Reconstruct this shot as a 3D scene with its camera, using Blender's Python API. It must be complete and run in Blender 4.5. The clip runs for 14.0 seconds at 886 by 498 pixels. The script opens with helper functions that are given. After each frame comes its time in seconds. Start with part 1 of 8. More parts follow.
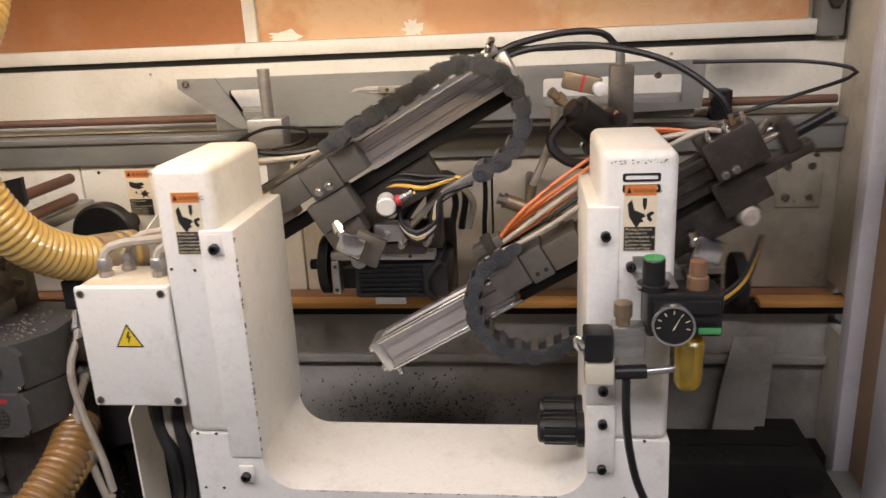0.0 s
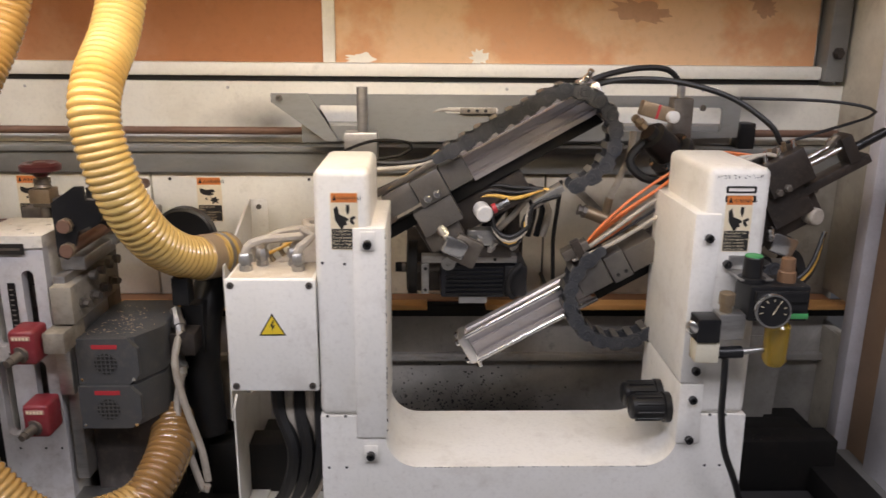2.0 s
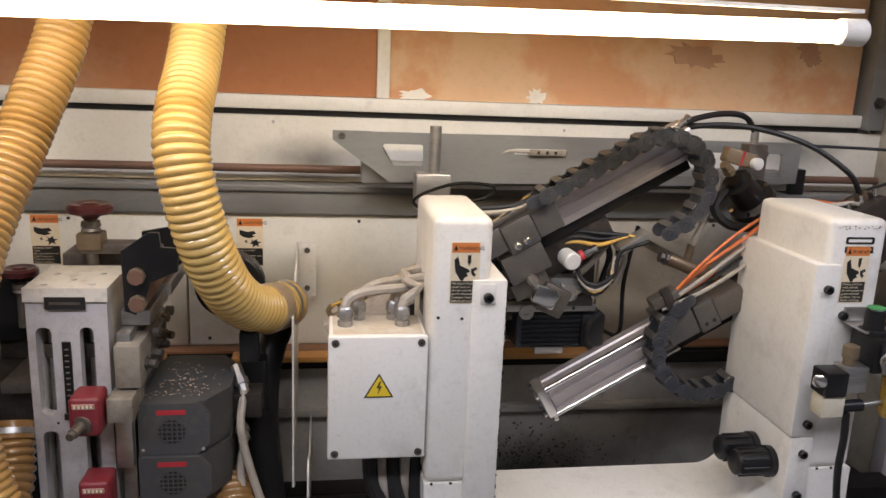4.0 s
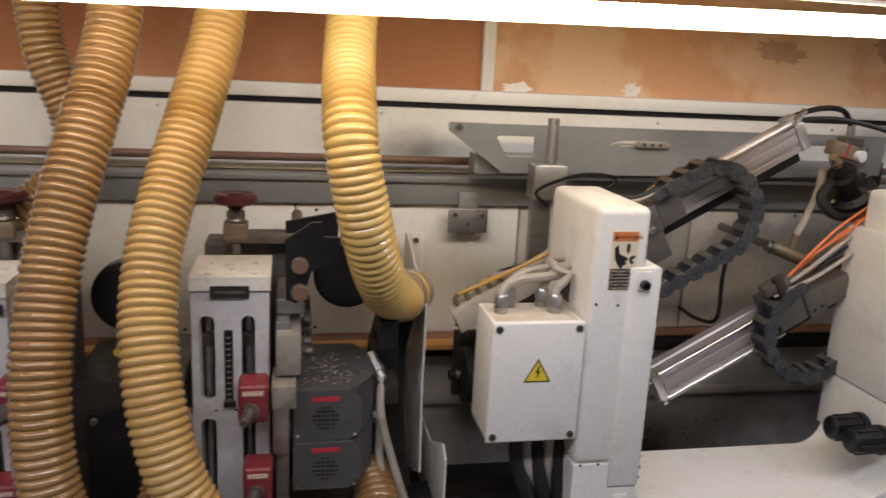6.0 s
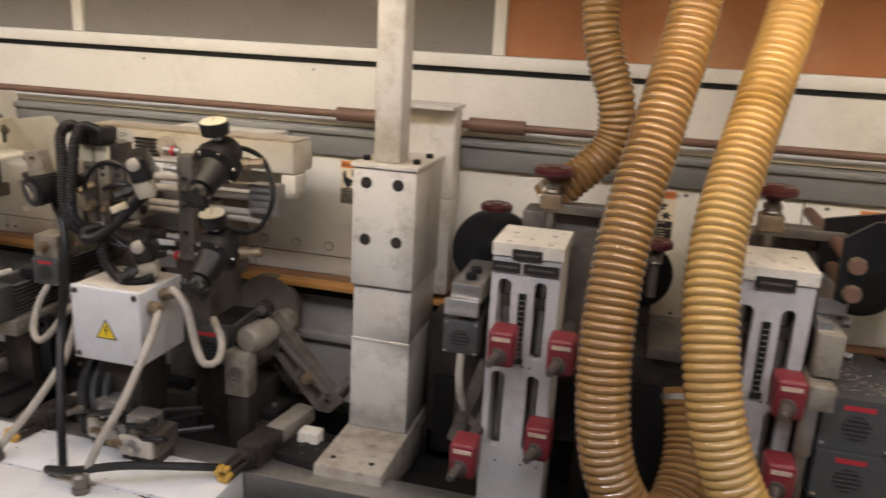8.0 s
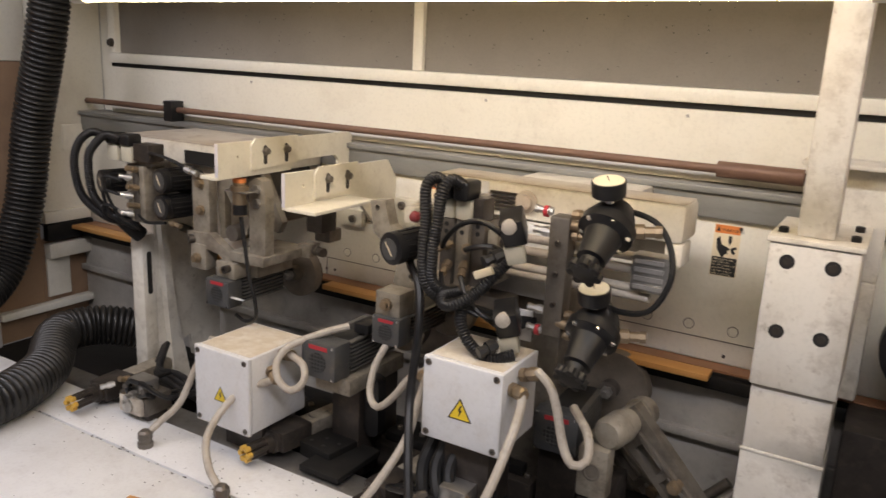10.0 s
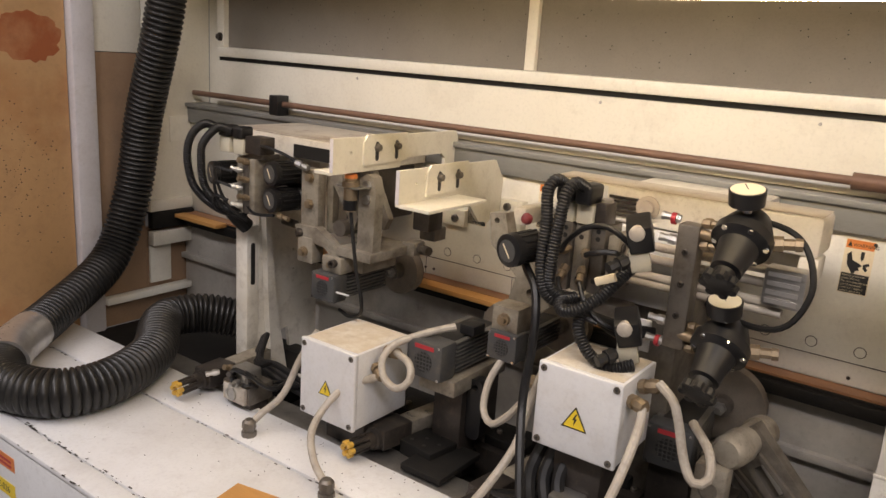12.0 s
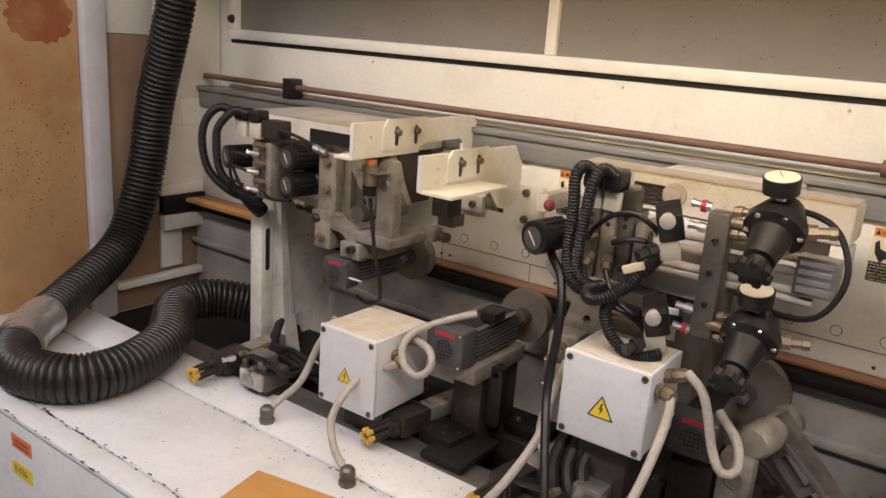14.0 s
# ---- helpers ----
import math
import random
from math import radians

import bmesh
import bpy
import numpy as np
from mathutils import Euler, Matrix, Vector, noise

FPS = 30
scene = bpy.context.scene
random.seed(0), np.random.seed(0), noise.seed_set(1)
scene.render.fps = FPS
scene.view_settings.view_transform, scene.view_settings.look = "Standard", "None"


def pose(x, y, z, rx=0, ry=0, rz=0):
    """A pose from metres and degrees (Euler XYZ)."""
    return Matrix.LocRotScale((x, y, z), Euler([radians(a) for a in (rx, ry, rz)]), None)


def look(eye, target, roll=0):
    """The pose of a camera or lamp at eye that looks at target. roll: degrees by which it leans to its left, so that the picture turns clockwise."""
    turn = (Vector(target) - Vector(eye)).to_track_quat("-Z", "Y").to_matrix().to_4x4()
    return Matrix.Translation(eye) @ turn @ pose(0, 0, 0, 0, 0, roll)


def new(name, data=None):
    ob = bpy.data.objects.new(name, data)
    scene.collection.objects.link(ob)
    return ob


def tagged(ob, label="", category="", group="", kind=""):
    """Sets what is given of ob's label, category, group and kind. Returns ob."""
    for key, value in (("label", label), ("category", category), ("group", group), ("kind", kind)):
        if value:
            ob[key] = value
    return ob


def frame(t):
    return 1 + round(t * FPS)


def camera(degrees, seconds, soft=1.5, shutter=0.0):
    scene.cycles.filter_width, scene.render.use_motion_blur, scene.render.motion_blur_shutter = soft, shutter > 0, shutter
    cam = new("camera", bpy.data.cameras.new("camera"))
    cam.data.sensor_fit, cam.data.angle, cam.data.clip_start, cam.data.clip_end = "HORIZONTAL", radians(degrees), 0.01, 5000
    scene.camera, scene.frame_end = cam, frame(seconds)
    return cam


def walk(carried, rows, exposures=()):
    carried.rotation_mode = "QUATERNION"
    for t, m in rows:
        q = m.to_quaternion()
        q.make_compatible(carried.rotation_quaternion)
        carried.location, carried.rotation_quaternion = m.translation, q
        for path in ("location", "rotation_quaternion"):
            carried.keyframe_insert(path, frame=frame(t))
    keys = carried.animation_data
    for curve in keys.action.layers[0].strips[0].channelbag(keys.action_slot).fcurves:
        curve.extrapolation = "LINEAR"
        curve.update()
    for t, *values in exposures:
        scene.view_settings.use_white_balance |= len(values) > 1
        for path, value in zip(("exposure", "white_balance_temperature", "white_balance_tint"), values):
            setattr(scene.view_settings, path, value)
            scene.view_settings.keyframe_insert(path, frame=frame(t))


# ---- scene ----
cam = camera(59.4, 14.0, shutter=0.4)
METRES, EYE, TILT, LEAN, TURN = 2.2, 1.5, 0.0, 0.0, 7.1
ROWS = [
    (0.0, 0.0, 0.0, 0.0, -0.83, -17.46, 2.64),
    (0.5, -0.0699, -0.0339, 0.0021, -5.05, -16.74, 1.6),
    (1.0, -0.0918, -0.0181, 0.0017, -7.01, -16.24, 0.61),
    (1.5, -0.1365, -0.0385, 0.0006, -8.33, -15.99, 0.06),
    (2.0, -0.1985, -0.0684, 0.0024, -8.6, -15.39, -0.51),
    (2.5, -0.2441, -0.0597, -0.0001, -9.15, -14.34, -1.05),
    (3.0, -0.278, -0.034, 0.005, -11.03, -13.18, -1.61),
    (5.5, -0.4753, 0.0424, 0.0008, -19.18, -13.19, -2.76),
    (6.0, -0.5061, 0.0397, -0.001, -18.07, -13.5, -2.82),
    (6.5, -0.5489, 0.0391, -0.0046, -10.26, -14.41, -3.49),
    (7.0, -0.5861, 0.0385, -0.007, -2.85, -14.96, -3.8),
    (7.5, -0.6188, 0.0335, -0.0082, 2.51, -15.18, -3.5),
    (8.0, -0.6574, 0.0366, -0.0118, 8.14, -15.3, -2.96),
    (8.5, -0.7093, 0.0722, -0.0122, 14.0, -15.39, -2.42),
    (9.0, -0.7651, 0.1194, -0.0077, 18.0, -14.94, -2.08),
    (11.5, -0.8853, 0.111, -0.0128, 28.77, -13.89, -3.86),
    (12.0, -0.8913, 0.1107, -0.0137, 29.1, -14.25, -3.75),
    (12.5, -0.8978, 0.111, -0.0145, 29.1, -14.72, -3.77),
    (13.0, -0.9061, 0.1111, -0.0162, 29.03, -15.05, -3.85),
    (13.5, -0.9117, 0.1107, -0.0171, 29.05, -15.27, -3.96),
    (14.0, -0.9144, 0.1078, -0.016, 29.15, -15.35, -4.04),
]
walk(cam, [(t, pose(0, 0, EYE, TILT, LEAN, TURN) @ pose(METRES * x, METRES * y, METRES * z, 90 + pitch, roll, yaw)) for t, x, y, z, yaw, pitch, roll in ROWS],
     [(0.0, 0.30, 8000, 16), (3.0, 0.0, 7300, 15), (5.5, -0.14, 7400, 15), (6.5, -0.34, 7400, 15), (7.5, -0.20, 7800, 15), (9.0, 0.0, 7500, 13), (11.3, 0.12, 8600, 15), (14.0, 0.14, 8200, 15)])

# ---- mesh helpers ----
def box(bm, x0, x1, y0, y1, z0, z1, bevel=0.0, seg=2, m=None):
    """A box between two corners, its edges rounded by bevel."""
    vs = [bm.verts.new((x, y, z)) for z in (z0, z1) for y in (y0, y1) for x in (x0, x1)]
    fs = [bm.faces.new([vs[i] for i in q]) for q in ((0, 2, 3, 1), (4, 5, 7, 6), (0, 1, 5, 4), (1, 3, 7, 5), (3, 2, 6, 7), (2, 0, 4, 6))]
    if bevel > 0:
        es = list({e for f in fs for e in f.edges})
        r = bmesh.ops.bevel(bm, geom=es, offset=bevel, segments=seg, profile=0.5, affect="EDGES")
        vs = list({v for f in r["faces"] for v in f.verts} | {v for v in vs if v.is_valid})
    if m is not None:
        bmesh.ops.transform(bm, matrix=m, verts=vs)
    return bm


def ring_frame(d):
    d = d.normalized()
    a = Vector((0, 0, 1)) if abs(d.z) < 0.9 else Vector((1, 0, 0))
    u = d.cross(a).normalized()
    return u, d.cross(u).normalized()


def cyl(bm, p0, p1, r0, r1=None, seg=16, caps=True):
    """A round bar or cone from p0 to p1."""
    p0, p1 = Vector(p0), Vector(p1)
    r1 = r0 if r1 is None else r1
    u, v = ring_frame(p1 - p0)
    rows = []
    for p, r in ((p0, r0), (p1, r1)):
        rows.append([bm.verts.new(p + r * (math.cos(2 * math.pi * i / seg) * u + math.sin(2 * math.pi * i / seg) * v)) for i in range(seg)])
    for i in range(seg):
        bm.faces.new((rows[0][i], rows[1][i], rows[1][(i + 1) % seg], rows[0][(i + 1) % seg]))
    if caps:
        bm.faces.new(rows[0])
        bm.faces.new(rows[1][::-1])
    return bm


def lathe(bm, p0, axis, profile, seg=20):
    """A turned form along axis from p0: profile rows of (distance, radius)."""
    p0, axis = Vector(p0), Vector(axis).normalized()
    u, v = ring_frame(axis)
    rows = [[bm.verts.new(p0 + axis * d + max(r, 1e-4) * (math.cos(2 * math.pi * i / seg) * u + math.sin(2 * math.pi * i / seg) * v)) for i in range(seg)] for d, r in profile]
    for a, b in zip(rows, rows[1:]):
        for i in range(seg):
            bm.faces.new((a[i], b[i], b[(i + 1) % seg], a[(i + 1) % seg]))
    bm.faces.new(rows[0])
    bm.faces.new(rows[-1][::-1])
    return bm


def spline(pts, step):
    """Points every step metres or so along a smooth line through pts."""
    pts = [Vector(p) for p in pts]
    ext = [2 * pts[0] - pts[1]] + pts + [2 * pts[-1] - pts[-2]]
    out = []
    for i in range(1, len(ext) - 2):
        a, b, c, d = ext[i - 1:i + 3]
        n = max(2, int((c - b).length / step))
        for k in range(n):
            t = k / n
            out.append(0.5 * (2 * b + (c - a) * t + (2 * a - 5 * b + 4 * c - d) * t * t + (3 * b - a - 3 * c + d) * t ** 3))
    return out + [pts[-1]]


def even(line, step):
    """The same line with its points at equal steps."""
    out, rest = [line[0]], step
    for a, b in zip(line, line[1:]):
        d = (b - a).length
        while d > 0 and rest <= d:
            out.append(a.lerp(b, rest / d))
            rest += step
        rest -= d
    return out


def sweep(bm, line, radius, seg=10, caps=True):
    """A tube along the points of line; radius is a number or a function of the point's number."""
    line = [Vector(p) for p in line]
    u = None
    rows = []
    for i, p in enumerate(line):
        d = (line[min(i + 1, len(line) - 1)] - line[max(i - 1, 0)]).normalized()
        u = ring_frame(d)[0] if u is None else (u - d * u.dot(d)).normalized()
        v = d.cross(u)
        r = radius(i) if callable(radius) else radius
        rows.append([bm.verts.new(p + r * (math.cos(2 * math.pi * k / seg) * u + math.sin(2 * math.pi * k / seg) * v)) for k in range(seg)])
    for a, b in zip(rows, rows[1:]):
        for k in range(seg):
            bm.faces.new((a[k], a[(k + 1) % seg], b[(k + 1) % seg], b[k]))
    if caps:
        bm.faces.new(rows[0][::-1])
        bm.faces.new(rows[-1])
    return bm


def tube(bm, pts, r, seg=8, step=0.012):
    return sweep(bm, spline(pts, step), r, seg)


def plate(bm, outline, holes, d0, d1, m):
    """A plate with holes: 2D outline in its plane, extruded from depth d0 to d1, then set by m (x, depth, z)."""
    curve = bpy.data.curves.new("outline", "CURVE")
    curve.dimensions, curve.fill_mode = "2D", "BOTH"
    for loop in [outline] + list(holes):
        s = curve.splines.new("POLY")
        s.points.add(len(loop) - 1)
        for q, p in zip(s.points, loop):
            q.co = (p[0], p[1], 0, 1)
        s.use_cyclic_u = True
    curve.extrude = abs(d1 - d0) / 2
    ob = bpy.data.objects.new("outline", curve)
    me = ob.to_mesh()
    start = len(bm.verts)
    vs = [bm.verts.new(m @ Vector((v.co.x, (d0 + d1) / 2 + v.co.z, v.co.y))) for v in me.vertices]
    for p in me.polygons:
        try:
            bm.faces.new([vs[i] for i in p.vertices])
        except ValueError:
            pass
    ob.to_mesh_clear()
    bpy.data.objects.remove(ob)
    bpy.data.curves.remove(curve)
    bmesh.ops.remove_doubles(bm, verts=vs, dist=1e-5)
    return bm


def rounded(x0, x1, z0, z1, r, n=5):
    """A rectangle's outline with round corners."""
    out = []
    for cx, cz, a0 in ((x1 - r, z0 + r, -90), (x1 - r, z1 - r, 0), (x0 + r, z1 - r, 90), (x0 + r, z0 + r, 180)):
        for k in range(n + 1):
            a = radians(a0 + 90 * k / n)
            out.append((cx + r * math.cos(a), cz + r * math.sin(a)))
    return out


def circle(cx, cz, r, n=12):
    return [(cx + r * math.cos(2 * math.pi * k / n), cz + r * math.sin(2 * math.pi * k / n)) for k in range(n)]


def mesh(name, bm, material, smooth=35):
    bmesh.ops.recalc_face_normals(bm, faces=bm.faces)
    me = bpy.data.meshes.new(name)
    bm.to_mesh(me)
    bm.free()
    me.materials.append(material)
    if smooth:
        me.shade_smooth()
        me.set_sharp_from_angle(angle=radians(smooth))
    return me


def part(name, bm, material, parent, label=""):
    """A bmesh as one mesh object under a thing or a part, given where it stands in the world."""
    ob = new(name, mesh(name, bm, material))
    ob.parent = parent
    ob.matrix_parent_inverse = parent.matrix_basis.inverted() if parent.type == "EMPTY" else Matrix()
    return tagged(ob, label)


def thing(name, at, label, category, group=""):
    """An Empty at the thing's base."""
    ob = new(name)
    ob.empty_display_size = 0.05
    ob.matrix_basis = at if isinstance(at, Matrix) else Matrix.Translation(at)
    return tagged(ob, label, category, group)


def solid(name, bm, material, label, category="", kind="", group=""):
    """A thing or a piece of the setting that is one mesh."""
    return tagged(new(name, mesh(name, bm, material)), label, category, group, kind)


def B():
    return bmesh.new()


I4 = Matrix()

# ---- world and light ----
world = bpy.data.worlds.new("hall")
scene.world = world
world.use_nodes = True
world.node_tree.nodes["Background"].inputs[0].default_value = (0.80, 0.88, 1.0, 1)
world.node_tree.nodes["Background"].inputs[1].default_value = 0.008
HALL_WATTS = 74.0


def area(name, eye, target, w, h, watts, colour):
    lamp = bpy.data.lights.new(name, "AREA")
    lamp.shape, lamp.size, lamp.size_y, lamp.energy, lamp.color = "RECTANGLE", w, h, watts, colour
    ob = new(name, lamp)
    ob.matrix_basis = look(eye, target)
    return ob


# light of the fluorescent rows under the hall's roof, in front of the machine
for hx in (-4.6, -1.6, 1.4):
    area("hall_light", (hx, -0.9, 3.55), (hx, 0.1, 0.9), 2.4, 0.35, HALL_WATTS, (0.74, 0.81, 1.0))


# ---- materials ----
def mat(name, base, rough=0.5, metal=0.0, second=None, mix=0.5, scale=6.0, grain=120.0, bump=0.15, dirt=0.0, dirt_colour=(0.09, 0.07, 0.05), coat=0.0, thr=(0.45, 0.65), stretch=(1, 1, 1), spec=0.5, smudges=()):
    """A surface with blotches, fine grain, worn gloss and fine relief; dirt adds stains."""
    m = bpy.data.materials.new(name)
    m.use_nodes = True
    n, l = m.node_tree.nodes, m.node_tree.links
    b = n["Principled BSDF"]
    tc, mp = n.new("ShaderNodeTexCoord"), n.new("ShaderNodeMapping")
    mp.inputs["Scale"].default_value = stretch
    geo = n.new("ShaderNodeNewGeometry")
    l.new(geo.outputs["Position"], mp.inputs["Vector"])

    def noise_tex(s, detail, rough_n=0.6):
        t = n.new("ShaderNodeTexNoise")
        t.inputs["Scale"].default_value, t.inputs["Detail"].default_value, t.inputs["Roughness"].default_value = s, detail, rough_n
        l.new(mp.outputs[0], t.inputs["Vector"])
        return t

    def ramp(src, a, c):
        r = n.new("ShaderNodeMapRange")
        r.inputs["From Min"].default_value, r.inputs["From Max"].default_value = a, c
        r.clamp = True
        l.new(src, r.inputs["Value"])
        return r.outputs[0]

    def blend(fac, c0, c1, kind="MIX"):
        x = n.new("ShaderNodeMix")
        x.data_type, x.blend_type = "RGBA", kind
        if isinstance(fac, float):
            x.inputs[0].default_value = fac
        else:
            l.new(fac, x.inputs[0])
        for sock, c in ((x.inputs[6], c0), (x.inputs[7], c1)):
            if isinstance(c, tuple):
                sock.default_value = (*c, 1)
            else:
                l.new(c, sock)
        return x.outputs[2]

    def times(src, k):
        t = n.new("ShaderNodeMath")
        t.operation = "MULTIPLY"
        l.new(src, t.inputs[0])
        t.inputs[1].default_value = k
        return t.outputs[0]

    big, fine = noise_tex(scale, 6), noise_tex(grain, 3)
    second = second or tuple(c * 0.78 for c in base)
    col = blend(times(ramp(big.outputs[0], *thr), mix), base, second)
    col = blend(times(ramp(fine.outputs[0], 0.5, 0.75), 0.22), col, tuple(c * 0.6 for c in base))
    if dirt:
        spot, spot2 = noise_tex(scale * 2.3, 8, 0.7), noise_tex(scale * 9, 5, 0.7)
        col = blend(times(ramp(spot.outputs[0], 0.52, 0.72), dirt), col, dirt_colour)
        col = blend(times(ramp(spot2.outputs[0], 0.6, 0.72), dirt * 0.8), col, dirt_colour)
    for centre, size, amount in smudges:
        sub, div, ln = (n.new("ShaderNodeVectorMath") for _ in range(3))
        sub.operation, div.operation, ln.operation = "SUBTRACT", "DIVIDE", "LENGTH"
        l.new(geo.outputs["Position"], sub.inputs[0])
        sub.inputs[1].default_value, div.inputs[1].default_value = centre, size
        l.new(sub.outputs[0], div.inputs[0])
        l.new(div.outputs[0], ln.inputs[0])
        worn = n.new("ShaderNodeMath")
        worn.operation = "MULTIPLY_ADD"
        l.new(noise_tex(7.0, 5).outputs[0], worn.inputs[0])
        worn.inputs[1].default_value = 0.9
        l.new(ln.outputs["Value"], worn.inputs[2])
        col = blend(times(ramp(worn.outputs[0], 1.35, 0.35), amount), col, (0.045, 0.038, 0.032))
    l.new(col, b.inputs["Base Color"])
    b.inputs["Specular IOR Level"].default_value = spec
    rr = n.new("ShaderNodeMapRange")
    rr.inputs["To Min"].default_value, rr.inputs["To Max"].default_value = max(0.05, rough - 0.12), min(1, rough + 0.15)
    l.new(big.outputs[0], rr.inputs["Value"])
    l.new(rr.outputs[0], b.inputs["Roughness"])
    b.inputs["Metallic"].default_value = metal
    b.inputs["Coat Weight"].default_value = coat
    if bump:
        bp = n.new("ShaderNodeBump")
        bp.inputs["Strength"].default_value, bp.inputs["Distance"].default_value = bump, 0.001
        l.new(fine.outputs[0], bp.inputs["Height"])
        l.new(bp.outputs[0], b.inputs["Normal"])
    return m


def glow(name, colour, strength):
    m = bpy.data.materials.new(name)
    m.use_nodes = True
    b = m.node_tree.nodes["Principled BSDF"]
    b.inputs["Emission Color"].default_value, b.inputs["Emission Strength"].default_value = (*colour, 1), strength
    return m


def clear(name, colour, rough=0.1):
    m = mat(name, colour, rough, mix=0.2, bump=0.05)
    m.node_tree.nodes["Principled BSDF"].inputs["Transmission Weight"].default_value = 0.75
    return m


WHITE = mat("white_paint", (0.79, 0.765, 0.71), 0.4, second=(0.72, 0.685, 0.60), scale=5, dirt=0.34, dirt_colour=(0.40, 0.34, 0.27), bump=0.12)
COLW = mat("scuffed_column_paint", (0.66, 0.63, 0.57), 0.42, second=(0.55, 0.49, 0.41), scale=6, dirt=0.6, dirt_colour=(0.24, 0.18, 0.13), bump=0.25, smudges=(((-1.905, 1.56, 0.98), (0.06, 0.18, 0.34), 0.7), ((-1.93, 1.46, 0.80), (0.14, 0.06, 0.05), 0.6), ((-1.98, 1.46, 0.60), (0.16, 0.3, 0.06), 0.6)))
UNITW = mat("grey_white_unit_paint", (0.56, 0.54, 0.53), 0.42, second=(0.48, 0.45, 0.42), scale=6, dirt=0.45, dirt_colour=(0.22, 0.17, 0.13), bump=0.2)
FOOTW = mat("gritty_foot_paint", (0.40, 0.36, 0.30), 0.6, second=(0.26, 0.21, 0.16), mix=0.9, scale=18, dirt=0.6, dirt_colour=(0.09, 0.065, 0.045), bump=0.5)
WALLW = mat("wall_paint", (0.78, 0.75, 0.66), 0.5, second=(0.70, 0.66, 0.56), scale=2.2, dirt=0.28, dirt_colour=(0.40, 0.34, 0.26), bump=0.15)
CAST = mat("cast_paint", (0.70, 0.66, 0.58), 0.55, second=(0.55, 0.50, 0.42), scale=9, dirt=0.5, dirt_colour=(0.25, 0.20, 0.15), bump=0.5, grain=300)
DUSTY = mat("dusty_paint", (0.52, 0.47, 0.40), 0.7, second=(0.34, 0.26, 0.20), scale=8, dirt=0.5, dirt_colour=(0.20, 0.13, 0.09), bump=0.3)
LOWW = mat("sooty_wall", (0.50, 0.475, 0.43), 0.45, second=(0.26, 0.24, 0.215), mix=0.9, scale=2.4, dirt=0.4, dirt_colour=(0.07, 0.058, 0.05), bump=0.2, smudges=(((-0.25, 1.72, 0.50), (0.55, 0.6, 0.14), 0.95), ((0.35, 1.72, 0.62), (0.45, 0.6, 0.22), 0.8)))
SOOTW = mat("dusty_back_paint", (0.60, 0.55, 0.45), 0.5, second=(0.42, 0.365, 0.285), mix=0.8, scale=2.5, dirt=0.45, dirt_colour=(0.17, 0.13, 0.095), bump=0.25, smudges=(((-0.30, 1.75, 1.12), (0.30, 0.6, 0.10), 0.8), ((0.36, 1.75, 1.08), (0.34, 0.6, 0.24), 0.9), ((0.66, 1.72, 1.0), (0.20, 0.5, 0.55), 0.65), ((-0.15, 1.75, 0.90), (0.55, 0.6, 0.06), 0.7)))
BEDW = mat("bed_paint", (0.74, 0.74, 0.74), 0.38, second=(0.62, 0.61, 0.60), scale=4, dirt=0.25, dirt_colour=(0.35, 0.30, 0.26), bump=0.1)
STEEL = mat("steel", (0.48, 0.47, 0.45), 0.38, 0.9, second=(0.33, 0.31, 0.29), scale=14, dirt=0.3, bump=0.15, stretch=(1, 1, 4))
ALU = mat("aluminium", (0.70, 0.68, 0.66), 0.34, 0.85, second=(0.52, 0.49, 0.46), scale=12, dirt=0.15, bump=0.1)
TOOL = mat("tool_steel", (0.20, 0.178, 0.155), 0.45, 0.7, second=(0.075, 0.06, 0.05), scale=18, dirt=0.45, bump=0.2)
BLOCK = mat("browned_steel", (0.062, 0.052, 0.046), 0.4, 0.5, second=(0.03, 0.026, 0.023), scale=20, dirt=0.2, dirt_colour=(0.24, 0.19, 0.14), bump=0.2)
SLATE = mat("grey_tool_steel", (0.155, 0.145, 0.135), 0.4, 0.55, second=(0.095, 0.085, 0.078), scale=10, dirt=0.25, dirt_colour=(0.05, 0.042, 0.036), bump=0.25)
ALUD = mat("dusty_aluminium", (0.45, 0.415, 0.41), 0.42, 0.55, second=(0.34, 0.305, 0.295), scale=9, dirt=0.22, dirt_colour=(0.16, 0.13, 0.11), bump=0.15, stretch=(0.4, 1, 1))
HALLW = mat("hall_paint", (0.26, 0.265, 0.28), 0.7, scale=1.2, dirt=0.2, bump=0.2)
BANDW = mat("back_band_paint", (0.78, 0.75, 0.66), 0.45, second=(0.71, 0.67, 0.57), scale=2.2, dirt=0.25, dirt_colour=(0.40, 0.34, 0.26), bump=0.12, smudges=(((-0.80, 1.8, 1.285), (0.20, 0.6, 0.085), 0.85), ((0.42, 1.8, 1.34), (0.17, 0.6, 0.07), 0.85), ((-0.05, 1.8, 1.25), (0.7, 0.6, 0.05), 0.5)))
BEAM = mat("grey_beam_paint", (0.27, 0.27, 0.255), 0.42, 0.25, second=(0.17, 0.165, 0.155), mix=0.8, scale=5, dirt=0.2, stretch=(0.4, 1, 1))
BLACK = mat("black_plastic", (0.009, 0.009, 0.010), 0.36, second=(0.02, 0.019, 0.018), scale=20, bump=0.15, spec=0.4)
RUBBER = mat("black_rubber", (0.010, 0.010, 0.0105), 0.45, second=(0.024, 0.022, 0.02), scale=14, bump=0.2, spec=0.4)
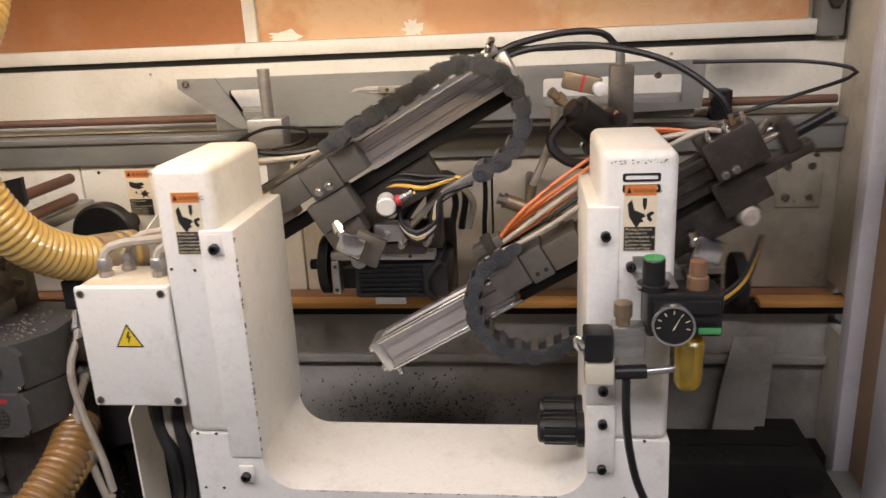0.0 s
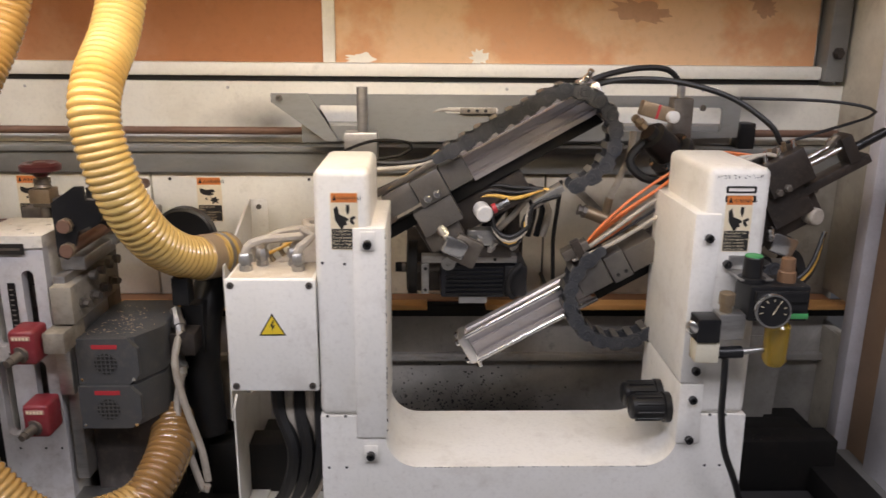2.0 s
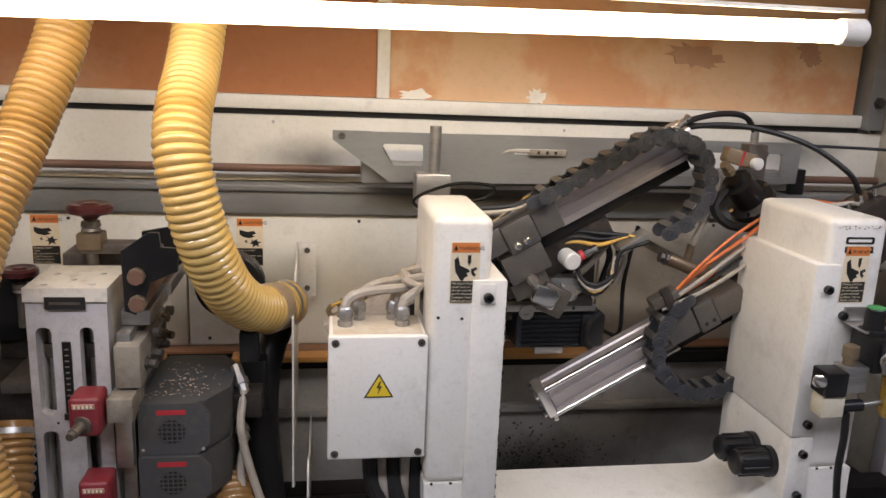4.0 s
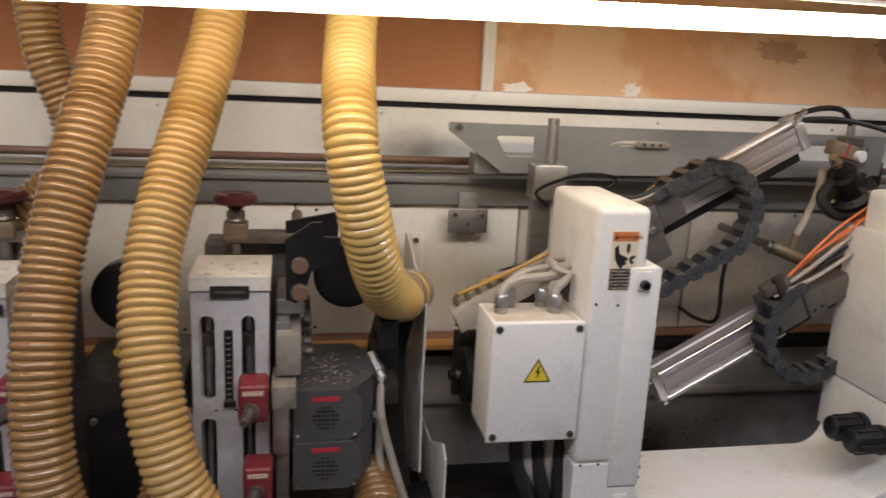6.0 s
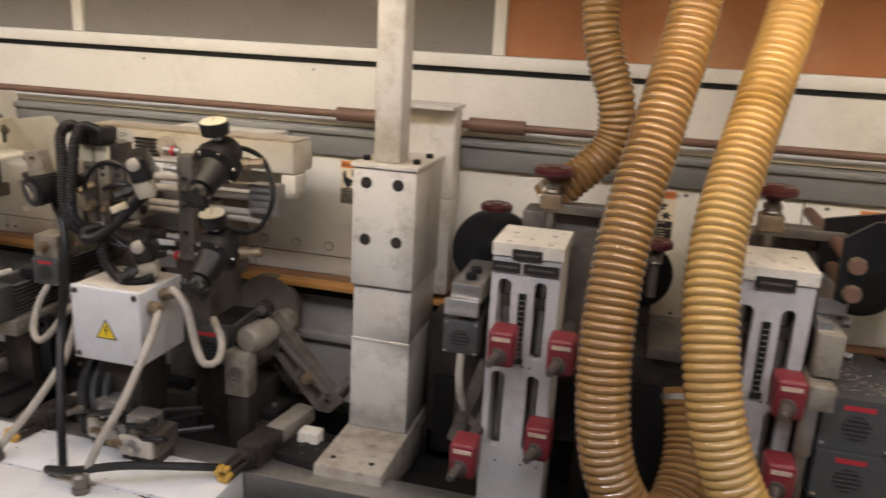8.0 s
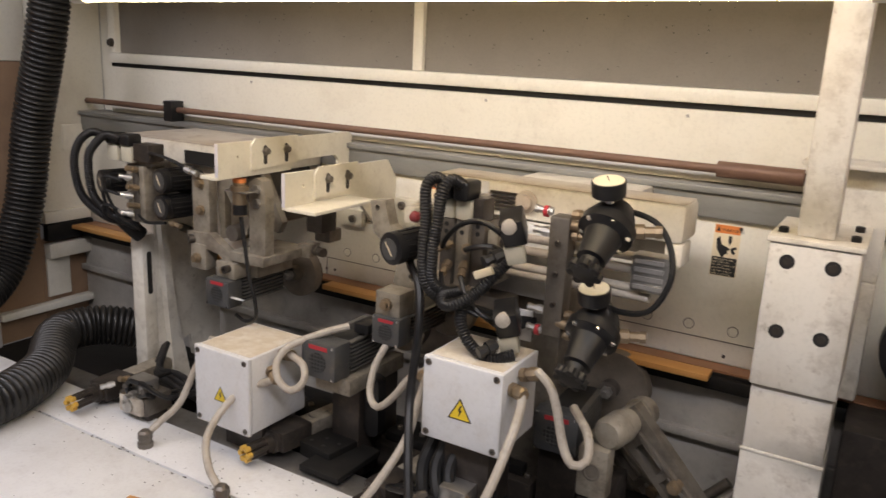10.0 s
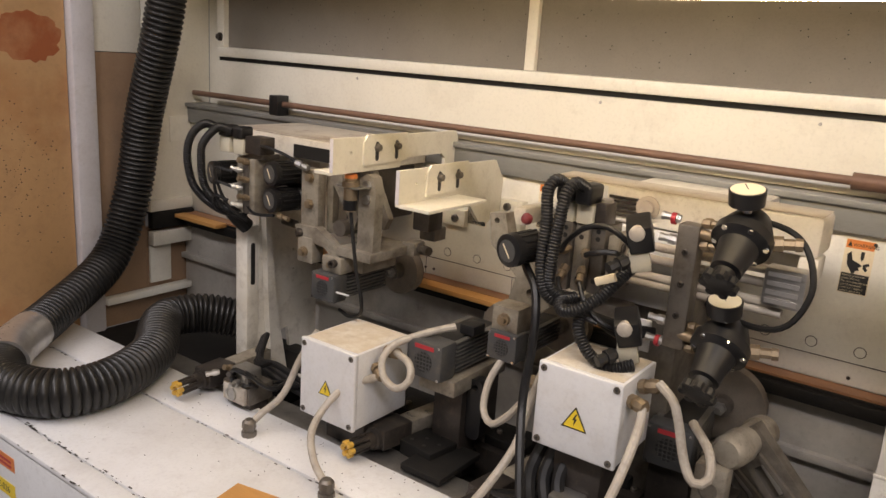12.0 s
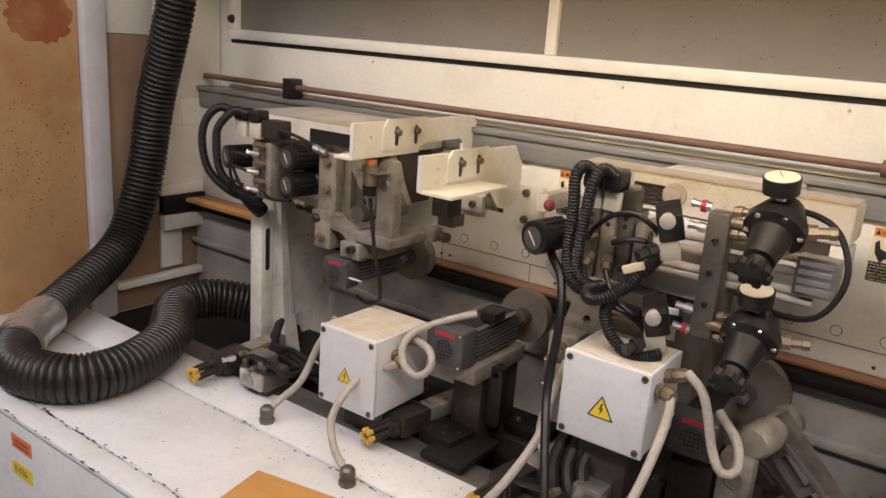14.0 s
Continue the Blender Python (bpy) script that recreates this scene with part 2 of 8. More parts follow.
HOSEBLK = mat("black_hose_skin", (0.013, 0.0125, 0.012), 0.36, second=(0.03, 0.028, 0.025), scale=12, dirt=0.18, dirt_colour=(0.09, 0.075, 0.06), bump=0.2, spec=0.45)
CHAINM = mat("chain_plastic", (0.040, 0.043, 0.050), 0.36, second=(0.085, 0.084, 0.084), scale=25, bump=0.2)
GRIME = mat("grimy_casting", (0.17, 0.15, 0.125), 0.5, 0.3, second=(0.08, 0.066, 0.052), mix=0.85, scale=16, dirt=0.4, dirt_colour=(0.035, 0.027, 0.022), bump=0.5, grain=300)
LINKM = mat("oiled_casting", (0.33, 0.295, 0.24), 0.42, 0.25, second=(0.17, 0.14, 0.11), mix=0.9, scale=14, dirt=0.5, dirt_colour=(0.04, 0.03, 0.025), bump=0.4, grain=260)
RIM = mat("wheel_rim", (0.21, 0.175, 0.14), 0.6, 0.1, second=(0.12, 0.10, 0.08), scale=18, dirt=0.3)
WHEEL = mat("wheel_felt", (0.11, 0.095, 0.08), 0.85, second=(0.06, 0.05, 0.045), scale=20, dirt=0.3, bump=0.4)
DARK = mat("dark_base", (0.010, 0.0095, 0.009), 0.6, second=(0.02, 0.017, 0.015), scale=6, dirt=0.2, dirt_colour=(0.05, 0.04, 0.03), bump=0.3, spec=0.25)
MOTOR = mat("motor_grey", (0.058, 0.060, 0.062), 0.4, second=(0.08, 0.077, 0.07), scale=12, dirt=0.18, dirt_colour=(0.26, 0.21, 0.15), bump=0.5, grain=500)
FINS = mat("motor_fin_grey", (0.15, 0.145, 0.135), 0.42, 0.3, second=(0.09, 0.085, 0.08), scale=14, dirt=0.25, dirt_colour=(0.28, 0.22, 0.16), bump=0.4, grain=400)
# near-black motor core: the shade between the fins is put into its colour
FINGAP = mat("shaded_fin_gap", (0.018, 0.0175, 0.017), 0.55, second=(0.03, 0.027, 0.024), scale=12, bump=0.3)
RED = mat("red_plastic", (0.21, 0.022, 0.03), 0.42, second=(0.14, 0.025, 0.028), scale=18, dirt=0.2, dirt_colour=(0.3, 0.18, 0.13))
MAROON = mat("maroon_knob", (0.075, 0.012, 0.016), 0.3, second=(0.10, 0.04, 0.035), scale=20, bump=0.1)
PUHOSE = mat("yellow_hose", (0.62, 0.42, 0.14), 0.2, second=(0.60, 0.34, 0.09), scale=4, dirt=0.12, dirt_colour=(0.35, 0.2, 0.07), bump=0.08, coat=1.0)
OCHRE = mat("ochre_hose", (0.47, 0.29, 0.10), 0.20, second=(0.38, 0.19, 0.05), scale=4, dirt=0.25, dirt_colour=(0.2, 0.1, 0.04), bump=0.1, coat=0.7)
BROWNHOSE = mat("brown_hose", (0.26, 0.135, 0.045), 0.15, second=(0.34, 0.20, 0.08), scale=4, dirt=0.25, dirt_colour=(0.11, 0.052, 0.018), bump=0.08, coat=1.0)
BLISTER = mat("blistered_foam_skin", (0.47, 0.27, 0.155), 0.6, second=(0.38, 0.20, 0.11), scale=9, dirt=0.2, bump=0.6)
SMEAR = mat("rust_red_smear", (0.36, 0.10, 0.035), 0.55, second=(0.46, 0.20, 0.09), mix=0.9, scale=9, dirt=0.15, bump=0.4)
DUSTHOSE = mat("dusty_hose", (0.34, 0.25, 0.16), 0.5, second=(0.22, 0.14, 0.08), scale=6, dirt=0.3)
ROD = mat("rust_brown_rod", (0.20, 0.11, 0.075), 0.5, 0.2, second=(0.13, 0.07, 0.05), scale=10, dirt=0.3)
FOAM = mat("orange_foam_skin", (0.66, 0.42, 0.24), 0.6, second=(0.58, 0.27, 0.12), mix=0.8, scale=3.2, grain=60, bump=0.5, dirt=0.16, dirt_colour=(0.60, 0.50, 0.38), thr=(0.48, 0.56))
FOAMD = mat("dark_orange_foam_skin", (0.40, 0.15, 0.055), 0.55, second=(0.46, 0.24, 0.12), mix=0.9, scale=2.2, grain=60, bump=0.4, dirt=0.1, dirt_colour=(0.55, 0.42, 0.3), thr=(0.5, 0.62))
DOORFOAM = mat("tan_foam_skin", (0.56, 0.33, 0.16), 0.6, second=(0.42, 0.17, 0.06), mix=0.75, scale=2.6, grain=60, bump=0.4, dirt=0.25, dirt_colour=(0.22, 0.11, 0.06), thr=(0.52, 0.68))
POSTW = mat("scuffed_lilac_paint", (0.62, 0.60, 0.62), 0.45, second=(0.50, 0.47, 0.47), scale=4, dirt=0.3, dirt_colour=(0.30, 0.24, 0.2))
GREYFOAM = mat("grey_foam_skin", (0.20, 0.18, 0.155), 0.8, second=(0.24, 0.22, 0.19), scale=5, grain=200, bump=0.5, dirt=0.08)
BROWNFOAM = mat("brown_foam_skin", (0.33, 0.21, 0.13), 0.7, second=(0.24, 0.14, 0.085), scale=4, dirt=0.2, bump=0.4)
WOOD = mat("orange_wood", (0.62, 0.31, 0.10), 0.55, second=(0.52, 0.25, 0.08), scale=8, stretch=(0.15, 2, 2), bump=0.2)
BRASS = mat("brass", (0.31, 0.235, 0.155), 0.45, 0.7, second=(0.19, 0.14, 0.10), scale=25, dirt=0.2)
CHROME = mat("chrome", (0.75, 0.74, 0.72), 0.2, 1.0, scale=30, bump=0.05)
TOPDUST = mat("settled_dust", (0.56, 0.48, 0.37), 0.85, second=(0.68, 0.64, 0.57), mix=0.9, scale=16, dirt=0.4, dirt_colour=(0.33, 0.24, 0.16), grain=400, bump=0.3)
CABLEG = mat("grey_cable", (0.43, 0.385, 0.325), 0.45, second=(0.30, 0.255, 0.205), scale=20, dirt=0.4, dirt_colour=(0.12, 0.09, 0.065))
CABLEY = mat("yellow_cable", (0.62, 0.36, 0.07), 0.4, scale=30)
CABLEO = mat("orange_cable", (0.65, 0.17, 0.05), 0.4, scale=30)
GREYBOX = mat("light_grey_enclosure", (0.66, 0.66, 0.66), 0.35, second=(0.58, 0.57, 0.55), scale=9, dirt=0.2, dirt_colour=(0.4, 0.33, 0.26), bump=0.1)
CREAM = mat("label_cream", (0.80, 0.68, 0.48), 0.4, mix=0.2, bump=0)
ORANGE = mat("label_orange", (0.72, 0.22, 0.06), 0.4, mix=0.2, bump=0)
INK = mat("label_black", (0.02, 0.019, 0.018), 0.4, mix=0.2, bump=0)
YELLOW = mat("label_yellow", (0.80, 0.56, 0.04), 0.4, mix=0.2, bump=0)
REDINK = mat("red_print", (0.45, 0.03, 0.04), 0.45, mix=0.2, bump=0)
FACE = mat("dial_face", (0.78, 0.70, 0.52), 0.4, mix=0.2, bump=0)
OIL = clear("oil_bowl", (0.72, 0.50, 0.08))
CLEARP = clear("clear_plastic", (0.82, 0.76, 0.60))
CLEARP.node_tree.nodes["Principled BSDF"].inputs["Transmission Weight"].default_value = 0.3
GREEN = mat("green_plastic", (0.05, 0.30, 0.10), 0.4, mix=0.2)
CONCRETE = mat("concrete", (0.32, 0.31, 0.29), 0.7, scale=1.5, dirt=0.2, bump=0.3)
TUBEGLOW = glow("tube_glow", (1.0, 0.86, 0.60), 19.0)


# ---- the hall ----
XL, XR, YB = -4.36, 0.66, 1.80          # the hood's left end, right end and back
BED = 0.56                              # top of the machine's bed


def slab(name, x0, x1, y0, y1, z0, z1, material, label, bevel=0.0, kind="structure"):
    return solid(name, box(B(), x0, x1, y0, y1, z0, z1, bevel), material, label, kind=kind)


slab("floor", -9, 5, -4, 4, -0.1, 0, CONCRETE, "grey concrete workshop floor under the machine")
slab("wall_south", -9, 5, -4.2, -4, 0, 4.2, HALLW, "plain grey workshop wall behind the viewer")
slab("wall_north", -9, 5, 4, 4.2, 0, 4.2, HALLW, "plain grey workshop wall behind the machine")
slab("wall_west", -9.2, -9, -4.2, 4.2, 0, 4.2, HALLW, "plain grey workshop wall at one end")
slab("wall_east", 5, 5.2, -4.2, 4.2, 0, 4.2, HALLW, "plain grey workshop wall at the other end")
slab("ceiling", -9.2, 5.2, -4.2, 4.2, 4.2, 4.3, HALLW, "plain grey workshop ceiling")

# ---- the machine's hood and back ----
slab("hood_roof", XL - 0.05, XR + 0.05, 0.95, YB + 0.08, 2.16, 2.2, WALLW, "white sheet-metal roof of the machine hood")
slab("back_sheet", XL, XR, 1.835, 1.86, 0.0, 2.16, WALLW, "white sheet-metal back of the machine hood")
MULL = [-0.646, -1.822, -3.014]
EDGE = [XR - 0.07] + MULL + [XL + 0.115]
FOAMS = [(FOAM, "orange sound-proofing foam panel with peeling beige patches"), (FOAMD, "dark orange sound-proofing foam panel, scuffed at its edge"),
         (GREYFOAM, "grey-brown sound-proofing foam panel with small holes"), (GREYFOAM, "grey-brown sound-proofing foam panel beside the end wall")]
for (x1, x0), (fm, fl) in zip(zip(EDGE, EDGE[1:]), FOAMS):
    slab("foam_panel", x0 + 0.004, x1 - 0.004, 1.812, 1.8345, 1.437, 2.155, fm, fl)
for mx in MULL:
    slab("mullion_trim", mx - 0.015, mx + 0.015, 1.797, 1.834, 1.437, 2.155, WALLW, "white upright sheet-metal strip between foam panels", 0.002)
slab("rail_trim", XL + 0.1, XR - 0.06, 1.79, 1.834, 1.404, 1.436, WALLW, "white horizontal frame rail under the foam panels", 0.003)
slab("rail_gap", XL + 0.1, XR - 0.06, 1.80, 1.8345, 1.391, 1.403, DARK, "dark rubber joint under the frame rail")
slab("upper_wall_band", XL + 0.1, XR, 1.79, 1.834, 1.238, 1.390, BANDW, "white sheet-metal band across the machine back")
slab("beam", XL, XR, 1.735, 1.834, 1.168, 1.236, BEAM, "long grey steel pressure beam with worn paint", 0.004)
slab("beam_lip_trim", XL, XR, 1.726, 1.7346, 1.222, 1.236, BEAM, "grey lip along the top of the steel beam", 0.002)
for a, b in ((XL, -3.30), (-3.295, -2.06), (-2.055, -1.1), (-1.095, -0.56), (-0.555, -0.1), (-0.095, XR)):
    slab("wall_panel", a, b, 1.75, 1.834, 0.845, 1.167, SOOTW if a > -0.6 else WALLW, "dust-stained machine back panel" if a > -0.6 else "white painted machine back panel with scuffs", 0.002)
slab("track", XL - 1.7, XR + 1.0, 1.69, 1.749, 0.802, 0.832, DARK, "black conveyor chain track along the machine back", 0.003)
slab("strip_trim", XL, XR, 1.70, 1.749, 0.8325, 0.8385, DARK, "dark gap above the conveyor track")
slab("strip_trim", XL, XR, 1.705, 1.749, 0.839, 0.8445, mat("rusty_strip", (0.36, 0.17, 0.085), 0.45, 0.1, second=(0.16, 0.08, 0.05), scale=6, stretch=(0.3, 1, 1)), "thin rust-orange strip above the conveyor track")
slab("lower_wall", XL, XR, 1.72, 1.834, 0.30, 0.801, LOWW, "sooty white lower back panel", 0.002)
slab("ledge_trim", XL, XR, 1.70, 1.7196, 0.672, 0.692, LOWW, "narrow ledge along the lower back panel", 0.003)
slab("seam_trim", XL + 0.3, -2.06, 1.7488, 1.7498, 0.8945, 0.8965, TOOL, "thin dark seam across the white back panel")
for sx in (-3.27, -2.98, -2.45):
    slab("seam_trim", sx, sx + 0.0015, 1.7488, 1.7498, 0.846, 0.894, TOOL, "thin dark upright seam in the white back panel")
# bed: white plates on the left, dark sunk base on the right
slab("base", XL, XR, 0.76, 1.72, 0.0, 0.47, DARK, "dark machine base inside the hood")
slab("bed_front", XL, -1.95, 0.745, 0.79, 0.0, 0.545, BEDW, "white front skirt of the machine bed", 0.004)
slab("bed_edge_trim", XL, -1.95, 0.74, 0.80, 0.5455, BED + 0.001, BEDW, "chipped white front edge of the bed", 0.006)
for a, b in ((XL, -2.2),):
    slab("bed_plate", a, b, 0.803, 1.076, 0.471, BED, BEDW, "white painted steel plate of the machine bed", 0.002)
    slab("bed_plate", a, b, 1.083, 1.225, 0.471, BED, BEDW, "white painted steel plate of the machine bed with scratches", 0.002)
slab("bed_rail", XL + 0.5, -1.0, 1.23, 1.31, 0.471, BED - 0.006, STEEL, "bare steel slide rail let into the bed", 0.003)
slab("bed_rail", XL + 0.5, XR - 0.1, 1.56, 1.62, 0.471, BED - 0.01, DARK, "dark steel slide rail along the machine back", 0.003)
slab("bed_rail", -0.9, XR - 0.1, 1.40, 1.47, 0.471, BED + 0.04, DARK, "dark steel slide rail strewn with chips", 0.004)
slab("front_beam", -1.95, XR, 0.76, 0.82, 0.0, 0.46, WHITE, "white front skirt of the machine under the trimming unit", 0.004)

slab("floor_plate", 0.23, 0.498, 0.83, 1.39, 0.4712, 0.477, mat("oily_floor_plate", (0.075, 0.072, 0.075), 0.4, 0.3, second=(0.035, 0.032, 0.03), scale=4, dirt=0.4, dirt_colour=(0.02, 0.017, 0.015)), "oily grey steel plate on the machine base", 0.002)
slab("floor_lip_trim", 0.23, 0.50, 1.475, 1.555, 0.4712, 0.52, BEAM, "grey steel lip along the machine base", 0.003)

slab("floor_sheet", -0.83, -0.615, 1.12, 1.55, 0.4712, 0.478, CAST, "cream floor sheet under the junction box", 0.002)

# right end of the hood
for y0, y1, z0, z1 in ((1.60, 1.834, 0.862, 2.16), (1.60, 1.834, 0.471, 0.768), (1.60, 1.622, 0.769, 0.861), (1.755, 1.834, 0.769, 0.861)):
    slab("end_panel", XR, XR + 0.03, y0, y1, z0, z1, SOOTW, "soiled sheet-metal end panel with a workpiece slot", 0.003)
slab("end_post", XR - 0.02, XR + 0.03, 1.555, 1.598, 0.471, 2.16, POSTW, "bare metal edge of the hood end", 0.003)
slab("end_panel", XR + 0.012, XR + 0.03, 1.454, 1.553, 0.471, 2.16, BROWNFOAM, "brown foam lining of the hood end, peeling", 0.002)
slab("end_panel", XR + 0.012, XR + 0.03, 0.95, 1.298, 0.471, 2.16, BROWNFOAM, "brown foam lining of the hood end beside the opening", 0.002)
slab("corner_post", XR - 0.06, XR - 0.012, 1.77, 1.834, 1.40, 2.155, BEAM, "dark grey corner post with a hinge", 0.003)
slab("door_post", XR - 0.004, XR + 0.05, 1.30, 1.452, 0.471, 2.16, POSTW, "cream door post of the hood end with worn paint", 0.008)
slab("end_step_trim", XR - 0.055, XR + 0.011, 1.10, 1.54, 0.4712, 0.50, BEAM, "worn grey floor strip at the hood end", 0.004)
slab("base_rail", XR - 0.16, XR - 0.06, 0.9, 1.70, 0.4712, 0.535, DARK, "dark floor rail beside the hood end", 0.004)

# left end of the hood
slab("end_panel", XL - 0.03, XL, 1.562, 1.834, 0.86, 2.16, WALLW, "white sheet-metal end wall of the hood", 0.003)
slab("end_panel", XL - 0.03, XL, 1.385, 1.56, 1.40, 2.16, WALLW, "white sheet-metal end wall above the brown lining", 0.003)
slab("end_panel", XL - 0.03, XL - 0.004, 1.385, 1.56, 0.471, 1.398, BROWNFOAM, "brown foam lining low on the end wall, chipped", 0.002)
slab("end_panel", XL - 0.03, XL - 0.006, 1.562, 1.834, 0.471, 0.80, BROWNFOAM, "brown foam lining behind the cover plate", 0.002)
slab("end_post", XL - 0.03, XL + 0.03, 1.305, 1.383, 0.471, 2.16, POSTW, "bent bare metal door post of the hood", 0.012)
slab("end_panel", XL - 0.03, XL, 0.70, 1.303, 0.471, 2.16, DOORFOAM, "orange foam-lined hood door with rust-red smears", 0.003)
slab("end_trim", XL, XL + 0.02, 1.565, 1.74, 0.86, 0.90, WALLW, "white angle strip on the end wall", 0.003)
slab("end_seal", XL, XL + 0.03, 1.565, 1.74, 0.80, 0.858, DARK, "black brush seal on the end wall", 0.004)
slab("end_trim", XL, XL + 0.035, 1.565, 1.74, 0.74, 0.79, WALLW, "white cover strip under the brush seal", 0.003)
slab("end_trim", XL, XL + 0.012, 1.565, 1.65, 0.60, 0.738, WALLW, "white plate with flaking paint on the end wall", 0.003)
slab("end_trim", XL, XL + 0.035, 1.385, 1.72, 0.56, 0.585, WALLW, "white angle bracket at the foot of the end wall", 0.003)
slab("hinge_plate", XL, XL + 0.006, 1.66, 1.74, 1.10, 1.19, WALLW, "small white plate with bolts on the end wall", 0.002)
slab("frame_post", XL + 0.10, XL + 0.135, 1.79, 1.834, 1.437, 2.155, WALLW, "white corner upright with a bolt", 0.003)

# ---- lamps: fluorescent tubes under the front edge of the hood ----
for xa, xb, ly, za, zb in ((-1.66, 0.045, 1.12, 1.566, 1.594), (-3.42, -1.93, 1.12, 1.572, 1.584)):
    tube_lamp = thing("tube_lamp", (xa, ly, za), "lit fluorescent tube with white end caps hanging under the hood", "lamp", "tube lamps")
    part("tube", cyl(B(), (xa, ly, za), (xb, ly, zb), 0.0175), TUBEGLOW, tube_lamp)
    for x, d, z in ((xb, 1, zb), (xa, -1, za)):
        part("end_cap", lathe(B(), (x, ly, z), (d, 0, 0), [(-0.012, 0.018), (-0.01, 0.021), (0.03, 0.022), (0.034, 0.018)]), WHITE, tube_lamp)
    part("hanger", box(B(), xa - 0.02, xb + 0.025, ly - 0.008, ly + 0.008, zb + 0.030, zb + 0.036), WHITE, tube_lamp)
    for x in (xa + 0.3, xb - 0.25):
        part("wire", cyl(B(), (x, ly, zb + 0.036), (x, ly + 0.02, 2.16), 0.002, seg=6), STEEL, tube_lamp)


# ---- small repeated parts ----
def text(body, size, material, parent, m, name="lettering"):
    """Lettering in the plane y = 0 of m, its left end at the origin, on a base line."""
    c = bpy.data.curves.new("lettering", "FONT")
    c.body, c.size, c.extrude = body, size, 0.00008
    c.resolution_u = 2
    ob = bpy.data.objects.new("lettering", c)
    me = ob.to_mesh()
    bm = B()
    bm.from_mesh(me)
    ob.to_mesh_clear()
    bpy.data.objects.remove(ob)
    bmesh.ops.transform(bm, matrix=m @ pose(0, 0, 0, 90), verts=bm.verts)
    return part(name, bm, material, parent)


def poly(pts, m, d0=-0.0004, d1=0.0):
    return plate(B(), pts, [], d0, d1, m)


def bolts(places, r, parent, material=TOOL, axis=(0, -1, 0), h=0.006, name="bolt"):
    """Socket-head bolts with a recessed middle."""
    for p in places:
        part(name, lathe(B(), p, axis, [(-0.002, r * 0.95), (h * 0.85, r * 0.95), (h, r * 0.8), (h, r * 0.5), (h * 0.4, r * 0.45)], 10), material, parent)


def holes(places, r, parent, axis=(0, -1, 0)):
    for p in places:
        part("hole", lathe(B(), p, axis, [(-0.001, r), (0.0005, r)], 10), INK, parent)


def warning_label(m, kind="crush", w=0.049, h=0.105, label="orange, cream and black warning label stuck on white paint"):
    """A warning label: orange head, pictogram, black text block. Origin at its upper left corner, facing -y of m."""
    t = thing("warning_label", m, label, "label", "warning labels")
    k = w / 0.049
    hd, tx = h * 0.17, h * 0.63
    part("backing", box(B(), 0, w, -0.0005, 0, -h, 0, m=m), CREAM, t)
    part("header", box(B(), 0.0015 * k, w - 0.0015 * k, -0.0008, -0.0005, -hd, -0.0015, m=m), ORANGE, t)
    part("header_triangle", poly([(0.004 * k, -hd + 0.004), (0.0115 * k, -hd + 0.004), (0.0078 * k, -0.0045)], m @ pose(0, -0.0008, 0)), INK, t)
    text("WARNING", 0.0088 * k, INK, t, m @ pose(0.0125 * k, -0.0009, -hd + 0.0045))
    if kind == "crush":
        hand = [(0.006, -0.030), (0.012, -0.024), (0.016, -0.040), (0.030, -0.046), (0.033, -0.050), (0.027, -0.053), (0.030, -0.058), (0.024, -0.060), (0.022, -0.065), (0.018, -0.066), (0.008, -0.050)]
        rod = [(0.028, -0.022), (0.034, -0.022), (0.034, -0.034), (0.031, -0.041), (0.028, -0.034)]
        hook = [(0.034, -0.046), (0.043, -0.042), (0.045, -0.046), (0.039, -0.050), (0.043, -0.055), (0.040, -0.059), (0.035, -0.054)]
    else:
        hand = [(0.006, -0.026), (0.020, -0.030), (0.032, -0.028), (0.036, -0.034), (0.028, -0.037), (0.034, -0.040), (0.024, -0.044), (0.012, -0.041), (0.006, -0.036)]
        rod = [(0.026, -0.046), (0.031, -0.050), (0.037, -0.045), (0.038, -0.051), (0.045, -0.052), (0.039, -0.056), (0.042, -0.063), (0.035, -0.059), (0.029, -0.065), (0.030, -0.057), (0.024, -0.055), (0.029, -0.052)]
        hook = [(0.015, -0.050), (0.018, -0.048), (0.020, -0.053), (0.017, -0.054)]
    for pl in (hand, rod, hook):
        part("pictogram", poly([(x * k, z * h / 0.105) for x, z in pl], m @ pose(0, -0.0005, 0)), INK, t)
    part("text_block", box(B(), 0.0015 * k, w - 0.0015 * k, -0.0008, -0.0005, -h + 0.0015, -tx, m=m), INK, t)
    words = ["Moving parts can", "crush and cut.", "Do not operate with", "guard removed.", "Lockout / tagout", "before servicing."] if kind == "crush" else ["Rotating cutter", "head.", "Do not operate with", "guard removed.", "Lockout / tagout", "before servicing."]
    step = (h - tx - 0.003) / 6
    for i, wd in enumerate(words):
        text(wd, step * 0.95, CREAM, t, m @ pose(0.0035 * k, -0.0009, -tx - step * (i + 0.95)))
    return t


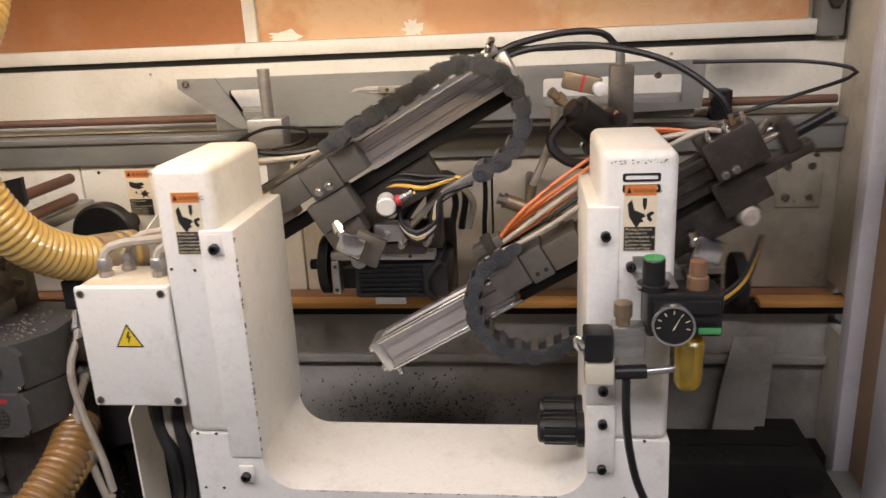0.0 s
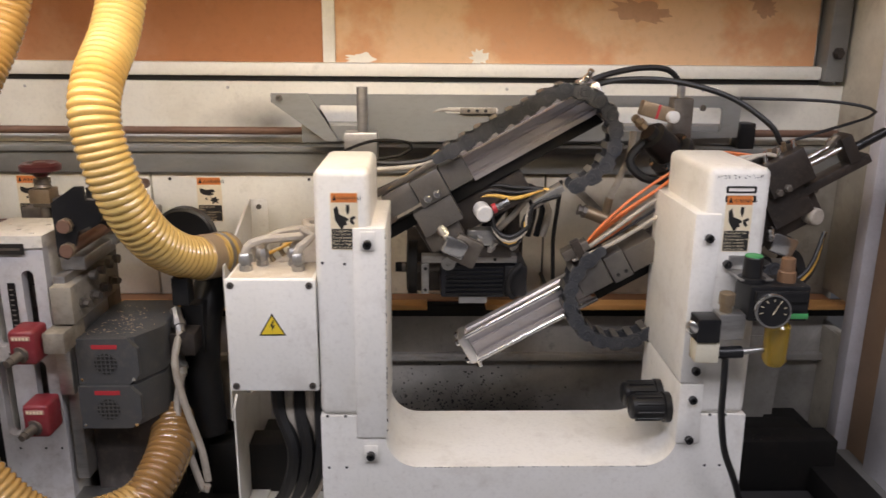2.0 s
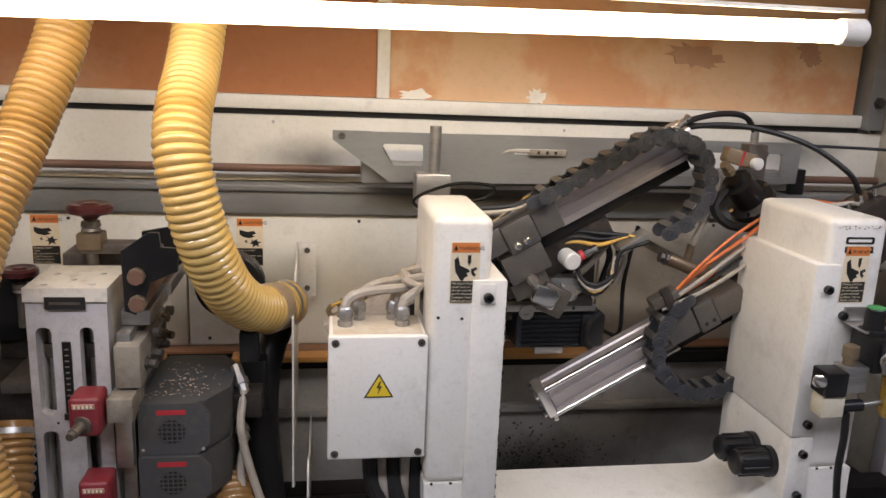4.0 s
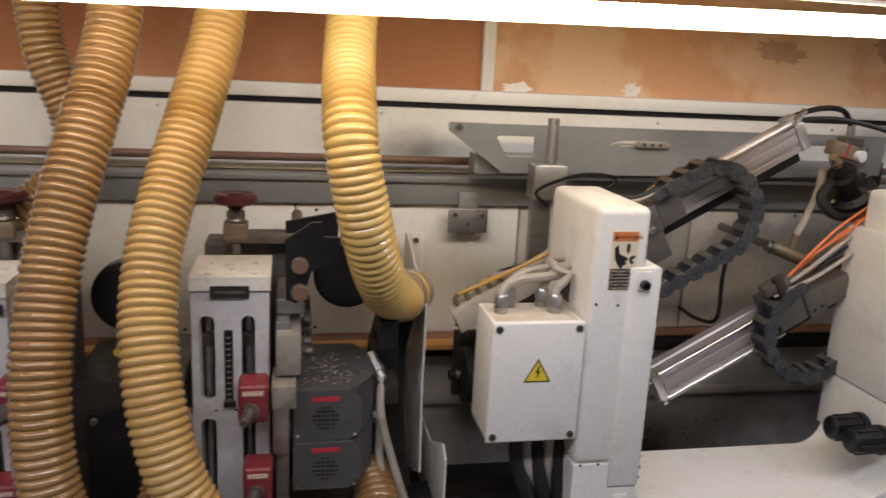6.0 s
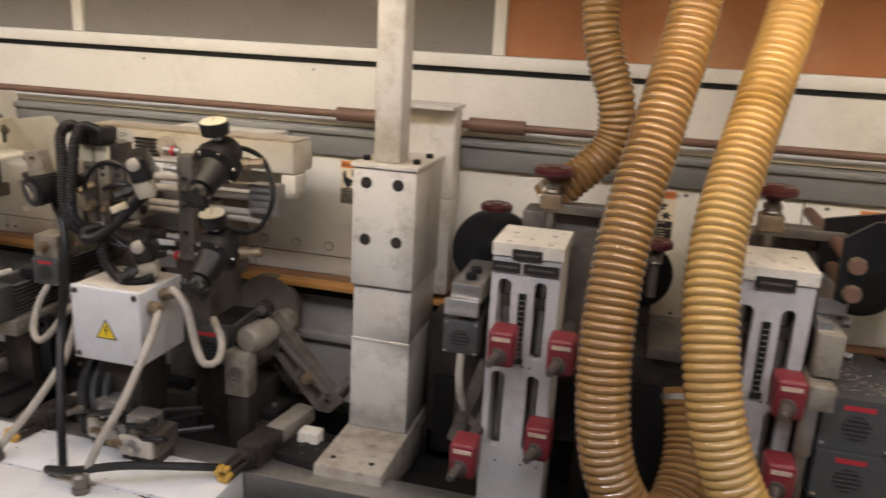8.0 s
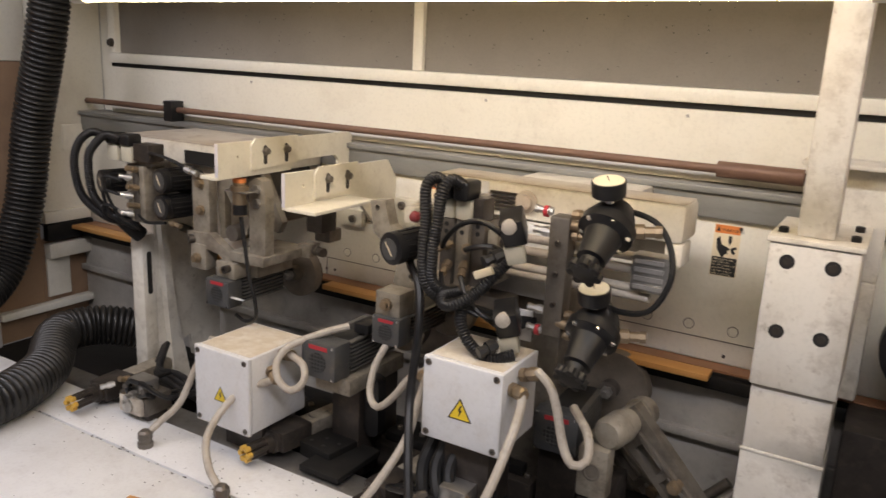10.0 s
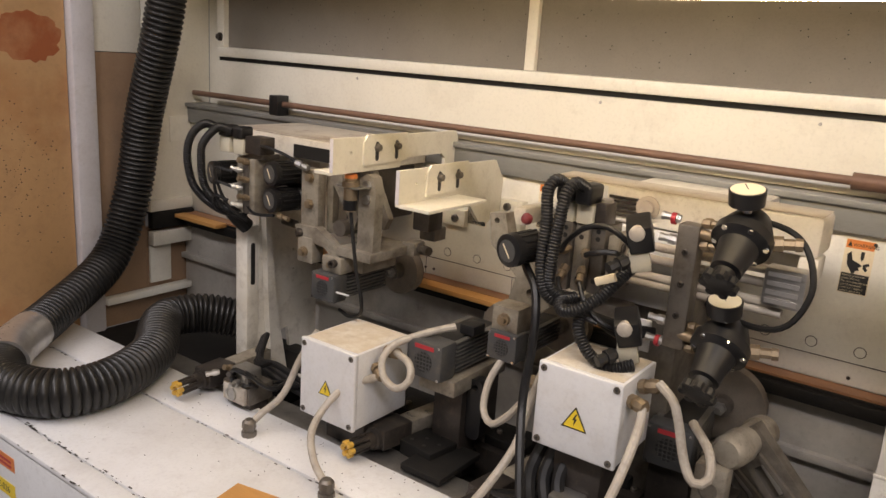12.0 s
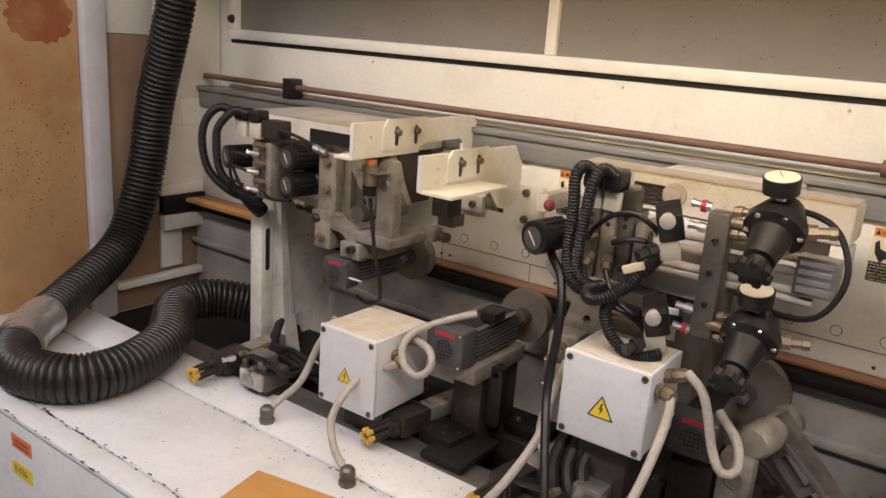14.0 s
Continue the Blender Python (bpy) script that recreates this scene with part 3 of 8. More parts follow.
def hazard_label(m, s=0.05):
    """A yellow voltage triangle; origin at the middle of its foot."""
    t = thing("hazard_label", m, "yellow triangular high-voltage label with black bolt", "label", "voltage labels")
    part("border", poly([(-s / 2, 0), (s / 2, 0), (0, s * 0.87)], m), INK, t)
    part("field", poly([(-s * 0.42, s * 0.05), (s * 0.42, s * 0.05), (0, s * 0.77)], m @ pose(0, -0.0005, 0)), YELLOW, t)
    part("flash", poly([(q[0] * s, q[1] * s) for q in ((0.03, 0.60), (-0.09, 0.34), (0.0, 0.36), (-0.035, 0.13), (0.10, 0.42), (0.01, 0.40), (0.08, 0.60))], m @ pose(0, -0.0009, 0)), INK, t)
    return t


def corrugated(bm, pts, r, pitch=0.0138, depth=0.0045, seg=28):
    """A ribbed hose along pts."""
    line = even(spline(pts, pitch / 3), pitch / 6)
    prof = [depth * q for q in (0.0, 0.55, 0.9, 1.0, 0.9, 0.55)]
    return sweep(bm, line, lambda i: r - depth + prof[i % 6], seg)


def hose(name, pts, r, material, label, pitch=0.0138, depth=0.0045, ends=()):
    t = thing(name, pts[-1], label, "hose", "dust hoses")
    part("ribbed_wall", corrugated(B(), pts, r, pitch, depth), material, t)
    a, b = Vector(pts[-1]), Vector(pts[-2])
    d = (a - b).normalized()
    part("cuff", lathe(B(), a - d * 0.03, d, [(0, r + 0.001), (0.03, r + 0.001), (0.031, r - 0.004)], 24), material, t)
    part("hose_clamp", lathe(B(), a - d * 0.022, d, [(0, r + 0.002), (0.010, r + 0.002)], 24), STEEL, t, "steel band clamp")
    return t


# ---- wooden workpieces that ride along the track ----
def workpiece(x1, length):
    t = thing("workpiece_strip", (x1, 1.68, 0.8322), "orange wooden workpiece strip riding on the conveyor track", "workpiece", "workpieces")
    part("board", box(B(), x1 - length, x1, 1.655, 1.6995, 0.8322, 0.846, 0.0015), WOOD, t)
    return t


pieces = [workpiece(1.54, 1.05), workpiece(0.34, 1.05)]


# ---- the U-shaped frame of the trimming unit ----
def u_frame():
    t = thing("frame_stand", (-0.2, 1.25, 0.472), "white-painted U-shaped steel frame of the trimming unit, chipped", "machine")
    y0, y1 = 1.15, 1.385
    rr, n = 0.062, 8
    inner = []
    for cx, a0 in ((0.085 - rr, 0), (-0.482 + rr, -90)):
        for k in range(n + 1):
            a = radians(a0 - 90 * k / n)
            inner.append((cx + rr * math.cos(a), 0.690 + rr + rr * math.sin(a)))
    body = [(-0.607, 0.472), (0.222, 0.472), (0.215, 0.80), (0.085, 0.80)] + inner + [(-0.482, 0.80), (-0.607, 0.80)]
    part("cross_beam", plate(B(), body, [], y0, y1, I4), WHITE, t)
    left = part("post", box(B(), -0.607, -0.5065, y0, y1, 0.8, 1.277, 0.014, 3), WHITE, t)
    right = part("post", box(B(), 0.097, 0.212, y0, y1, 0.8, 1.283, 0.014, 3), WHITE, t)
    part("side_cover", box(B(), -0.5385, -0.4795, y0 - 0.004, y1 + 0.01, 0.755, 1.172, 0.003), WHITE, left)
    part("side_cover", box(B(), 0.078, 0.127, y0 - 0.004, y1 + 0.015, 0.868, 1.20, 0.004), WHITE, right)
    part("side_cover", box(B(), 0.08, 0.127, y0 - 0.0045, y1 + 0.012, 0.74, 0.866, 0.004), WHITE, right)
    part("lug", box(B(), -0.525, -0.499, y0 - 0.006, y0 - 0.003, 1.13, 1.166, 0.002), WHITE, left)
    part("lug", box(B(), -0.525, -0.499, y0 - 0.006, y0 - 0.003, 0.705, 0.74, 0.002), WHITE, left)
    bolts([(-0.512, y0 - 0.005, 1.143), (-0.512, y0 - 0.005, 0.72)], 0.009, left, BLACK, h=0.012)
    bolts([(0.106, y0 - 0.004, 1.155), (0.106, y0 - 0.004, 0.895), (0.106, y0 - 0.004, 0.835), (0.106, y0 - 0.004, 0.75), (0.145, y0, 1.105)], 0.0085, right, BLACK, h=0.010)
    holes([(-0.594, y0, 1.106), (-0.554, y0, 1.104), (-0.594, y0, 0.80), (-0.56, y0, 0.80), (-0.594, y0, 0.69), (-0.56, y0, 0.69)], 0.0028, left)
    holes([(0.145, y0, 0.80), (0.175, y0, 0.80), (0.145, y0, 0.69), (0.175, y0, 0.69)], 0.0028, right)
    part("cable_opening", lathe(B(), (-0.6068, 1.27, 1.125), (-1, 0, 0), [(0, 0.024), (0.0006, 0.024)], 20), INK, left)
    part("cable_opening", box(B(), -0.6074, -0.6068, 1.246, 1.294, 1.078, 1.125), INK, left)
    for i in range(2):
        z = 1.25 - 0.017 * i
        part("name_plate", plate(B(), rounded(0.130, 0.185, z - 0.0125, z, 0.003), [rounded(0.134, 0.181, z - 0.0095, z - 0.003, 0.002)], -0.0012, 0, pose(0, y0, 0)), INK, right)
    for i in range(2):
        k = lathe(B(), (0.08, 1.20 + 0.06 * (1 - i), 0.792 - 0.0 * i), (-1, 0, 0), [(-0.01, 0.03), (0.012, 0.031), (0.014, 0.027), (0.075, 0.024), (0.078, 0.021), (0.08, 0.013), (0.079, 0.0)], 20)
        kn = part("knob", k, BLACK, right, "ribbed black adjusting knob")
        for j in range(10):
            a = 2 * math.pi * j / 10
            part("rib", box(B(), 0.012, 0.064, 1.20 + 0.06 * (1 - i) + 0.026 * math.cos(a) - 0.002, 1.20 + 0.06 * (1 - i) + 0.026 * math.cos(a) + 0.002, 0.792 + 0.026 * math.sin(a) - 0.002, 0.792 + 0.026 * math.sin(a) + 0.002, 0.001, 1), BLACK, kn)
    # chipped paint along the sharpest edges
    rc = random.Random(11)
    chip = B()
    for k in range(46):
        x = rc.uniform(-0.42, 0.03)
        s = rc.uniform(0.0005, 0.0018)
        box(chip, x - s * 1.6, x + s * 1.6, y0 - 0.0006, y0 - 0.0001, 0.690 - s * 0.6 - 0.0005, 0.6895)
    for k in range(26):
        x = rc.uniform(0.112, 0.20)
        s = rc.uniform(0.0004, 0.0015)
        z = 1.2675 + rc.uniform(-0.004, 0.002)
        box(chip, x - s, x + s, y0 - 0.0006, y0 + 0.0015, z - s * 0.6, z + s * 0.6)
    for k in range(40):
        z = rc.uniform(0.76, 1.16)
        s = rc.uniform(0.0006, 0.0024)
        box(chip, -0.4800, -0.4788, y0 - 0.0046, y0 - 0.002 + s * 0.5, z - s, z + s)
    tagged(part("paint_chip_scatter", chip, BLOCK, t, "dark chips in the white paint"), kind="stuff")
    return t


u_frame()
warning_label(pose(-0.577, 1.1495, 1.236))
warning_label(pose(0.132, 1.1495, 1.234))


def enclosure(m, w, h, d, material, label, bolts_in=0.012):
    """A box with a lid on its front face: origin at the lower left corner of the front, depth to +y."""
    t = thing("junction_box", m, label, "electric box", "junction boxes")
    part("body", box(B(), 0.002, w - 0.002, 0.013, d, 0.002, h - 0.002, 0.003, m=m), material, t)
    part("lid", box(B(), 0, w, 0, 0.012, 0, h, 0.004, 3, m=m), material, t)
    part("dust_film", box(B(), 0.008, w - 0.008, 0.016, d - 0.006, h - 0.0018, h - 0.0012, m=m), TOPDUST, t, "settled brown dust on top")
    for x in (bolts_in, w - bolts_in):
        for z in (bolts_in, h - bolts_in):
            part("screw", lathe(B(), m @ Vector((x, 0.0, z)), m.to_3x3() @ Vector((0, -1, 0)), [(-0.001, 0.0068), (0.002, 0.0066), (0.0022, 0.0045), (0.001, 0.004)], 12), TOOL, t)
            part("screw_slot", lathe(B(), m @ Vector((x, -0.0011, z)), m.to_3x3() @ Vector((0, -1, 0)), [(0, 0.0022), (0.0016, 0.0022)], 6), INK, t)
    return t


enclosure(pose(-0.775, 1.15, 0.852), 0.167, 0.223, 0.12, WHITE, "white junction box with a voltage label, fixed beside the frame post")
hazard_label(pose(-0.69, 1.1495, 0.966), 0.05)


# ---- dust hoses ----
hose("dust_hose", [(-0.985, 1.45, 2.14), (-0.99, 1.45, 1.75), (-1.0, 1.42, 1.60), (-1.009, 1.37, 1.50), (-1.014, 1.28, 1.418), (-1.01, 1.24, 1.342), (-0.984, 1.245, 1.221), (-0.955, 1.29, 1.125), (-0.925, 1.36, 1.065), (-0.89, 1.43, 1.035), (-0.86, 1.49, 1.03)], 0.047, PUHOSE, "pale yellow ribbed dust hose curving into a cutter cover")
hose("dust_hose", [(-1.19, 1.50, 2.14), (-1.21, 1.47, 1.80), (-1.231, 1.42, 1.563), (-1.27, 1.33, 1.40), (-1.319, 1.19, 1.195), (-1.317, 1.10, 1.032), (-1.277, 1.05, 0.87), (-1.20, 1.04, 0.74), (-1.10, 1.06, 0.63), (-0.98, 1.17, 0.60), (-0.94, 1.32, 0.66)], 0.045, OCHRE, "ochre ribbed dust hose hanging before the cutter unit")
hose("dust_hose", [(-1.36, 1.46, 2.14), (-1.375, 1.42, 1.80), (-1.398, 1.36, 1.53), (-1.429, 1.275, 1.368), (-1.465, 1.18, 1.18), (-1.475, 1.11, 1.0), (-1.455, 1.07, 0.835), (-1.40, 1.07, 0.73), (-1.34, 1.13, 0.71), (-1.315, 1.21, 0.78), (-1.325, 1.27, 0.88)], 0.045, BROWNHOSE, "brown glossy ribbed dust hose bent up in a loop")
hose("dust_hose", [(-1.57, 1.565, 2.14), (-1.575, 1.565, 1.7), (-1.565, 1.562, 1.50), (-1.52, 1.555, 1.36), (-1.525, 1.55, 1.27), (-1.60, 1.52, 1.19), (-1.64, 1.52, 1.15)], 0.04, BROWNHOSE, "dusty brown ribbed dust hose behind the others")
hose("black_hose", [(-4.05, 1.52, 2.14), (-4.09, 1.51, 1.8), (-4.15, 1.5, 1.5), (-4.25, 1.49, 1.2), (-4.28, 1.46, 0.95), (-4.27, 1.36, 0.74), (-4.17, 1.12, 0.64), (-4.03, 0.93, 0.622), (-3.86, 0.82, 0.62), (-3.70, 0.86, 0.62), (-3.665, 0.99, 0.62), (-3.74, 1.16, 0.625), (-3.88, 1.29, 0.645), (-3.88, 1.38, 0.65), (-3.83, 1.46, 0.64), (-3.73, 1.57, 0.60)], 0.060, HOSEBLK, "thick black ribbed hose lying in a bend on the bed", 0.0165, 0.0085)
t = thing("hose_tape", (-4.03, 0.93, 0.622), "silver duct tape wound round the black hose", "tape")
part("wrap", sweep(B(), spline([(-4.10, 1.02, 0.629), (-4.03, 0.93, 0.622), (-3.95, 0.87, 0.62)], 0.012), lambda i: 0.0595 + 0.001 * (i % 3), 24), ALU, t)


# ---- the two slanting trimming slides ----
TILT_U = 29.5
MU = pose(-0.402, 1.392, 1.175, 0, -TILT_U, 0)
ML = pose(0.004, 1.365, 1.017, 0, -TILT_U, 0)
UX, UZ = math.cos(radians(TILT_U)), math.sin(radians(TILT_U))


def rbox(m, u0, u1, y0, y1, v0, v1, bevel=0.003):
    return box(B(), u0, u1, y0, y1, v0, v1, bevel, m=m)


def profile_bar(m, u0, u1, y0, y1, v0, v1):
    """A grooved aluminium cylinder profile."""
    g = 0.0045
    dv, dy = v1 - v0, y1 - y0
    sec = []
    for k in (0.26, 0.70):
        sec += [(y0, v0 + dv * k - g), (y0 + g, v0 + dv * k - g * 0.6), (y0 + g, v0 + dv * k + g * 0.6), (y0, v0 + dv * k + g)]
    sec = [(y0, v0)] + sec + [(y0, v1), (y0 + dy * 0.3, v1), (y0 + dy * 0.35, v1 - g), (y0 + dy * 0.65, v1 - g), (y0 + dy * 0.7, v1), (y1, v1), (y1, v0)]
    bm = B()
    a = [bm.verts.new(m @ Vector((u0, y, v))) for y, v in sec]
    b = [bm.verts.new(m @ Vector((u1, y, v))) for y, v in sec]
    n = len(sec)
    for i in range(n):
        bm.faces.new((a[i], a[(i + 1) % n], b[(i + 1) % n], b[i]))
    bm.faces.new(a[::-1])
    bm.faces.new(b)
    return bm


def hexbolt(p, axis, r, parent, material=CHROME, h=0.008):
    part("bolt", lathe(B(), p, axis, [(0, r * 1.25), (0.0015, r * 1.25), (0.0016, r), (h, r), (h + 0.001, r * 0.8)], 6), material, parent)


def fitting(p, axis, r, length, parent, material=CHROME, name="fitting"):
    """A pipe fitting: collar, hexagon and nose."""
    return part(name, lathe(B(), p, axis, [(0, r * 0.8), (length * 0.15, r * 0.8), (length * 0.16, r), (length * 0.5, r), (length * 0.51, r * 0.7), (length * 0.8, r * 0.7), (length * 0.81, r * 0.85), (length, r * 0.8)], 8), material, parent)


upper = thing("trimming_slide", MU, "slanting trimming slide with a grooved aluminium cylinder and dark blocks", "machine slide", "trimming slides")
part("rear_block", rbox(MU, -0.085, -0.019, 0.004, 0.075, -0.002, 0.050), SLATE, upper)
blk = part("main_block", rbox(MU, -0.018, 0.048, 0, 0.078, -0.014, 0.047), SLATE, upper)
part("main_block", rbox(MU, 0.049, 0.104, 0.003, 0.078, -0.011, 0.045), SLATE, upper)
part("lower_plate", rbox(MU, -0.045, 0.045, 0.006, 0.05, -0.075, -0.015), SLATE, upper)
for u in (0.0, 0.022):
    hexbolt(MU @ Vector((u, 0, 0.0)), (0, -1, 0), 0.0075, blk)
part("cylinder", profile_bar(MU, 0.1045, 0.40, 0.035, 0.095, -0.022, 0.035), ALUD, upper, "dusty grooved aluminium cylinder")
part("end_cap", rbox(MU, 0.401, 0.425, 0.033, 0.097, -0.025, 0.038, 0.005), ALU, upper)
part("tie_rod", cyl(B(), MU @ Vector((0.09, 0.03, 0.046)), MU @ Vector((0.41, 0.03, 0.046)), 0.0055), ALU, upper)
part("guide_rail", rbox(MU, -0.36, 0.40, 0.05, 0.085, -0.048, -0.0225), DARK, upper)
part("top_bar", rbox(MU, -0.10, 0.10, 0.012, 0.03, 0.051, 0.064), TOOL, upper)
part("end_valve", rbox(MU, 0.385, 0.415, 0.03, 0.06, 0.04, 0.058), ALU, upper)
fitting(MU @ Vector((0.40, 0.02, 0.052)), (0.3, -0.5, 0.8), 0.008, 0.028, upper)
part("rear_cylinder", rbox(MU, -0.42, -0.086, 0.05, 0.10, -0.02, 0.03), DUSTY, upper, "dust-covered rear end of the slide")
for i in range(5):
    u = -0.40 + 0.026 * i
    part("elbow", tube(B(), [MU @ Vector((u, 0.075, 0.03)), MU @ Vector((u, 0.075, 0.046)), MU @ Vector((u + 0.012, 0.072, 0.053))], 0.0055), BRASS, upper)
    part("air_tube", tube(B(), [MU @ Vector((u + 0.012, 0.072, 0.053)), MU @ Vector((u + 0.08, 0.06 - 0.004 * i, 0.05)), MU @ Vector((-0.12, 0.02 + 0.003 * i, 0.052 + 0.003 * i)), MU @ Vector((-0.02, 0.016, 0.062)), MU @ Vector((0.07, 0.022, 0.074))], 0.0033), (CABLEY, CABLEG, CABLEY, CABLEG, BLACK)[i], upper)
for i in range(2):
    part("air_tube", tube(B(), [(-0.55, 1.45, 1.225 + 0.02 * i), (-0.47, 1.42, 1.235 + 0.01 * i), (-0.40, 1.41, 1.25 + 0.006 * i), (-0.34, 1.415, 1.29)], 0.006), (CABLEG, RUBBER)[i], upper)

lower = thing("trimming_slide", ML, "slanting trimming slide ending in a bright grooved cylinder", "machine slide", "trimming slides")
part("cylinder", profile_bar(ML, -0.355, -0.07, 0.05, 0.115, -0.045, 0.018), ALUD, lower, "bright grooved aluminium cylinder")
cap = part("end_cap", rbox(ML, -0.378, -0.356, 0.047, 0.118, -0.049, 0.021, 0.006), ALU, lower)
for y in (0.06, 0.105):
    for v in (-0.038, 0.010):
        part("tie_rod_nut", lathe(B(), ML @ Vector((-0.377, y, v)), ML.to_3x3() @ Vector((-1, 0, 0)), [(0, 0.008), (0.008, 0.008), (0.009, 0.006)], 8), CHROME, cap)
for y in (0.049, 0.05):
    part("tie_rod", cyl(B(), ML @ Vector((-0.36, y, -0.045 + (0.063 if y > 0.0495 else 0))), ML @ Vector((-0.06, y, -0.045 + (0.063 if y > 0.0495 else 0))), 0.006), CHROME, lower)
fitting(ML @ Vector((-0.36, 0.075, -0.05)), (0.3, 0, -1), 0.008, 0.022, lower)
part("main_block", rbox(ML, -0.084, -0.016, 0.003, 0.085, -0.012, 0.056), SLATE, lower)
lb = part("main_block", rbox(ML, -0.014, 0.03, 0, 0.085, -0.016, 0.047), SLATE, lower)
part("main_block", rbox(ML, 0.031, 0.10, 0.004, 0.085, -0.014, 0.040), TOOL, lower)
holes([ML @ Vector((0, 0, 0)), ML @ Vector((0.018, 0, 0.0))], 0.0045, lb)
part("cylinder", profile_bar(ML, 0.101, 0.355, 0.035, 0.09, -0.03, 0.03), BLOCK, lower, "dark middle of the slide behind the post")
eb = part("end_block", rbox(ML, 0.356, 0.452, 0.0, 0.085, -0.014, 0.060), BLOCK, lower, "large browned steel end block")
for u in (0.37, 0.39):
    hexbolt(ML @ Vector((u, 0, -0.004)), (0, -1, 0), 0.0075, eb, TOOL)
part("foot_block", rbox(ML, 0.34, 0.43, 0.02, 0.08, -0.085, -0.016), BLOCK, lower)
part("guide_rail", rbox(ML, -0.06, 0.40, 0.05, 0.08, -0.05, -0.031), DARK, lower)
part("top_clamp", rbox(ML, -0.085, -0.025, 0.005, 0.04, 0.078, 0.10), TOOL, lower)
part("top_clamp", rbox(ML, -0.06, -0.04, 0.0, 0.02, 0.066, 0.112), BLOCK, lower)
for i, cm in enumerate((CABLEG, CABLEG, CABLEO, CABLEO, CABLEO, BLACK, CABLEO)):
    part("air_tube", tube(B(), [ML @ Vector((-0.07, 0.012 + 0.004 * i, 0.072 + 0.003 * (i % 2))), ML @ Vector((0.03, 0.008 + 0.003 * i, 0.066 + 0.008 * ((i * 3) % 7))), ML @ Vector((0.15, 0.01 + 0.006 * ((i * 2) % 7), 0.074 + 0.0095 * ((i * 3) % 7))), ML @ Vector((0.28, 0.02 + 0.006 * i, 0.085 + 0.008 * ((i * 3) % 7))), ML @ Vector((0.37, 0.02 + 0.008 * i, 0.082 - 0.002 * i)), ML @ Vector((0.40, 0.02 + 0.008 * i, 0.064))], 0.0045 if i < 2 else 0.0034), cm, lower)
for i in range(5):
    fitting(ML @ Vector((0.375 + 0.016 * i, 0.02 + 0.012 * (i % 2), 0.058)), (-0.3, -0.1, 1), 0.006, 0.022, lower, BRASS if i % 2 else CHROME)


# energy chains: links that roll round a bend
CHAIN_R, CHAIN_R_LOW, PITCH = 0.095, 0.107, 0.0365


def link_mesh():
    """One chain link: offset side cheeks with a round ringed pivot and two cross bars that stand proud."""
    bm = B()
    for s in (-1, 1):
        plate(bm, rounded(-0.0055, 0.0325, -0.0145, 0.0145, 0.0138, 5), [], 0.0232 * s - 0.0022, 0.0232 * s + 0.0022, I4)
        plate(bm, rounded(-0.0315, 0.004, -0.0115, 0.0115, 0.011, 4), [], 0.0185 * s - 0.0016, 0.0185 * s + 0.0016, I4)
        lathe(bm, (0.018, 0.0253 * s, 0), (0, s, 0), [(0, 0.0112), (0.0016, 0.0108), (0.0018, 0.0085), (-0.0012, 0.0078), (-0.0012, 0.0045), (0.0016, 0.004), (0.0018, 0.0015)], 14)
        box(bm, -0.006, 0.004, 0.0255 * s - 0.0008, 0.0255 * s + 0.0008, -0.0105, 0.0105, 0.0006, 1)
    for v in (-1, 1):
        box(bm, 0.002, 0.0165, -0.0235, 0.0235, 0.0158 * v - 0.0017, 0.0158 * v + 0.0017, 0.0008, 1)
    return bm


LINK = mesh("link", link_mesh(), CHAINM)
LINK.materials.append(SLATE)
for face in LINK.polygons:
    if abs(face.center.z) > 0.0148:
        face.material_index = 1


def link_pose(l, a, side, bend=CHAIN_R):
    """Where the link stands that lies l along the chain, when the bend begins a along it. side: +1 bends to the right end, -1 to the left."""
    arc = math.pi * bend
    if l < a:
        return pose(side * l, 0, 0, 0, 0 if side > 0 else 180)
    if l < a + arc:
        w = (l - a) / bend
        return pose(side * (a + bend * math.sin(w)), 0, -bend + bend * math.cos(w), 0, math.degrees(w) if side > 0 else 180 - math.degrees(w))
    return pose(side * (2 * a + arc - l), 0, -2 * bend, 0, 180 if side > 0 else 0)


def energy_chain(at, n, label):
    t = thing("energy_chain", at, label, "cable chain", "energy chains")
    links = []
    for i in range(n):
        ob = new("link", LINK)
        ob.parent = t
        links.append(ob)
    return t, links


chain_up, links_up = energy_chain(MU @ pose(0.062, 0.005, 0.066), 16, "black plastic energy chain arching over the trimming slide")
chain_low, links_low = energy_chain(ML @ pose(-0.012, 0.02, 0.062), 18, "black plastic energy chain hanging in a loop under the slide")
A_UP, A_LOW = 0.252, 0.006


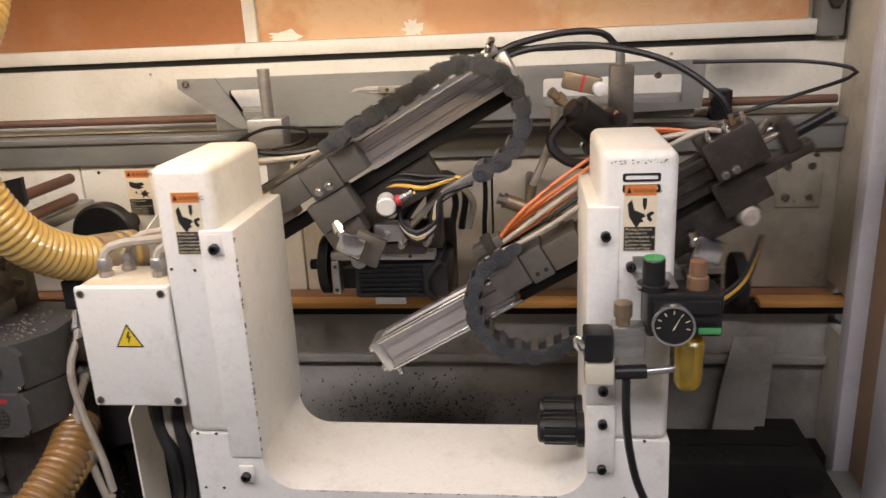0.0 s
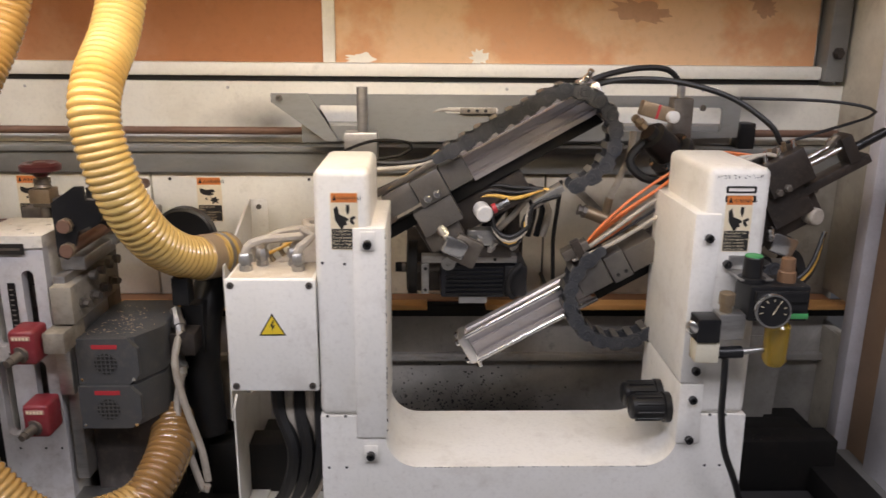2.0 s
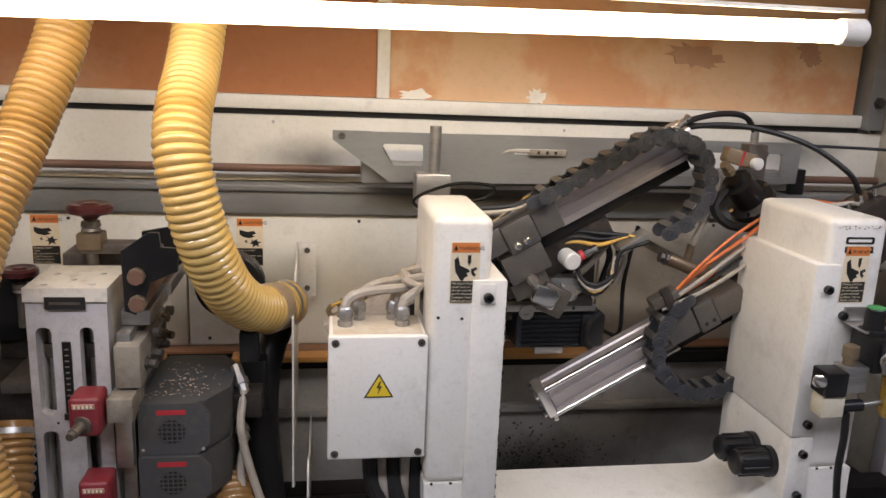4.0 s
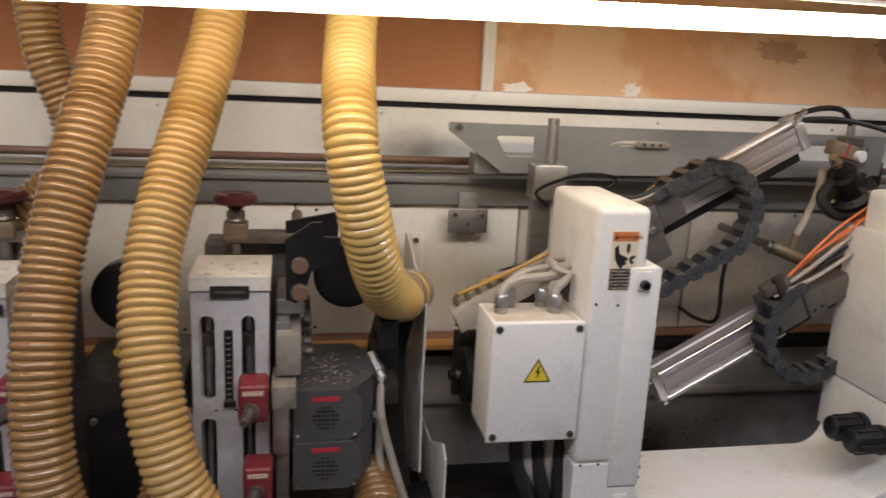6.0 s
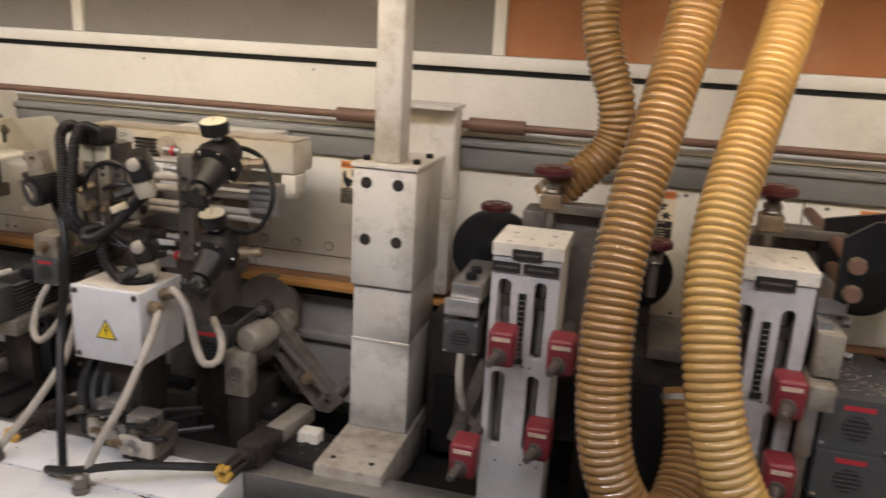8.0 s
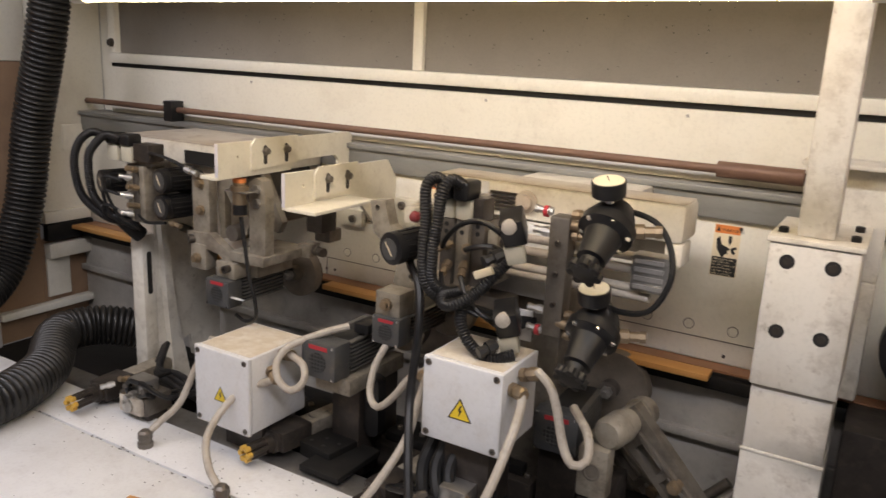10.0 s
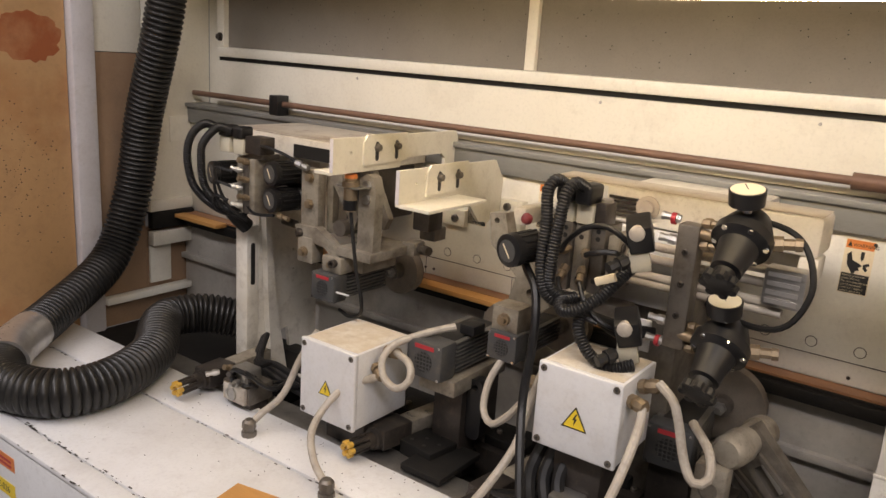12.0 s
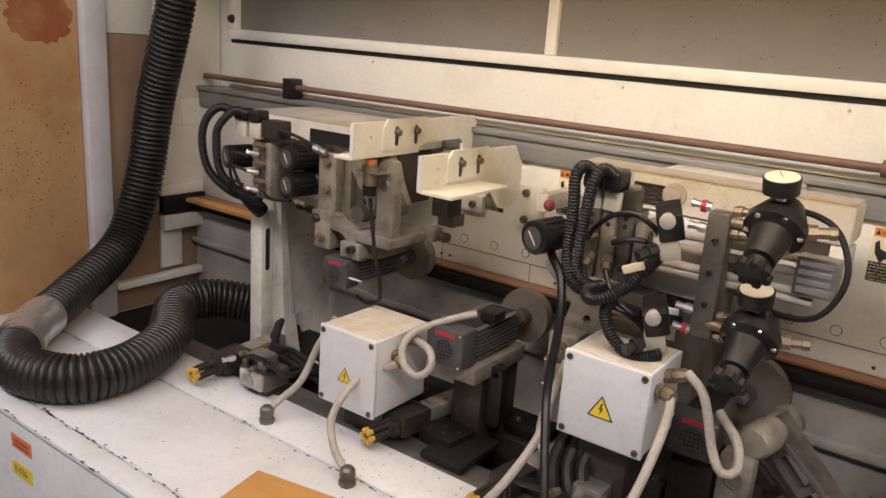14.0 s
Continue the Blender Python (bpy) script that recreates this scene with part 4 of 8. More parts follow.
def finned_motor(t, m, w, h, d, body, cap_m, fins=9, red=True):
    """A small electric motor: fan cap with a round grille in front, ribbed body behind. Origin at the middle of the front's foot."""
    c = part("fan_cap", box(B(), -w / 2, w / 2, 0, d * 0.24, 0, h, min(w, h) * 0.09, 2, m=m), cap_m, t)
    n = m.to_3x3() @ Vector((0, -1, 0))
    part("grille", lathe(B(), m @ Vector((0, 0.0005, h * 0.46)), n, [(0, h * 0.27), (0.001, h * 0.27)], 20), INK, c)
    for i in range(-2, 3):
        k = h * 0.1 * i
        q = math.sqrt(max(0, (h * 0.27) ** 2 - k * k))
        part("grille_bar", box(B(), k - h * 0.012, k + h * 0.012, -0.0022, -0.0008, h * 0.46 - q, h * 0.46 + q, m=m), cap_m, c)
        part("grille_bar", box(B(), -q, q, -0.0024, -0.0010, h * 0.46 + k - h * 0.012, h * 0.46 + k + h * 0.012, m=m), cap_m, c)
    if red:
        part("red_mark", box(B(), -w * 0.25, w * 0.28, -0.0008, 0, h * 0.80, h * 0.91, m=m), REDINK, c)
    for x in (-0.42, 0.42):
        for z in (0.08, 0.92):
            part("screw", lathe(B(), m @ Vector((x * w, 0, z * h)), n, [(0, 0.003), (0.001, 0.003)], 8), CHROME, c)
    # body much darker than its fins, to carry the shade of the gaps
    part("motor_body", box(B(), -w * 0.40, w * 0.40, d * 0.241, d, h * 0.08, h * 0.92, h * 0.12, m=m), FINGAP, t)
    for i in range(fins):
        z = h * (0.12 + 0.76 * i / max(1, fins - 1))
        part("fin", box(B(), -w * 0.47, w * 0.47, d * 0.26, d * 0.97, z - h * 0.020, z + h * 0.020, m=m), FINS, t)
    return t


# tool carriages: they ride along the slides
carr_up = thing("tool_carriage", (-0.28, 1.46, 1.08), "tool carriage with dark motor, valves and looped cables", "tool carriage", "tool carriages")
part("chain_bracket", rbox(MU, 0.19, 0.262, 0.03, 0.075, -0.135, -0.12, 0.002), STEEL, carr_up)
part("carriage_plate", rbox(MU, -0.06, 0.20, 0.06, 0.09, -0.118, -0.05), BLOCK, carr_up)
part("carriage_arm", rbox(MU, -0.05, 0.03, 0.02, 0.06, -0.115, -0.077), TOOL, carr_up)
part("mount_bar", box(B(), -0.415, -0.20, 1.47, 1.50, 1.012, 1.028, 0.002), STEEL, carr_up)
part("mount_bar", box(B(), -0.415, -0.398, 1.465, 1.495, 0.94, 1.011, 0.002), STEEL, carr_up)
part("mount_lug", lathe(B(), (-0.355, 1.47, 1.012), (0, -1, 0), [(0, 0.016), (0.006, 0.016), (0.0062, 0.006), (0.004, 0.005)], 16), STEEL, carr_up)
holes([(-0.406, 1.465, 1.0), (-0.406, 1.465, 0.95), (-0.33, 1.47, 1.02), (-0.25, 1.47, 1.02)], 0.004, carr_up)
part("motor_body", box(B(), -0.372, -0.19, 1.48, 1.60, 0.925, 1.011, 0.008), mat("navy_motor", (0.012, 0.014, 0.022), 0.4, second=(0.02, 0.02, 0.025), bump=0.2), carr_up)
for i in range(7):
    part("motor_fin", box(B(), -0.36, -0.23, 1.475, 1.4795, 0.935 + 0.0105 * i, 0.939 + 0.0105 * i), BLACK, carr_up)
part("motor_plate", box(B(), -0.33, -0.265, 1.472, 1.479, 0.915, 0.930, 0.003), STEEL, carr_up)
part("motor_end", box(B(), -0.228, -0.175, 1.47, 1.60, 0.93, 1.005, 0.006), BLACK, carr_up)
part("motor_cable", tube(B(), [(-0.19, 1.47, 1.01), (-0.215, 1.462, 0.985), (-0.22, 1.465, 0.95), (-0.205, 1.47, 0.93)], 0.007), BLACK, carr_up)
part("back_plate", box(B(), -0.45, -0.17, 1.605, 1.62, 0.90, 1.06, 0.004), BLOCK, carr_up)
part("link_column", box(B(), -0.375, -0.335, 1.50, 1.56, 1.03, 1.13, 0.004), TOOL, carr_up)
part("link_column", box(B(), -0.22, -0.19, 1.52, 1.57, 1.02, 1.16, 0.004), BLOCK, carr_up)
for i, (dx, dz) in enumerate(((0.0, 0.0), (0.02, 0.012), (0.035, -0.008))):
    part("hose", tube(B(), [(-0.30 + dx, 1.50, 1.06), (-0.25 + dx, 1.49, 1.12 + dz), (-0.20 + dx, 1.50, 1.17 + dz), (-0.16 + dx, 1.52, 1.13 + dz), (-0.17 + dx, 1.53, 1.06)], 0.007), (RUBBER, BLACK, CABLEG)[i], carr_up)
for x, z in ((-0.30, 1.055), (-0.265, 1.045), (-0.215, 1.05)):
    fitting((x, 1.455, z), (0.4, -0.5, 0.8), 0.009, 0.034, carr_up, STEEL)
part("saw_guard", lathe(B(), (-0.425, 1.53, 0.985), (-1, 0, 0), [(0, 0.062), (0.02, 0.062), (0.024, 0.05), (0.024, 0.012), (0.05, 0.011)], 24), DARK, carr_up)
part("spindle", cyl(B(), (-0.46, 1.53, 0.985), (-0.372, 1.53, 0.985), 0.012), TOOL, carr_up)
part("valve_block", box(B(), -0.315, -0.25, 1.44, 1.48, 1.06, 1.095, 0.003), STEEL, carr_up)
part("valve_block", box(B(), -0.335, -0.215, 1.45, 1.49, 1.03, 1.058, 0.003), BLOCK, carr_up)
part("silencer", lathe(B(), (-0.283, 1.425, 1.14), (0.15, -1, -0.1), [(-0.02, 0.018), (0.016, 0.019), (0.019, 0.016), (0.019, 0.004)], 14), GREYBOX, carr_up, "white plastic silencer")
part("red_ring", lathe(B(), (-0.262, 1.425, 1.146), (0.9, 0, 0.4), [(0, 0.011), (0.009, 0.011)], 12), REDINK, carr_up)
fitting((-0.256, 1.423, 1.15), (0.85, -0.1, 0.5), 0.0095, 0.032, carr_up)
fitting((-0.375, 1.388, 1.115), (0.5, -0.4, -0.75), 0.012, 0.04, carr_up)
part("lever", box(B(), -0.026, 0.026, -0.012, 0.012, -0.02, 0.02, 0.007, m=pose(-0.345, 1.375, 1.075, 0, 25, 0)), CHROME, carr_up)
part("fork", box(B(), -0.03, 0.03, -0.01, 0.01, -0.03, 0.03, 0.004, m=pose(-0.32, 1.40, 1.06, 0, 25, 0)), TOOL, carr_up)
for i, (cm, rr) in enumerate(((BLACK, 0.005), (BLACK, 0.0045), (CABLEG, 0.0045), (CABLEY, 0.0028), (BLACK, 0.004))):
    part("cable", tube(B(), [MU @ Vector((0.25, 0.03 + 0.006 * i, -0.138)), (-0.175 - 0.004 * i, 1.425, 1.155 - 0.006 * i), (-0.185 - 0.003 * i, 1.42, 1.11 - 0.006 * i), (-0.225, 1.42, 1.085 - 0.005 * i), (-0.255, 1.43, 1.10 - 0.003 * i), (-0.262, 1.44, 1.135)], rr), cm, carr_up)
for i in range(3):
    part("cable", tube(B(), [(-0.33, 1.46, 1.15), (-0.27, 1.455, 1.17 + 0.01 * i), (-0.21, 1.45, 1.165 + 0.012 * i), (-0.15, 1.45, 1.185), MU @ Vector((0.235, 0.05, -0.13))], 0.0045), (CABLEY, BLACK, BLACK)[i], carr_up)

part("end_bracket", box(B(), -0.43, -0.385, 1.7205, 1.7255, 1.262, 1.365, 0.001), STEEL, carr_up)
part("end_plate", box(B(), -0.455, -0.36, 1.7145, 1.7203, 1.268, 1.325, 0.001), STEEL, carr_up)
bolts([(-0.44, 1.7145, 1.312), (-0.375, 1.7145, 1.312), (-0.408, 1.7145, 1.29)], 0.006, carr_up, TOOL)

carr_low = thing("tool_carriage", (0.36, 1.46, 1.05), "tool carriage with chrome fittings, stop bar and dark motor", "tool carriage", "tool carriages")
part("chain_bracket", rbox(ML, 0.225, 0.275, 0.03, 0.075, -0.172, -0.11, 0.002), STEEL, carr_low)
part("carriage_plate", rbox(ML, 0.23, 0.45, 0.04, 0.075, -0.115, -0.05), BLOCK, carr_low)
part("tool_arm", rbox(ML, 0.40, 0.575, 0.02, 0.06, -0.048, -0.028), BLOCK, carr_low)
part("arm_bracket", rbox(ML, 0.53, 0.556, 0.015, 0.065, -0.03, 0.03), BLOCK, carr_low)
part("stop_bar", cyl(B(), ML @ Vector((0.555, 0.03, -0.005)), ML @ Vector((0.625, 0.03, -0.005)), 0.010), BLACK, carr_low)
for y in (0.028, 0.05):
    part("piston_rod", cyl(B(), ML @ Vector((0.45, y, 0.0 + y * 0.3)), ML @ Vector((0.54, y, 0.0 + y * 0.3)), 0.0055), CHROME, carr_low)
fitting(ML @ Vector((0.50, 0.012, 0.03)), (0.4, -0.2, 0.8), 0.010, 0.03, carr_low, TOOL)
part("silencer", lathe(B(), ML @ Vector((0.425, 0.03, -0.10)), (0.3, -1, 0), [(-0.03, 0.018), (0.01, 0.019), (0.013, 0.015), (0.013, 0.004)], 14), CABLEG, carr_low)
part("lever", box(B(), -0.028, 0.028, -0.014, 0.014, -0.022, 0.022, 0.007, m=ML @ pose(0.335, 0.01, -0.115, 0, 50, 0)), CHROME, carr_low)
fitting(ML @ Vector((0.32, 0.01, -0.095)), (-0.3, -0.2, 0.9), 0.010, 0.03, carr_low)
low_m = ML @ Vector((0.27, 0.08, -0.20))
part("motor_body", box(B(), low_m.x - 0.09, low_m.x + 0.06, low_m.y, low_m.y + 0.11, low_m.z - 0.035, low_m.z + 0.04, 0.008), BLACK, carr_low)
for i in range(6):
    part("motor_fin", box(B(), low_m.x - 0.02, low_m.x + 0.055, low_m.y - 0.008, low_m.y - 0.0005, low_m.z - 0.03 + 0.011 * i, low_m.z - 0.026 + 0.011 * i), BLACK, carr_low)
part("mount_bar", box(B(), low_m.x - 0.09, low_m.x + 0.06, low_m.y - 0.02, low_m.y - 0.0005, low_m.z + 0.042, low_m.z + 0.056, 0.002), STEEL, carr_low)
part("saw_guard", lathe(B(), (low_m.x + 0.09, low_m.y + 0.05, low_m.z), (1, 0, 0), [(0, 0.06), (0.02, 0.06), (0.024, 0.05), (0.024, 0.01)], 24), DARK, carr_low)
for i in range(3):
    part("cable", tube(B(), [ML @ Vector((0.24, 0.05, -0.15)), ML @ Vector((0.22, 0.02, -0.185 - 0.01 * i)), ML @ Vector((0.28, 0.0, -0.20 - 0.008 * i)), ML @ Vector((0.36, 0.0, -0.19 - 0.006 * i)), ML @ Vector((0.43, 0.02, -0.14))], 0.005), (BLACK, CABLEY, BLACK)[i], carr_low)

# ---- copying beam and air gear behind the slides ----
beam = thing("guide_beam", (-0.2, 1.66, 1.24), "grey slotted steel guide beam fixed across the machine back", "machine beam")
BM = pose(0, 1.655, 0)
part("beam_plate", plate(B(), [(-0.765, 1.37), (-0.765, 1.352), (-0.70, 1.352), (-0.61, 1.262), (-0.30, 1.262), (0.05, 1.265), (0.34, 1.275), (0.345, 1.372)],
                          [rounded(-0.655, -0.565, 1.298, 1.345, 0.006), rounded(-0.36, -0.235, 1.328, 1.342, 0.0065), rounded(0.02, 0.30, 1.288, 1.345, 0.008)], -0.012, 0, BM), BEAM, beam)
part("beam_plate", box(B(), -0.70, 0.33, 1.66, 1.72, 1.255, 1.30, 0.003), BEAM, beam)
part("bracket_cheek", plate(B(), [(-0.765, 1.372), (-0.68, 1.372), (-0.61, 1.262), (-0.64, 1.262), (-0.765, 1.352)], [], -0.02, -0.0125, BM), BEAM, beam)
bolts([(-0.745, 1.633, 1.362), (0.25, 1.641, 1.345)], 0.008, beam, TOOL)
part("clamp_post", cyl(B(), (-0.549, 1.575, 1.23), (-0.549, 1.575, 1.392), 0.0125), STEEL, beam)
part("clamp_block", box(B(), -0.59, -0.515, 1.555, 1.61, 1.215, 1.292, 0.004), STEEL, beam)
part("clamp_leg", box(B(), -0.575, -0.53, 1.60, 1.63, 1.05, 1.215, 0.003), STEEL, beam)
part("slot_fitting", box(B(), -0.325, -0.24, 1.632, 1.642, 1.328, 1.342, 0.002), LINKM, beam)
part("slot_tube", tube(B(), [(-0.395, 1.648, 1.326), (-0.37, 1.645, 1.336), (-0.325, 1.637, 1.336)], 0.0045), CABLEG, beam)
holes([(-0.305 + 0.02 * i, 1.632, 1.335) for i in range(3)], 0.004, beam)
part("upright", box(B(), 0.145, 0.19, 1.53, 1.57, 1.25, 1.375, 0.003), TOOL, beam)
part("upright_pin", cyl(B(), (0.165, 1.55, 1.375), (0.165, 1.55, 1.41), 0.009), STEEL, beam)

reg = thing("pressure_regulator", (0.10, 1.49, 1.29), "black round pressure regulator with brass sight valve", "regulator")
part("body", lathe(B(), (0.065, 1.44, 1.312), (0.75, 0.35, -0.62), [(0, 0.018), (0.012, 0.02), (0.014, 0.032), (0.075, 0.034), (0.08, 0.05), (0.095, 0.052), (0.10, 0.04), (0.11, 0.038)], 22), BLACK, reg)
for j in range(6):
    a = 2 * math.pi * j / 6
    ax = Vector((0.75, 0.35, -0.62)).normalized()
    u, v = ring_frame(ax)
    part("screw", lathe(B(), Vector((0.065, 1.44, 1.312)) + ax * 0.078 + 0.044 * (math.cos(a) * u + math.sin(a) * v), -ax, [(0, 0.005), (0.004, 0.005)], 8), CHROME, reg)
fitting((0.055, 1.435, 1.322), (-0.6, -0.3, 0.5), 0.012, 0.035, reg, BRASS)
part("sight_valve", box(B(), -0.035, 0.035, -0.015, 0.015, -0.016, 0.016, 0.004, m=pose(0.088, 1.47, 1.352, 0, 14, 0)), BRASS, reg, "worn brass sight valve with a red line")
part("red_line", box(B(), -0.002, 0.003, -0.0162, -0.0155, -0.016, 0.016, m=pose(0.088, 1.47, 1.352, 0, 14, 0)), REDINK, reg)
part("silencer", lathe(B(), (0.118, 1.455, 1.342), (0.2, -1, 0), [(-0.01, 0.012), (0.012, 0.013), (0.014, 0.01), (0.014, 0.003)], 14), GREYBOX, reg)
tee = thing("tee_valve", (-0.015, 1.47, 1.12), "worn brass tee valve with a clear hose on the back panel", "valve")
part("body", cyl(B(), (-0.052, 1.46, 1.133), (0.03, 1.45, 1.103), 0.014), BRASS, tee)
part("branch", cyl(B(), (-0.012, 1.457, 1.118), (-0.004, 1.455, 1.165), 0.009), BRASS, tee)
fitting((-0.05, 1.46, 1.132), (-1, 0.1, 0.3), 0.015, 0.022, tee, TOOL)
fitting((0.028, 1.45, 1.104), (1, -0.1, -0.3), 0.016, 0.03, tee, BRASS)
part("clear_tube", tube(B(), [(-0.004, 1.455, 1.165), (0.012, 1.455, 1.20), (0.035, 1.46, 1.26), (0.04, 1.46, 1.31)], 0.0075), CABLEG, tee)
part("stem", cyl(B(), (-0.01, 1.46, 1.12), (-0.01, 1.75, 1.12), 0.01), TOOL, tee)


def cable(name, pts, r, material, label, seg=8):
    t = thing(name, pts[0], label, "cable")
    part("sheath", tube(B(), pts, r, seg), material, t)
    return t


cable("air_hose", [(-0.075, 1.46, 1.405), (-0.03, 1.48, 1.425), (0.06, 1.52, 1.44), (0.13, 1.54, 1.435), (0.165, 1.55, 1.40)], 0.0065, RUBBER, "black air hose arching to the upright of the beam")
cable("air_hose", [(-0.075, 1.46, 1.395), (0.0, 1.49, 1.415), (0.12, 1.50, 1.415), (0.24, 1.47, 1.385), (0.32, 1.43, 1.33), (0.345, 1.42, 1.29)], 0.006, RUBBER, "black air hose running to the far end block")
cable("air_hose", [(0.345, 1.42, 1.29), (0.45, 1.43, 1.32), (0.55, 1.46, 1.345), (0.56, 1.48, 1.36), (0.48, 1.52, 1.372), (0.30, 1.55, 1.375)], 0.0035, RUBBER, "thin black cable looped before the end panel")
cable("air_hose", [(0.06, 1.45, 1.29), (0.03, 1.44, 1.25), (0.06, 1.43, 1.215), (0.12, 1.43, 1.21), (0.17, 1.44, 1.225)], 0.010, RUBBER, "ribbed black air hose under the regulator")
cable("air_hose", [(-0.10, 1.52, 1.19), (-0.10, 1.55, 1.12), (-0.105, 1.56, 1.04), (-0.10, 1.57, 0.93), (-0.10, 1.66, 0.90), (-0.10, 1.752, 0.90)], 0.005, RUBBER, "black air hose hanging down the back panel")
cable("air_hose", [(-0.55, 1.57, 1.20), (-0.60, 1.50, 1.245), (-0.52, 1.47, 1.285), (-0.44, 1.47, 1.28), (-0.455, 1.48, 1.255), (-0.55, 1.5, 1.235)], 0.0035, RUBBER, "thin black cable in a loop above the frame post")

# ---- air service unit on the right post ----
frl = thing("air_service_unit", (0.19, 1.148, 1.02), "black air service unit with gauge and yellow oil bowl", "air regulator")
part("mount_plate", box(B(), 0.147, 0.205, 1.085, 1.149, 1.092, 1.096, 0.001), STEEL, frl)
part("mount_plate", box(B(), 0.147, 0.19, 1.1455, 1.149, 1.092, 1.122, 0.001), STEEL, frl)
part("regulator_body", box(B(), 0.160, 0.268, 1.07, 1.14, 1.022, 1.088, 0.005), BLACK, frl)
part("front_rib", box(B(), 0.168, 0.262, 1.064, 1.0695, 1.06, 1.08, 0.002), BLACK, frl)
part("green_badge", box(B(), 0.232, 0.264, 1.0625, 1.0636, 1.03, 1.04, 0.0005), GREEN, frl)
kn = part("pressure_knob", lathe(B(), (0.172, 1.10, 1.088), (0, 0, 1), [(0, 0.024), (0.008, 0.024), (0.009, 0.017), (0.044, 0.0165), (0.046, 0.015)], 20), BLACK, frl)
part("green_cap", lathe(B(), (0.172, 1.10, 1.134), (0, 0, 1), [(0, 0.0155), (0.0022, 0.015), (0.003, 0.012)], 20), GREEN, kn)
part("sight_dome", lathe(B(), (0.235, 1.10, 1.088), (0, 0, 1), [(0, 0.016), (0.018, 0.0155), (0.02, 0.013), (0.042, 0.012), (0.044, 0.009)], 16), mat("amber_dome", (0.20, 0.11, 0.06), 0.35), frl)
part("oil_bowl", lathe(B(), (0.226, 1.09, 1.012), (0, 0, -1), [(0, 0.019), (0.004, 0.022), (0.07, 0.0205), (0.08, 0.015), (0.084, 0.006)], 20), OIL, frl, "yellow transparent oil bowl")
ga = part("gauge_case", lathe(B(), (0.197, 1.068, 1.048), (-0.12, -1, 0.05), [(0, 0.012), (0.004, 0.03), (0.018, 0.031), (0.021, 0.030), (0.021, 0.027), (0.017, 0.0265)], 26), CHROME, frl, "round pressure gauge with black dial")
part("dial", lathe(B(), (0.1947, 1.0505, 1.0489), (-0.12, -1, 0.05), [(0, 0.0265), (0.001, 0.0265)], 26), BLACK, ga)
GM = pose(0.1944, 1.0487, 1.0489, 3, 0, -7)
part("needle", poly([(-0.0012, -0.006), (0.0012, -0.006), (0.010, 0.016)], GM), CREAM, ga)
for j in range(9):
    a = radians(-135 + 270 * j / 8)
    part("tick", box(B(), -0.0006, 0.0006, -0.0004, 0, 0.018, 0.0235, m=GM @ pose(0, 0, 0, 0, math.degrees(a), 0)), CREAM, ga)
part("brass_plug", lathe(B(), (0.128, 1.09, 1.035), (0, 0, 1), [(0, 0.011), (0.012, 0.011), (0.013, 0.014), (0.034, 0.014), (0.036, 0.01)], 10), BRASS, frl)
part("manifold", box(B(), 0.112, 0.16, 1.075, 1.11, 0.985, 1.034, 0.003), STEEL, frl)
part("solenoid", box(B(), 0.070, 0.112, 1.06, 1.105, 0.985, 1.03, 0.004), BLACK, frl)
part("solenoid_cap", lathe(B(), (0.068, 1.075, 1.012), (-0.7, -0.7, 0), [(0, 0.011), (0.008, 0.012), (0.01, 0.009)], 14), CHROME, frl)
part("connector", box(B(), 0.072, 0.115, 1.065, 1.10, 0.945, 0.984, 0.003), CLEARP, frl, "clear plastic connector")
part("elbow", cyl(B(), (0.118, 1.09, 0.955), (0.165, 1.09, 0.957), 0.011), BLACK, frl)
part("pipe", cyl(B(), (0.165, 1.09, 0.957), (0.21, 1.095, 0.96), 0.006), STEEL, frl)
part("supply_cable", tube(B(), [(0.135, 1.085, 0.945), (0.135, 1.08, 0.90), (0.142, 1.09, 0.83), (0.16, 1.10, 0.75), (0.19, 1.11, 0.68), (0.23, 1.14, 0.58), (0.26, 1.2, 0.5)], 0.0065), RUBBER, frl)


# ---- scraping units: slotted white housings with counters ----
def handwheel(t, x, y, z, r, name="handwheel"):
    """A star handwheel on an upright spindle; z is its top."""
    w = part(name, lathe(B(), (x, y, z - 0.03), (0, 0, 1), [(0, r * 0.32), (0.006, r * 0.45), (0.010, r * 0.8), (0.014, r), (0.024, r), (0.029, r * 0.85), (0.026, r * 0.45), (0.03, r * 0.3)], 24), MAROON, t, "maroon plastic handwheel")
    part("spindle", cyl(B(), (x, y, z - 0.13), (x, y, z - 0.03), 0.011), TOOL, t)
    part("collar", lathe(B(), (x, y, z - 0.056), (0, 0, 1), [(0, 0.013), (0.004, 0.018), (0.010, 0.015), (0.012, 0.018), (0.022, 0.016)], 14), TOOL, t)
    return w


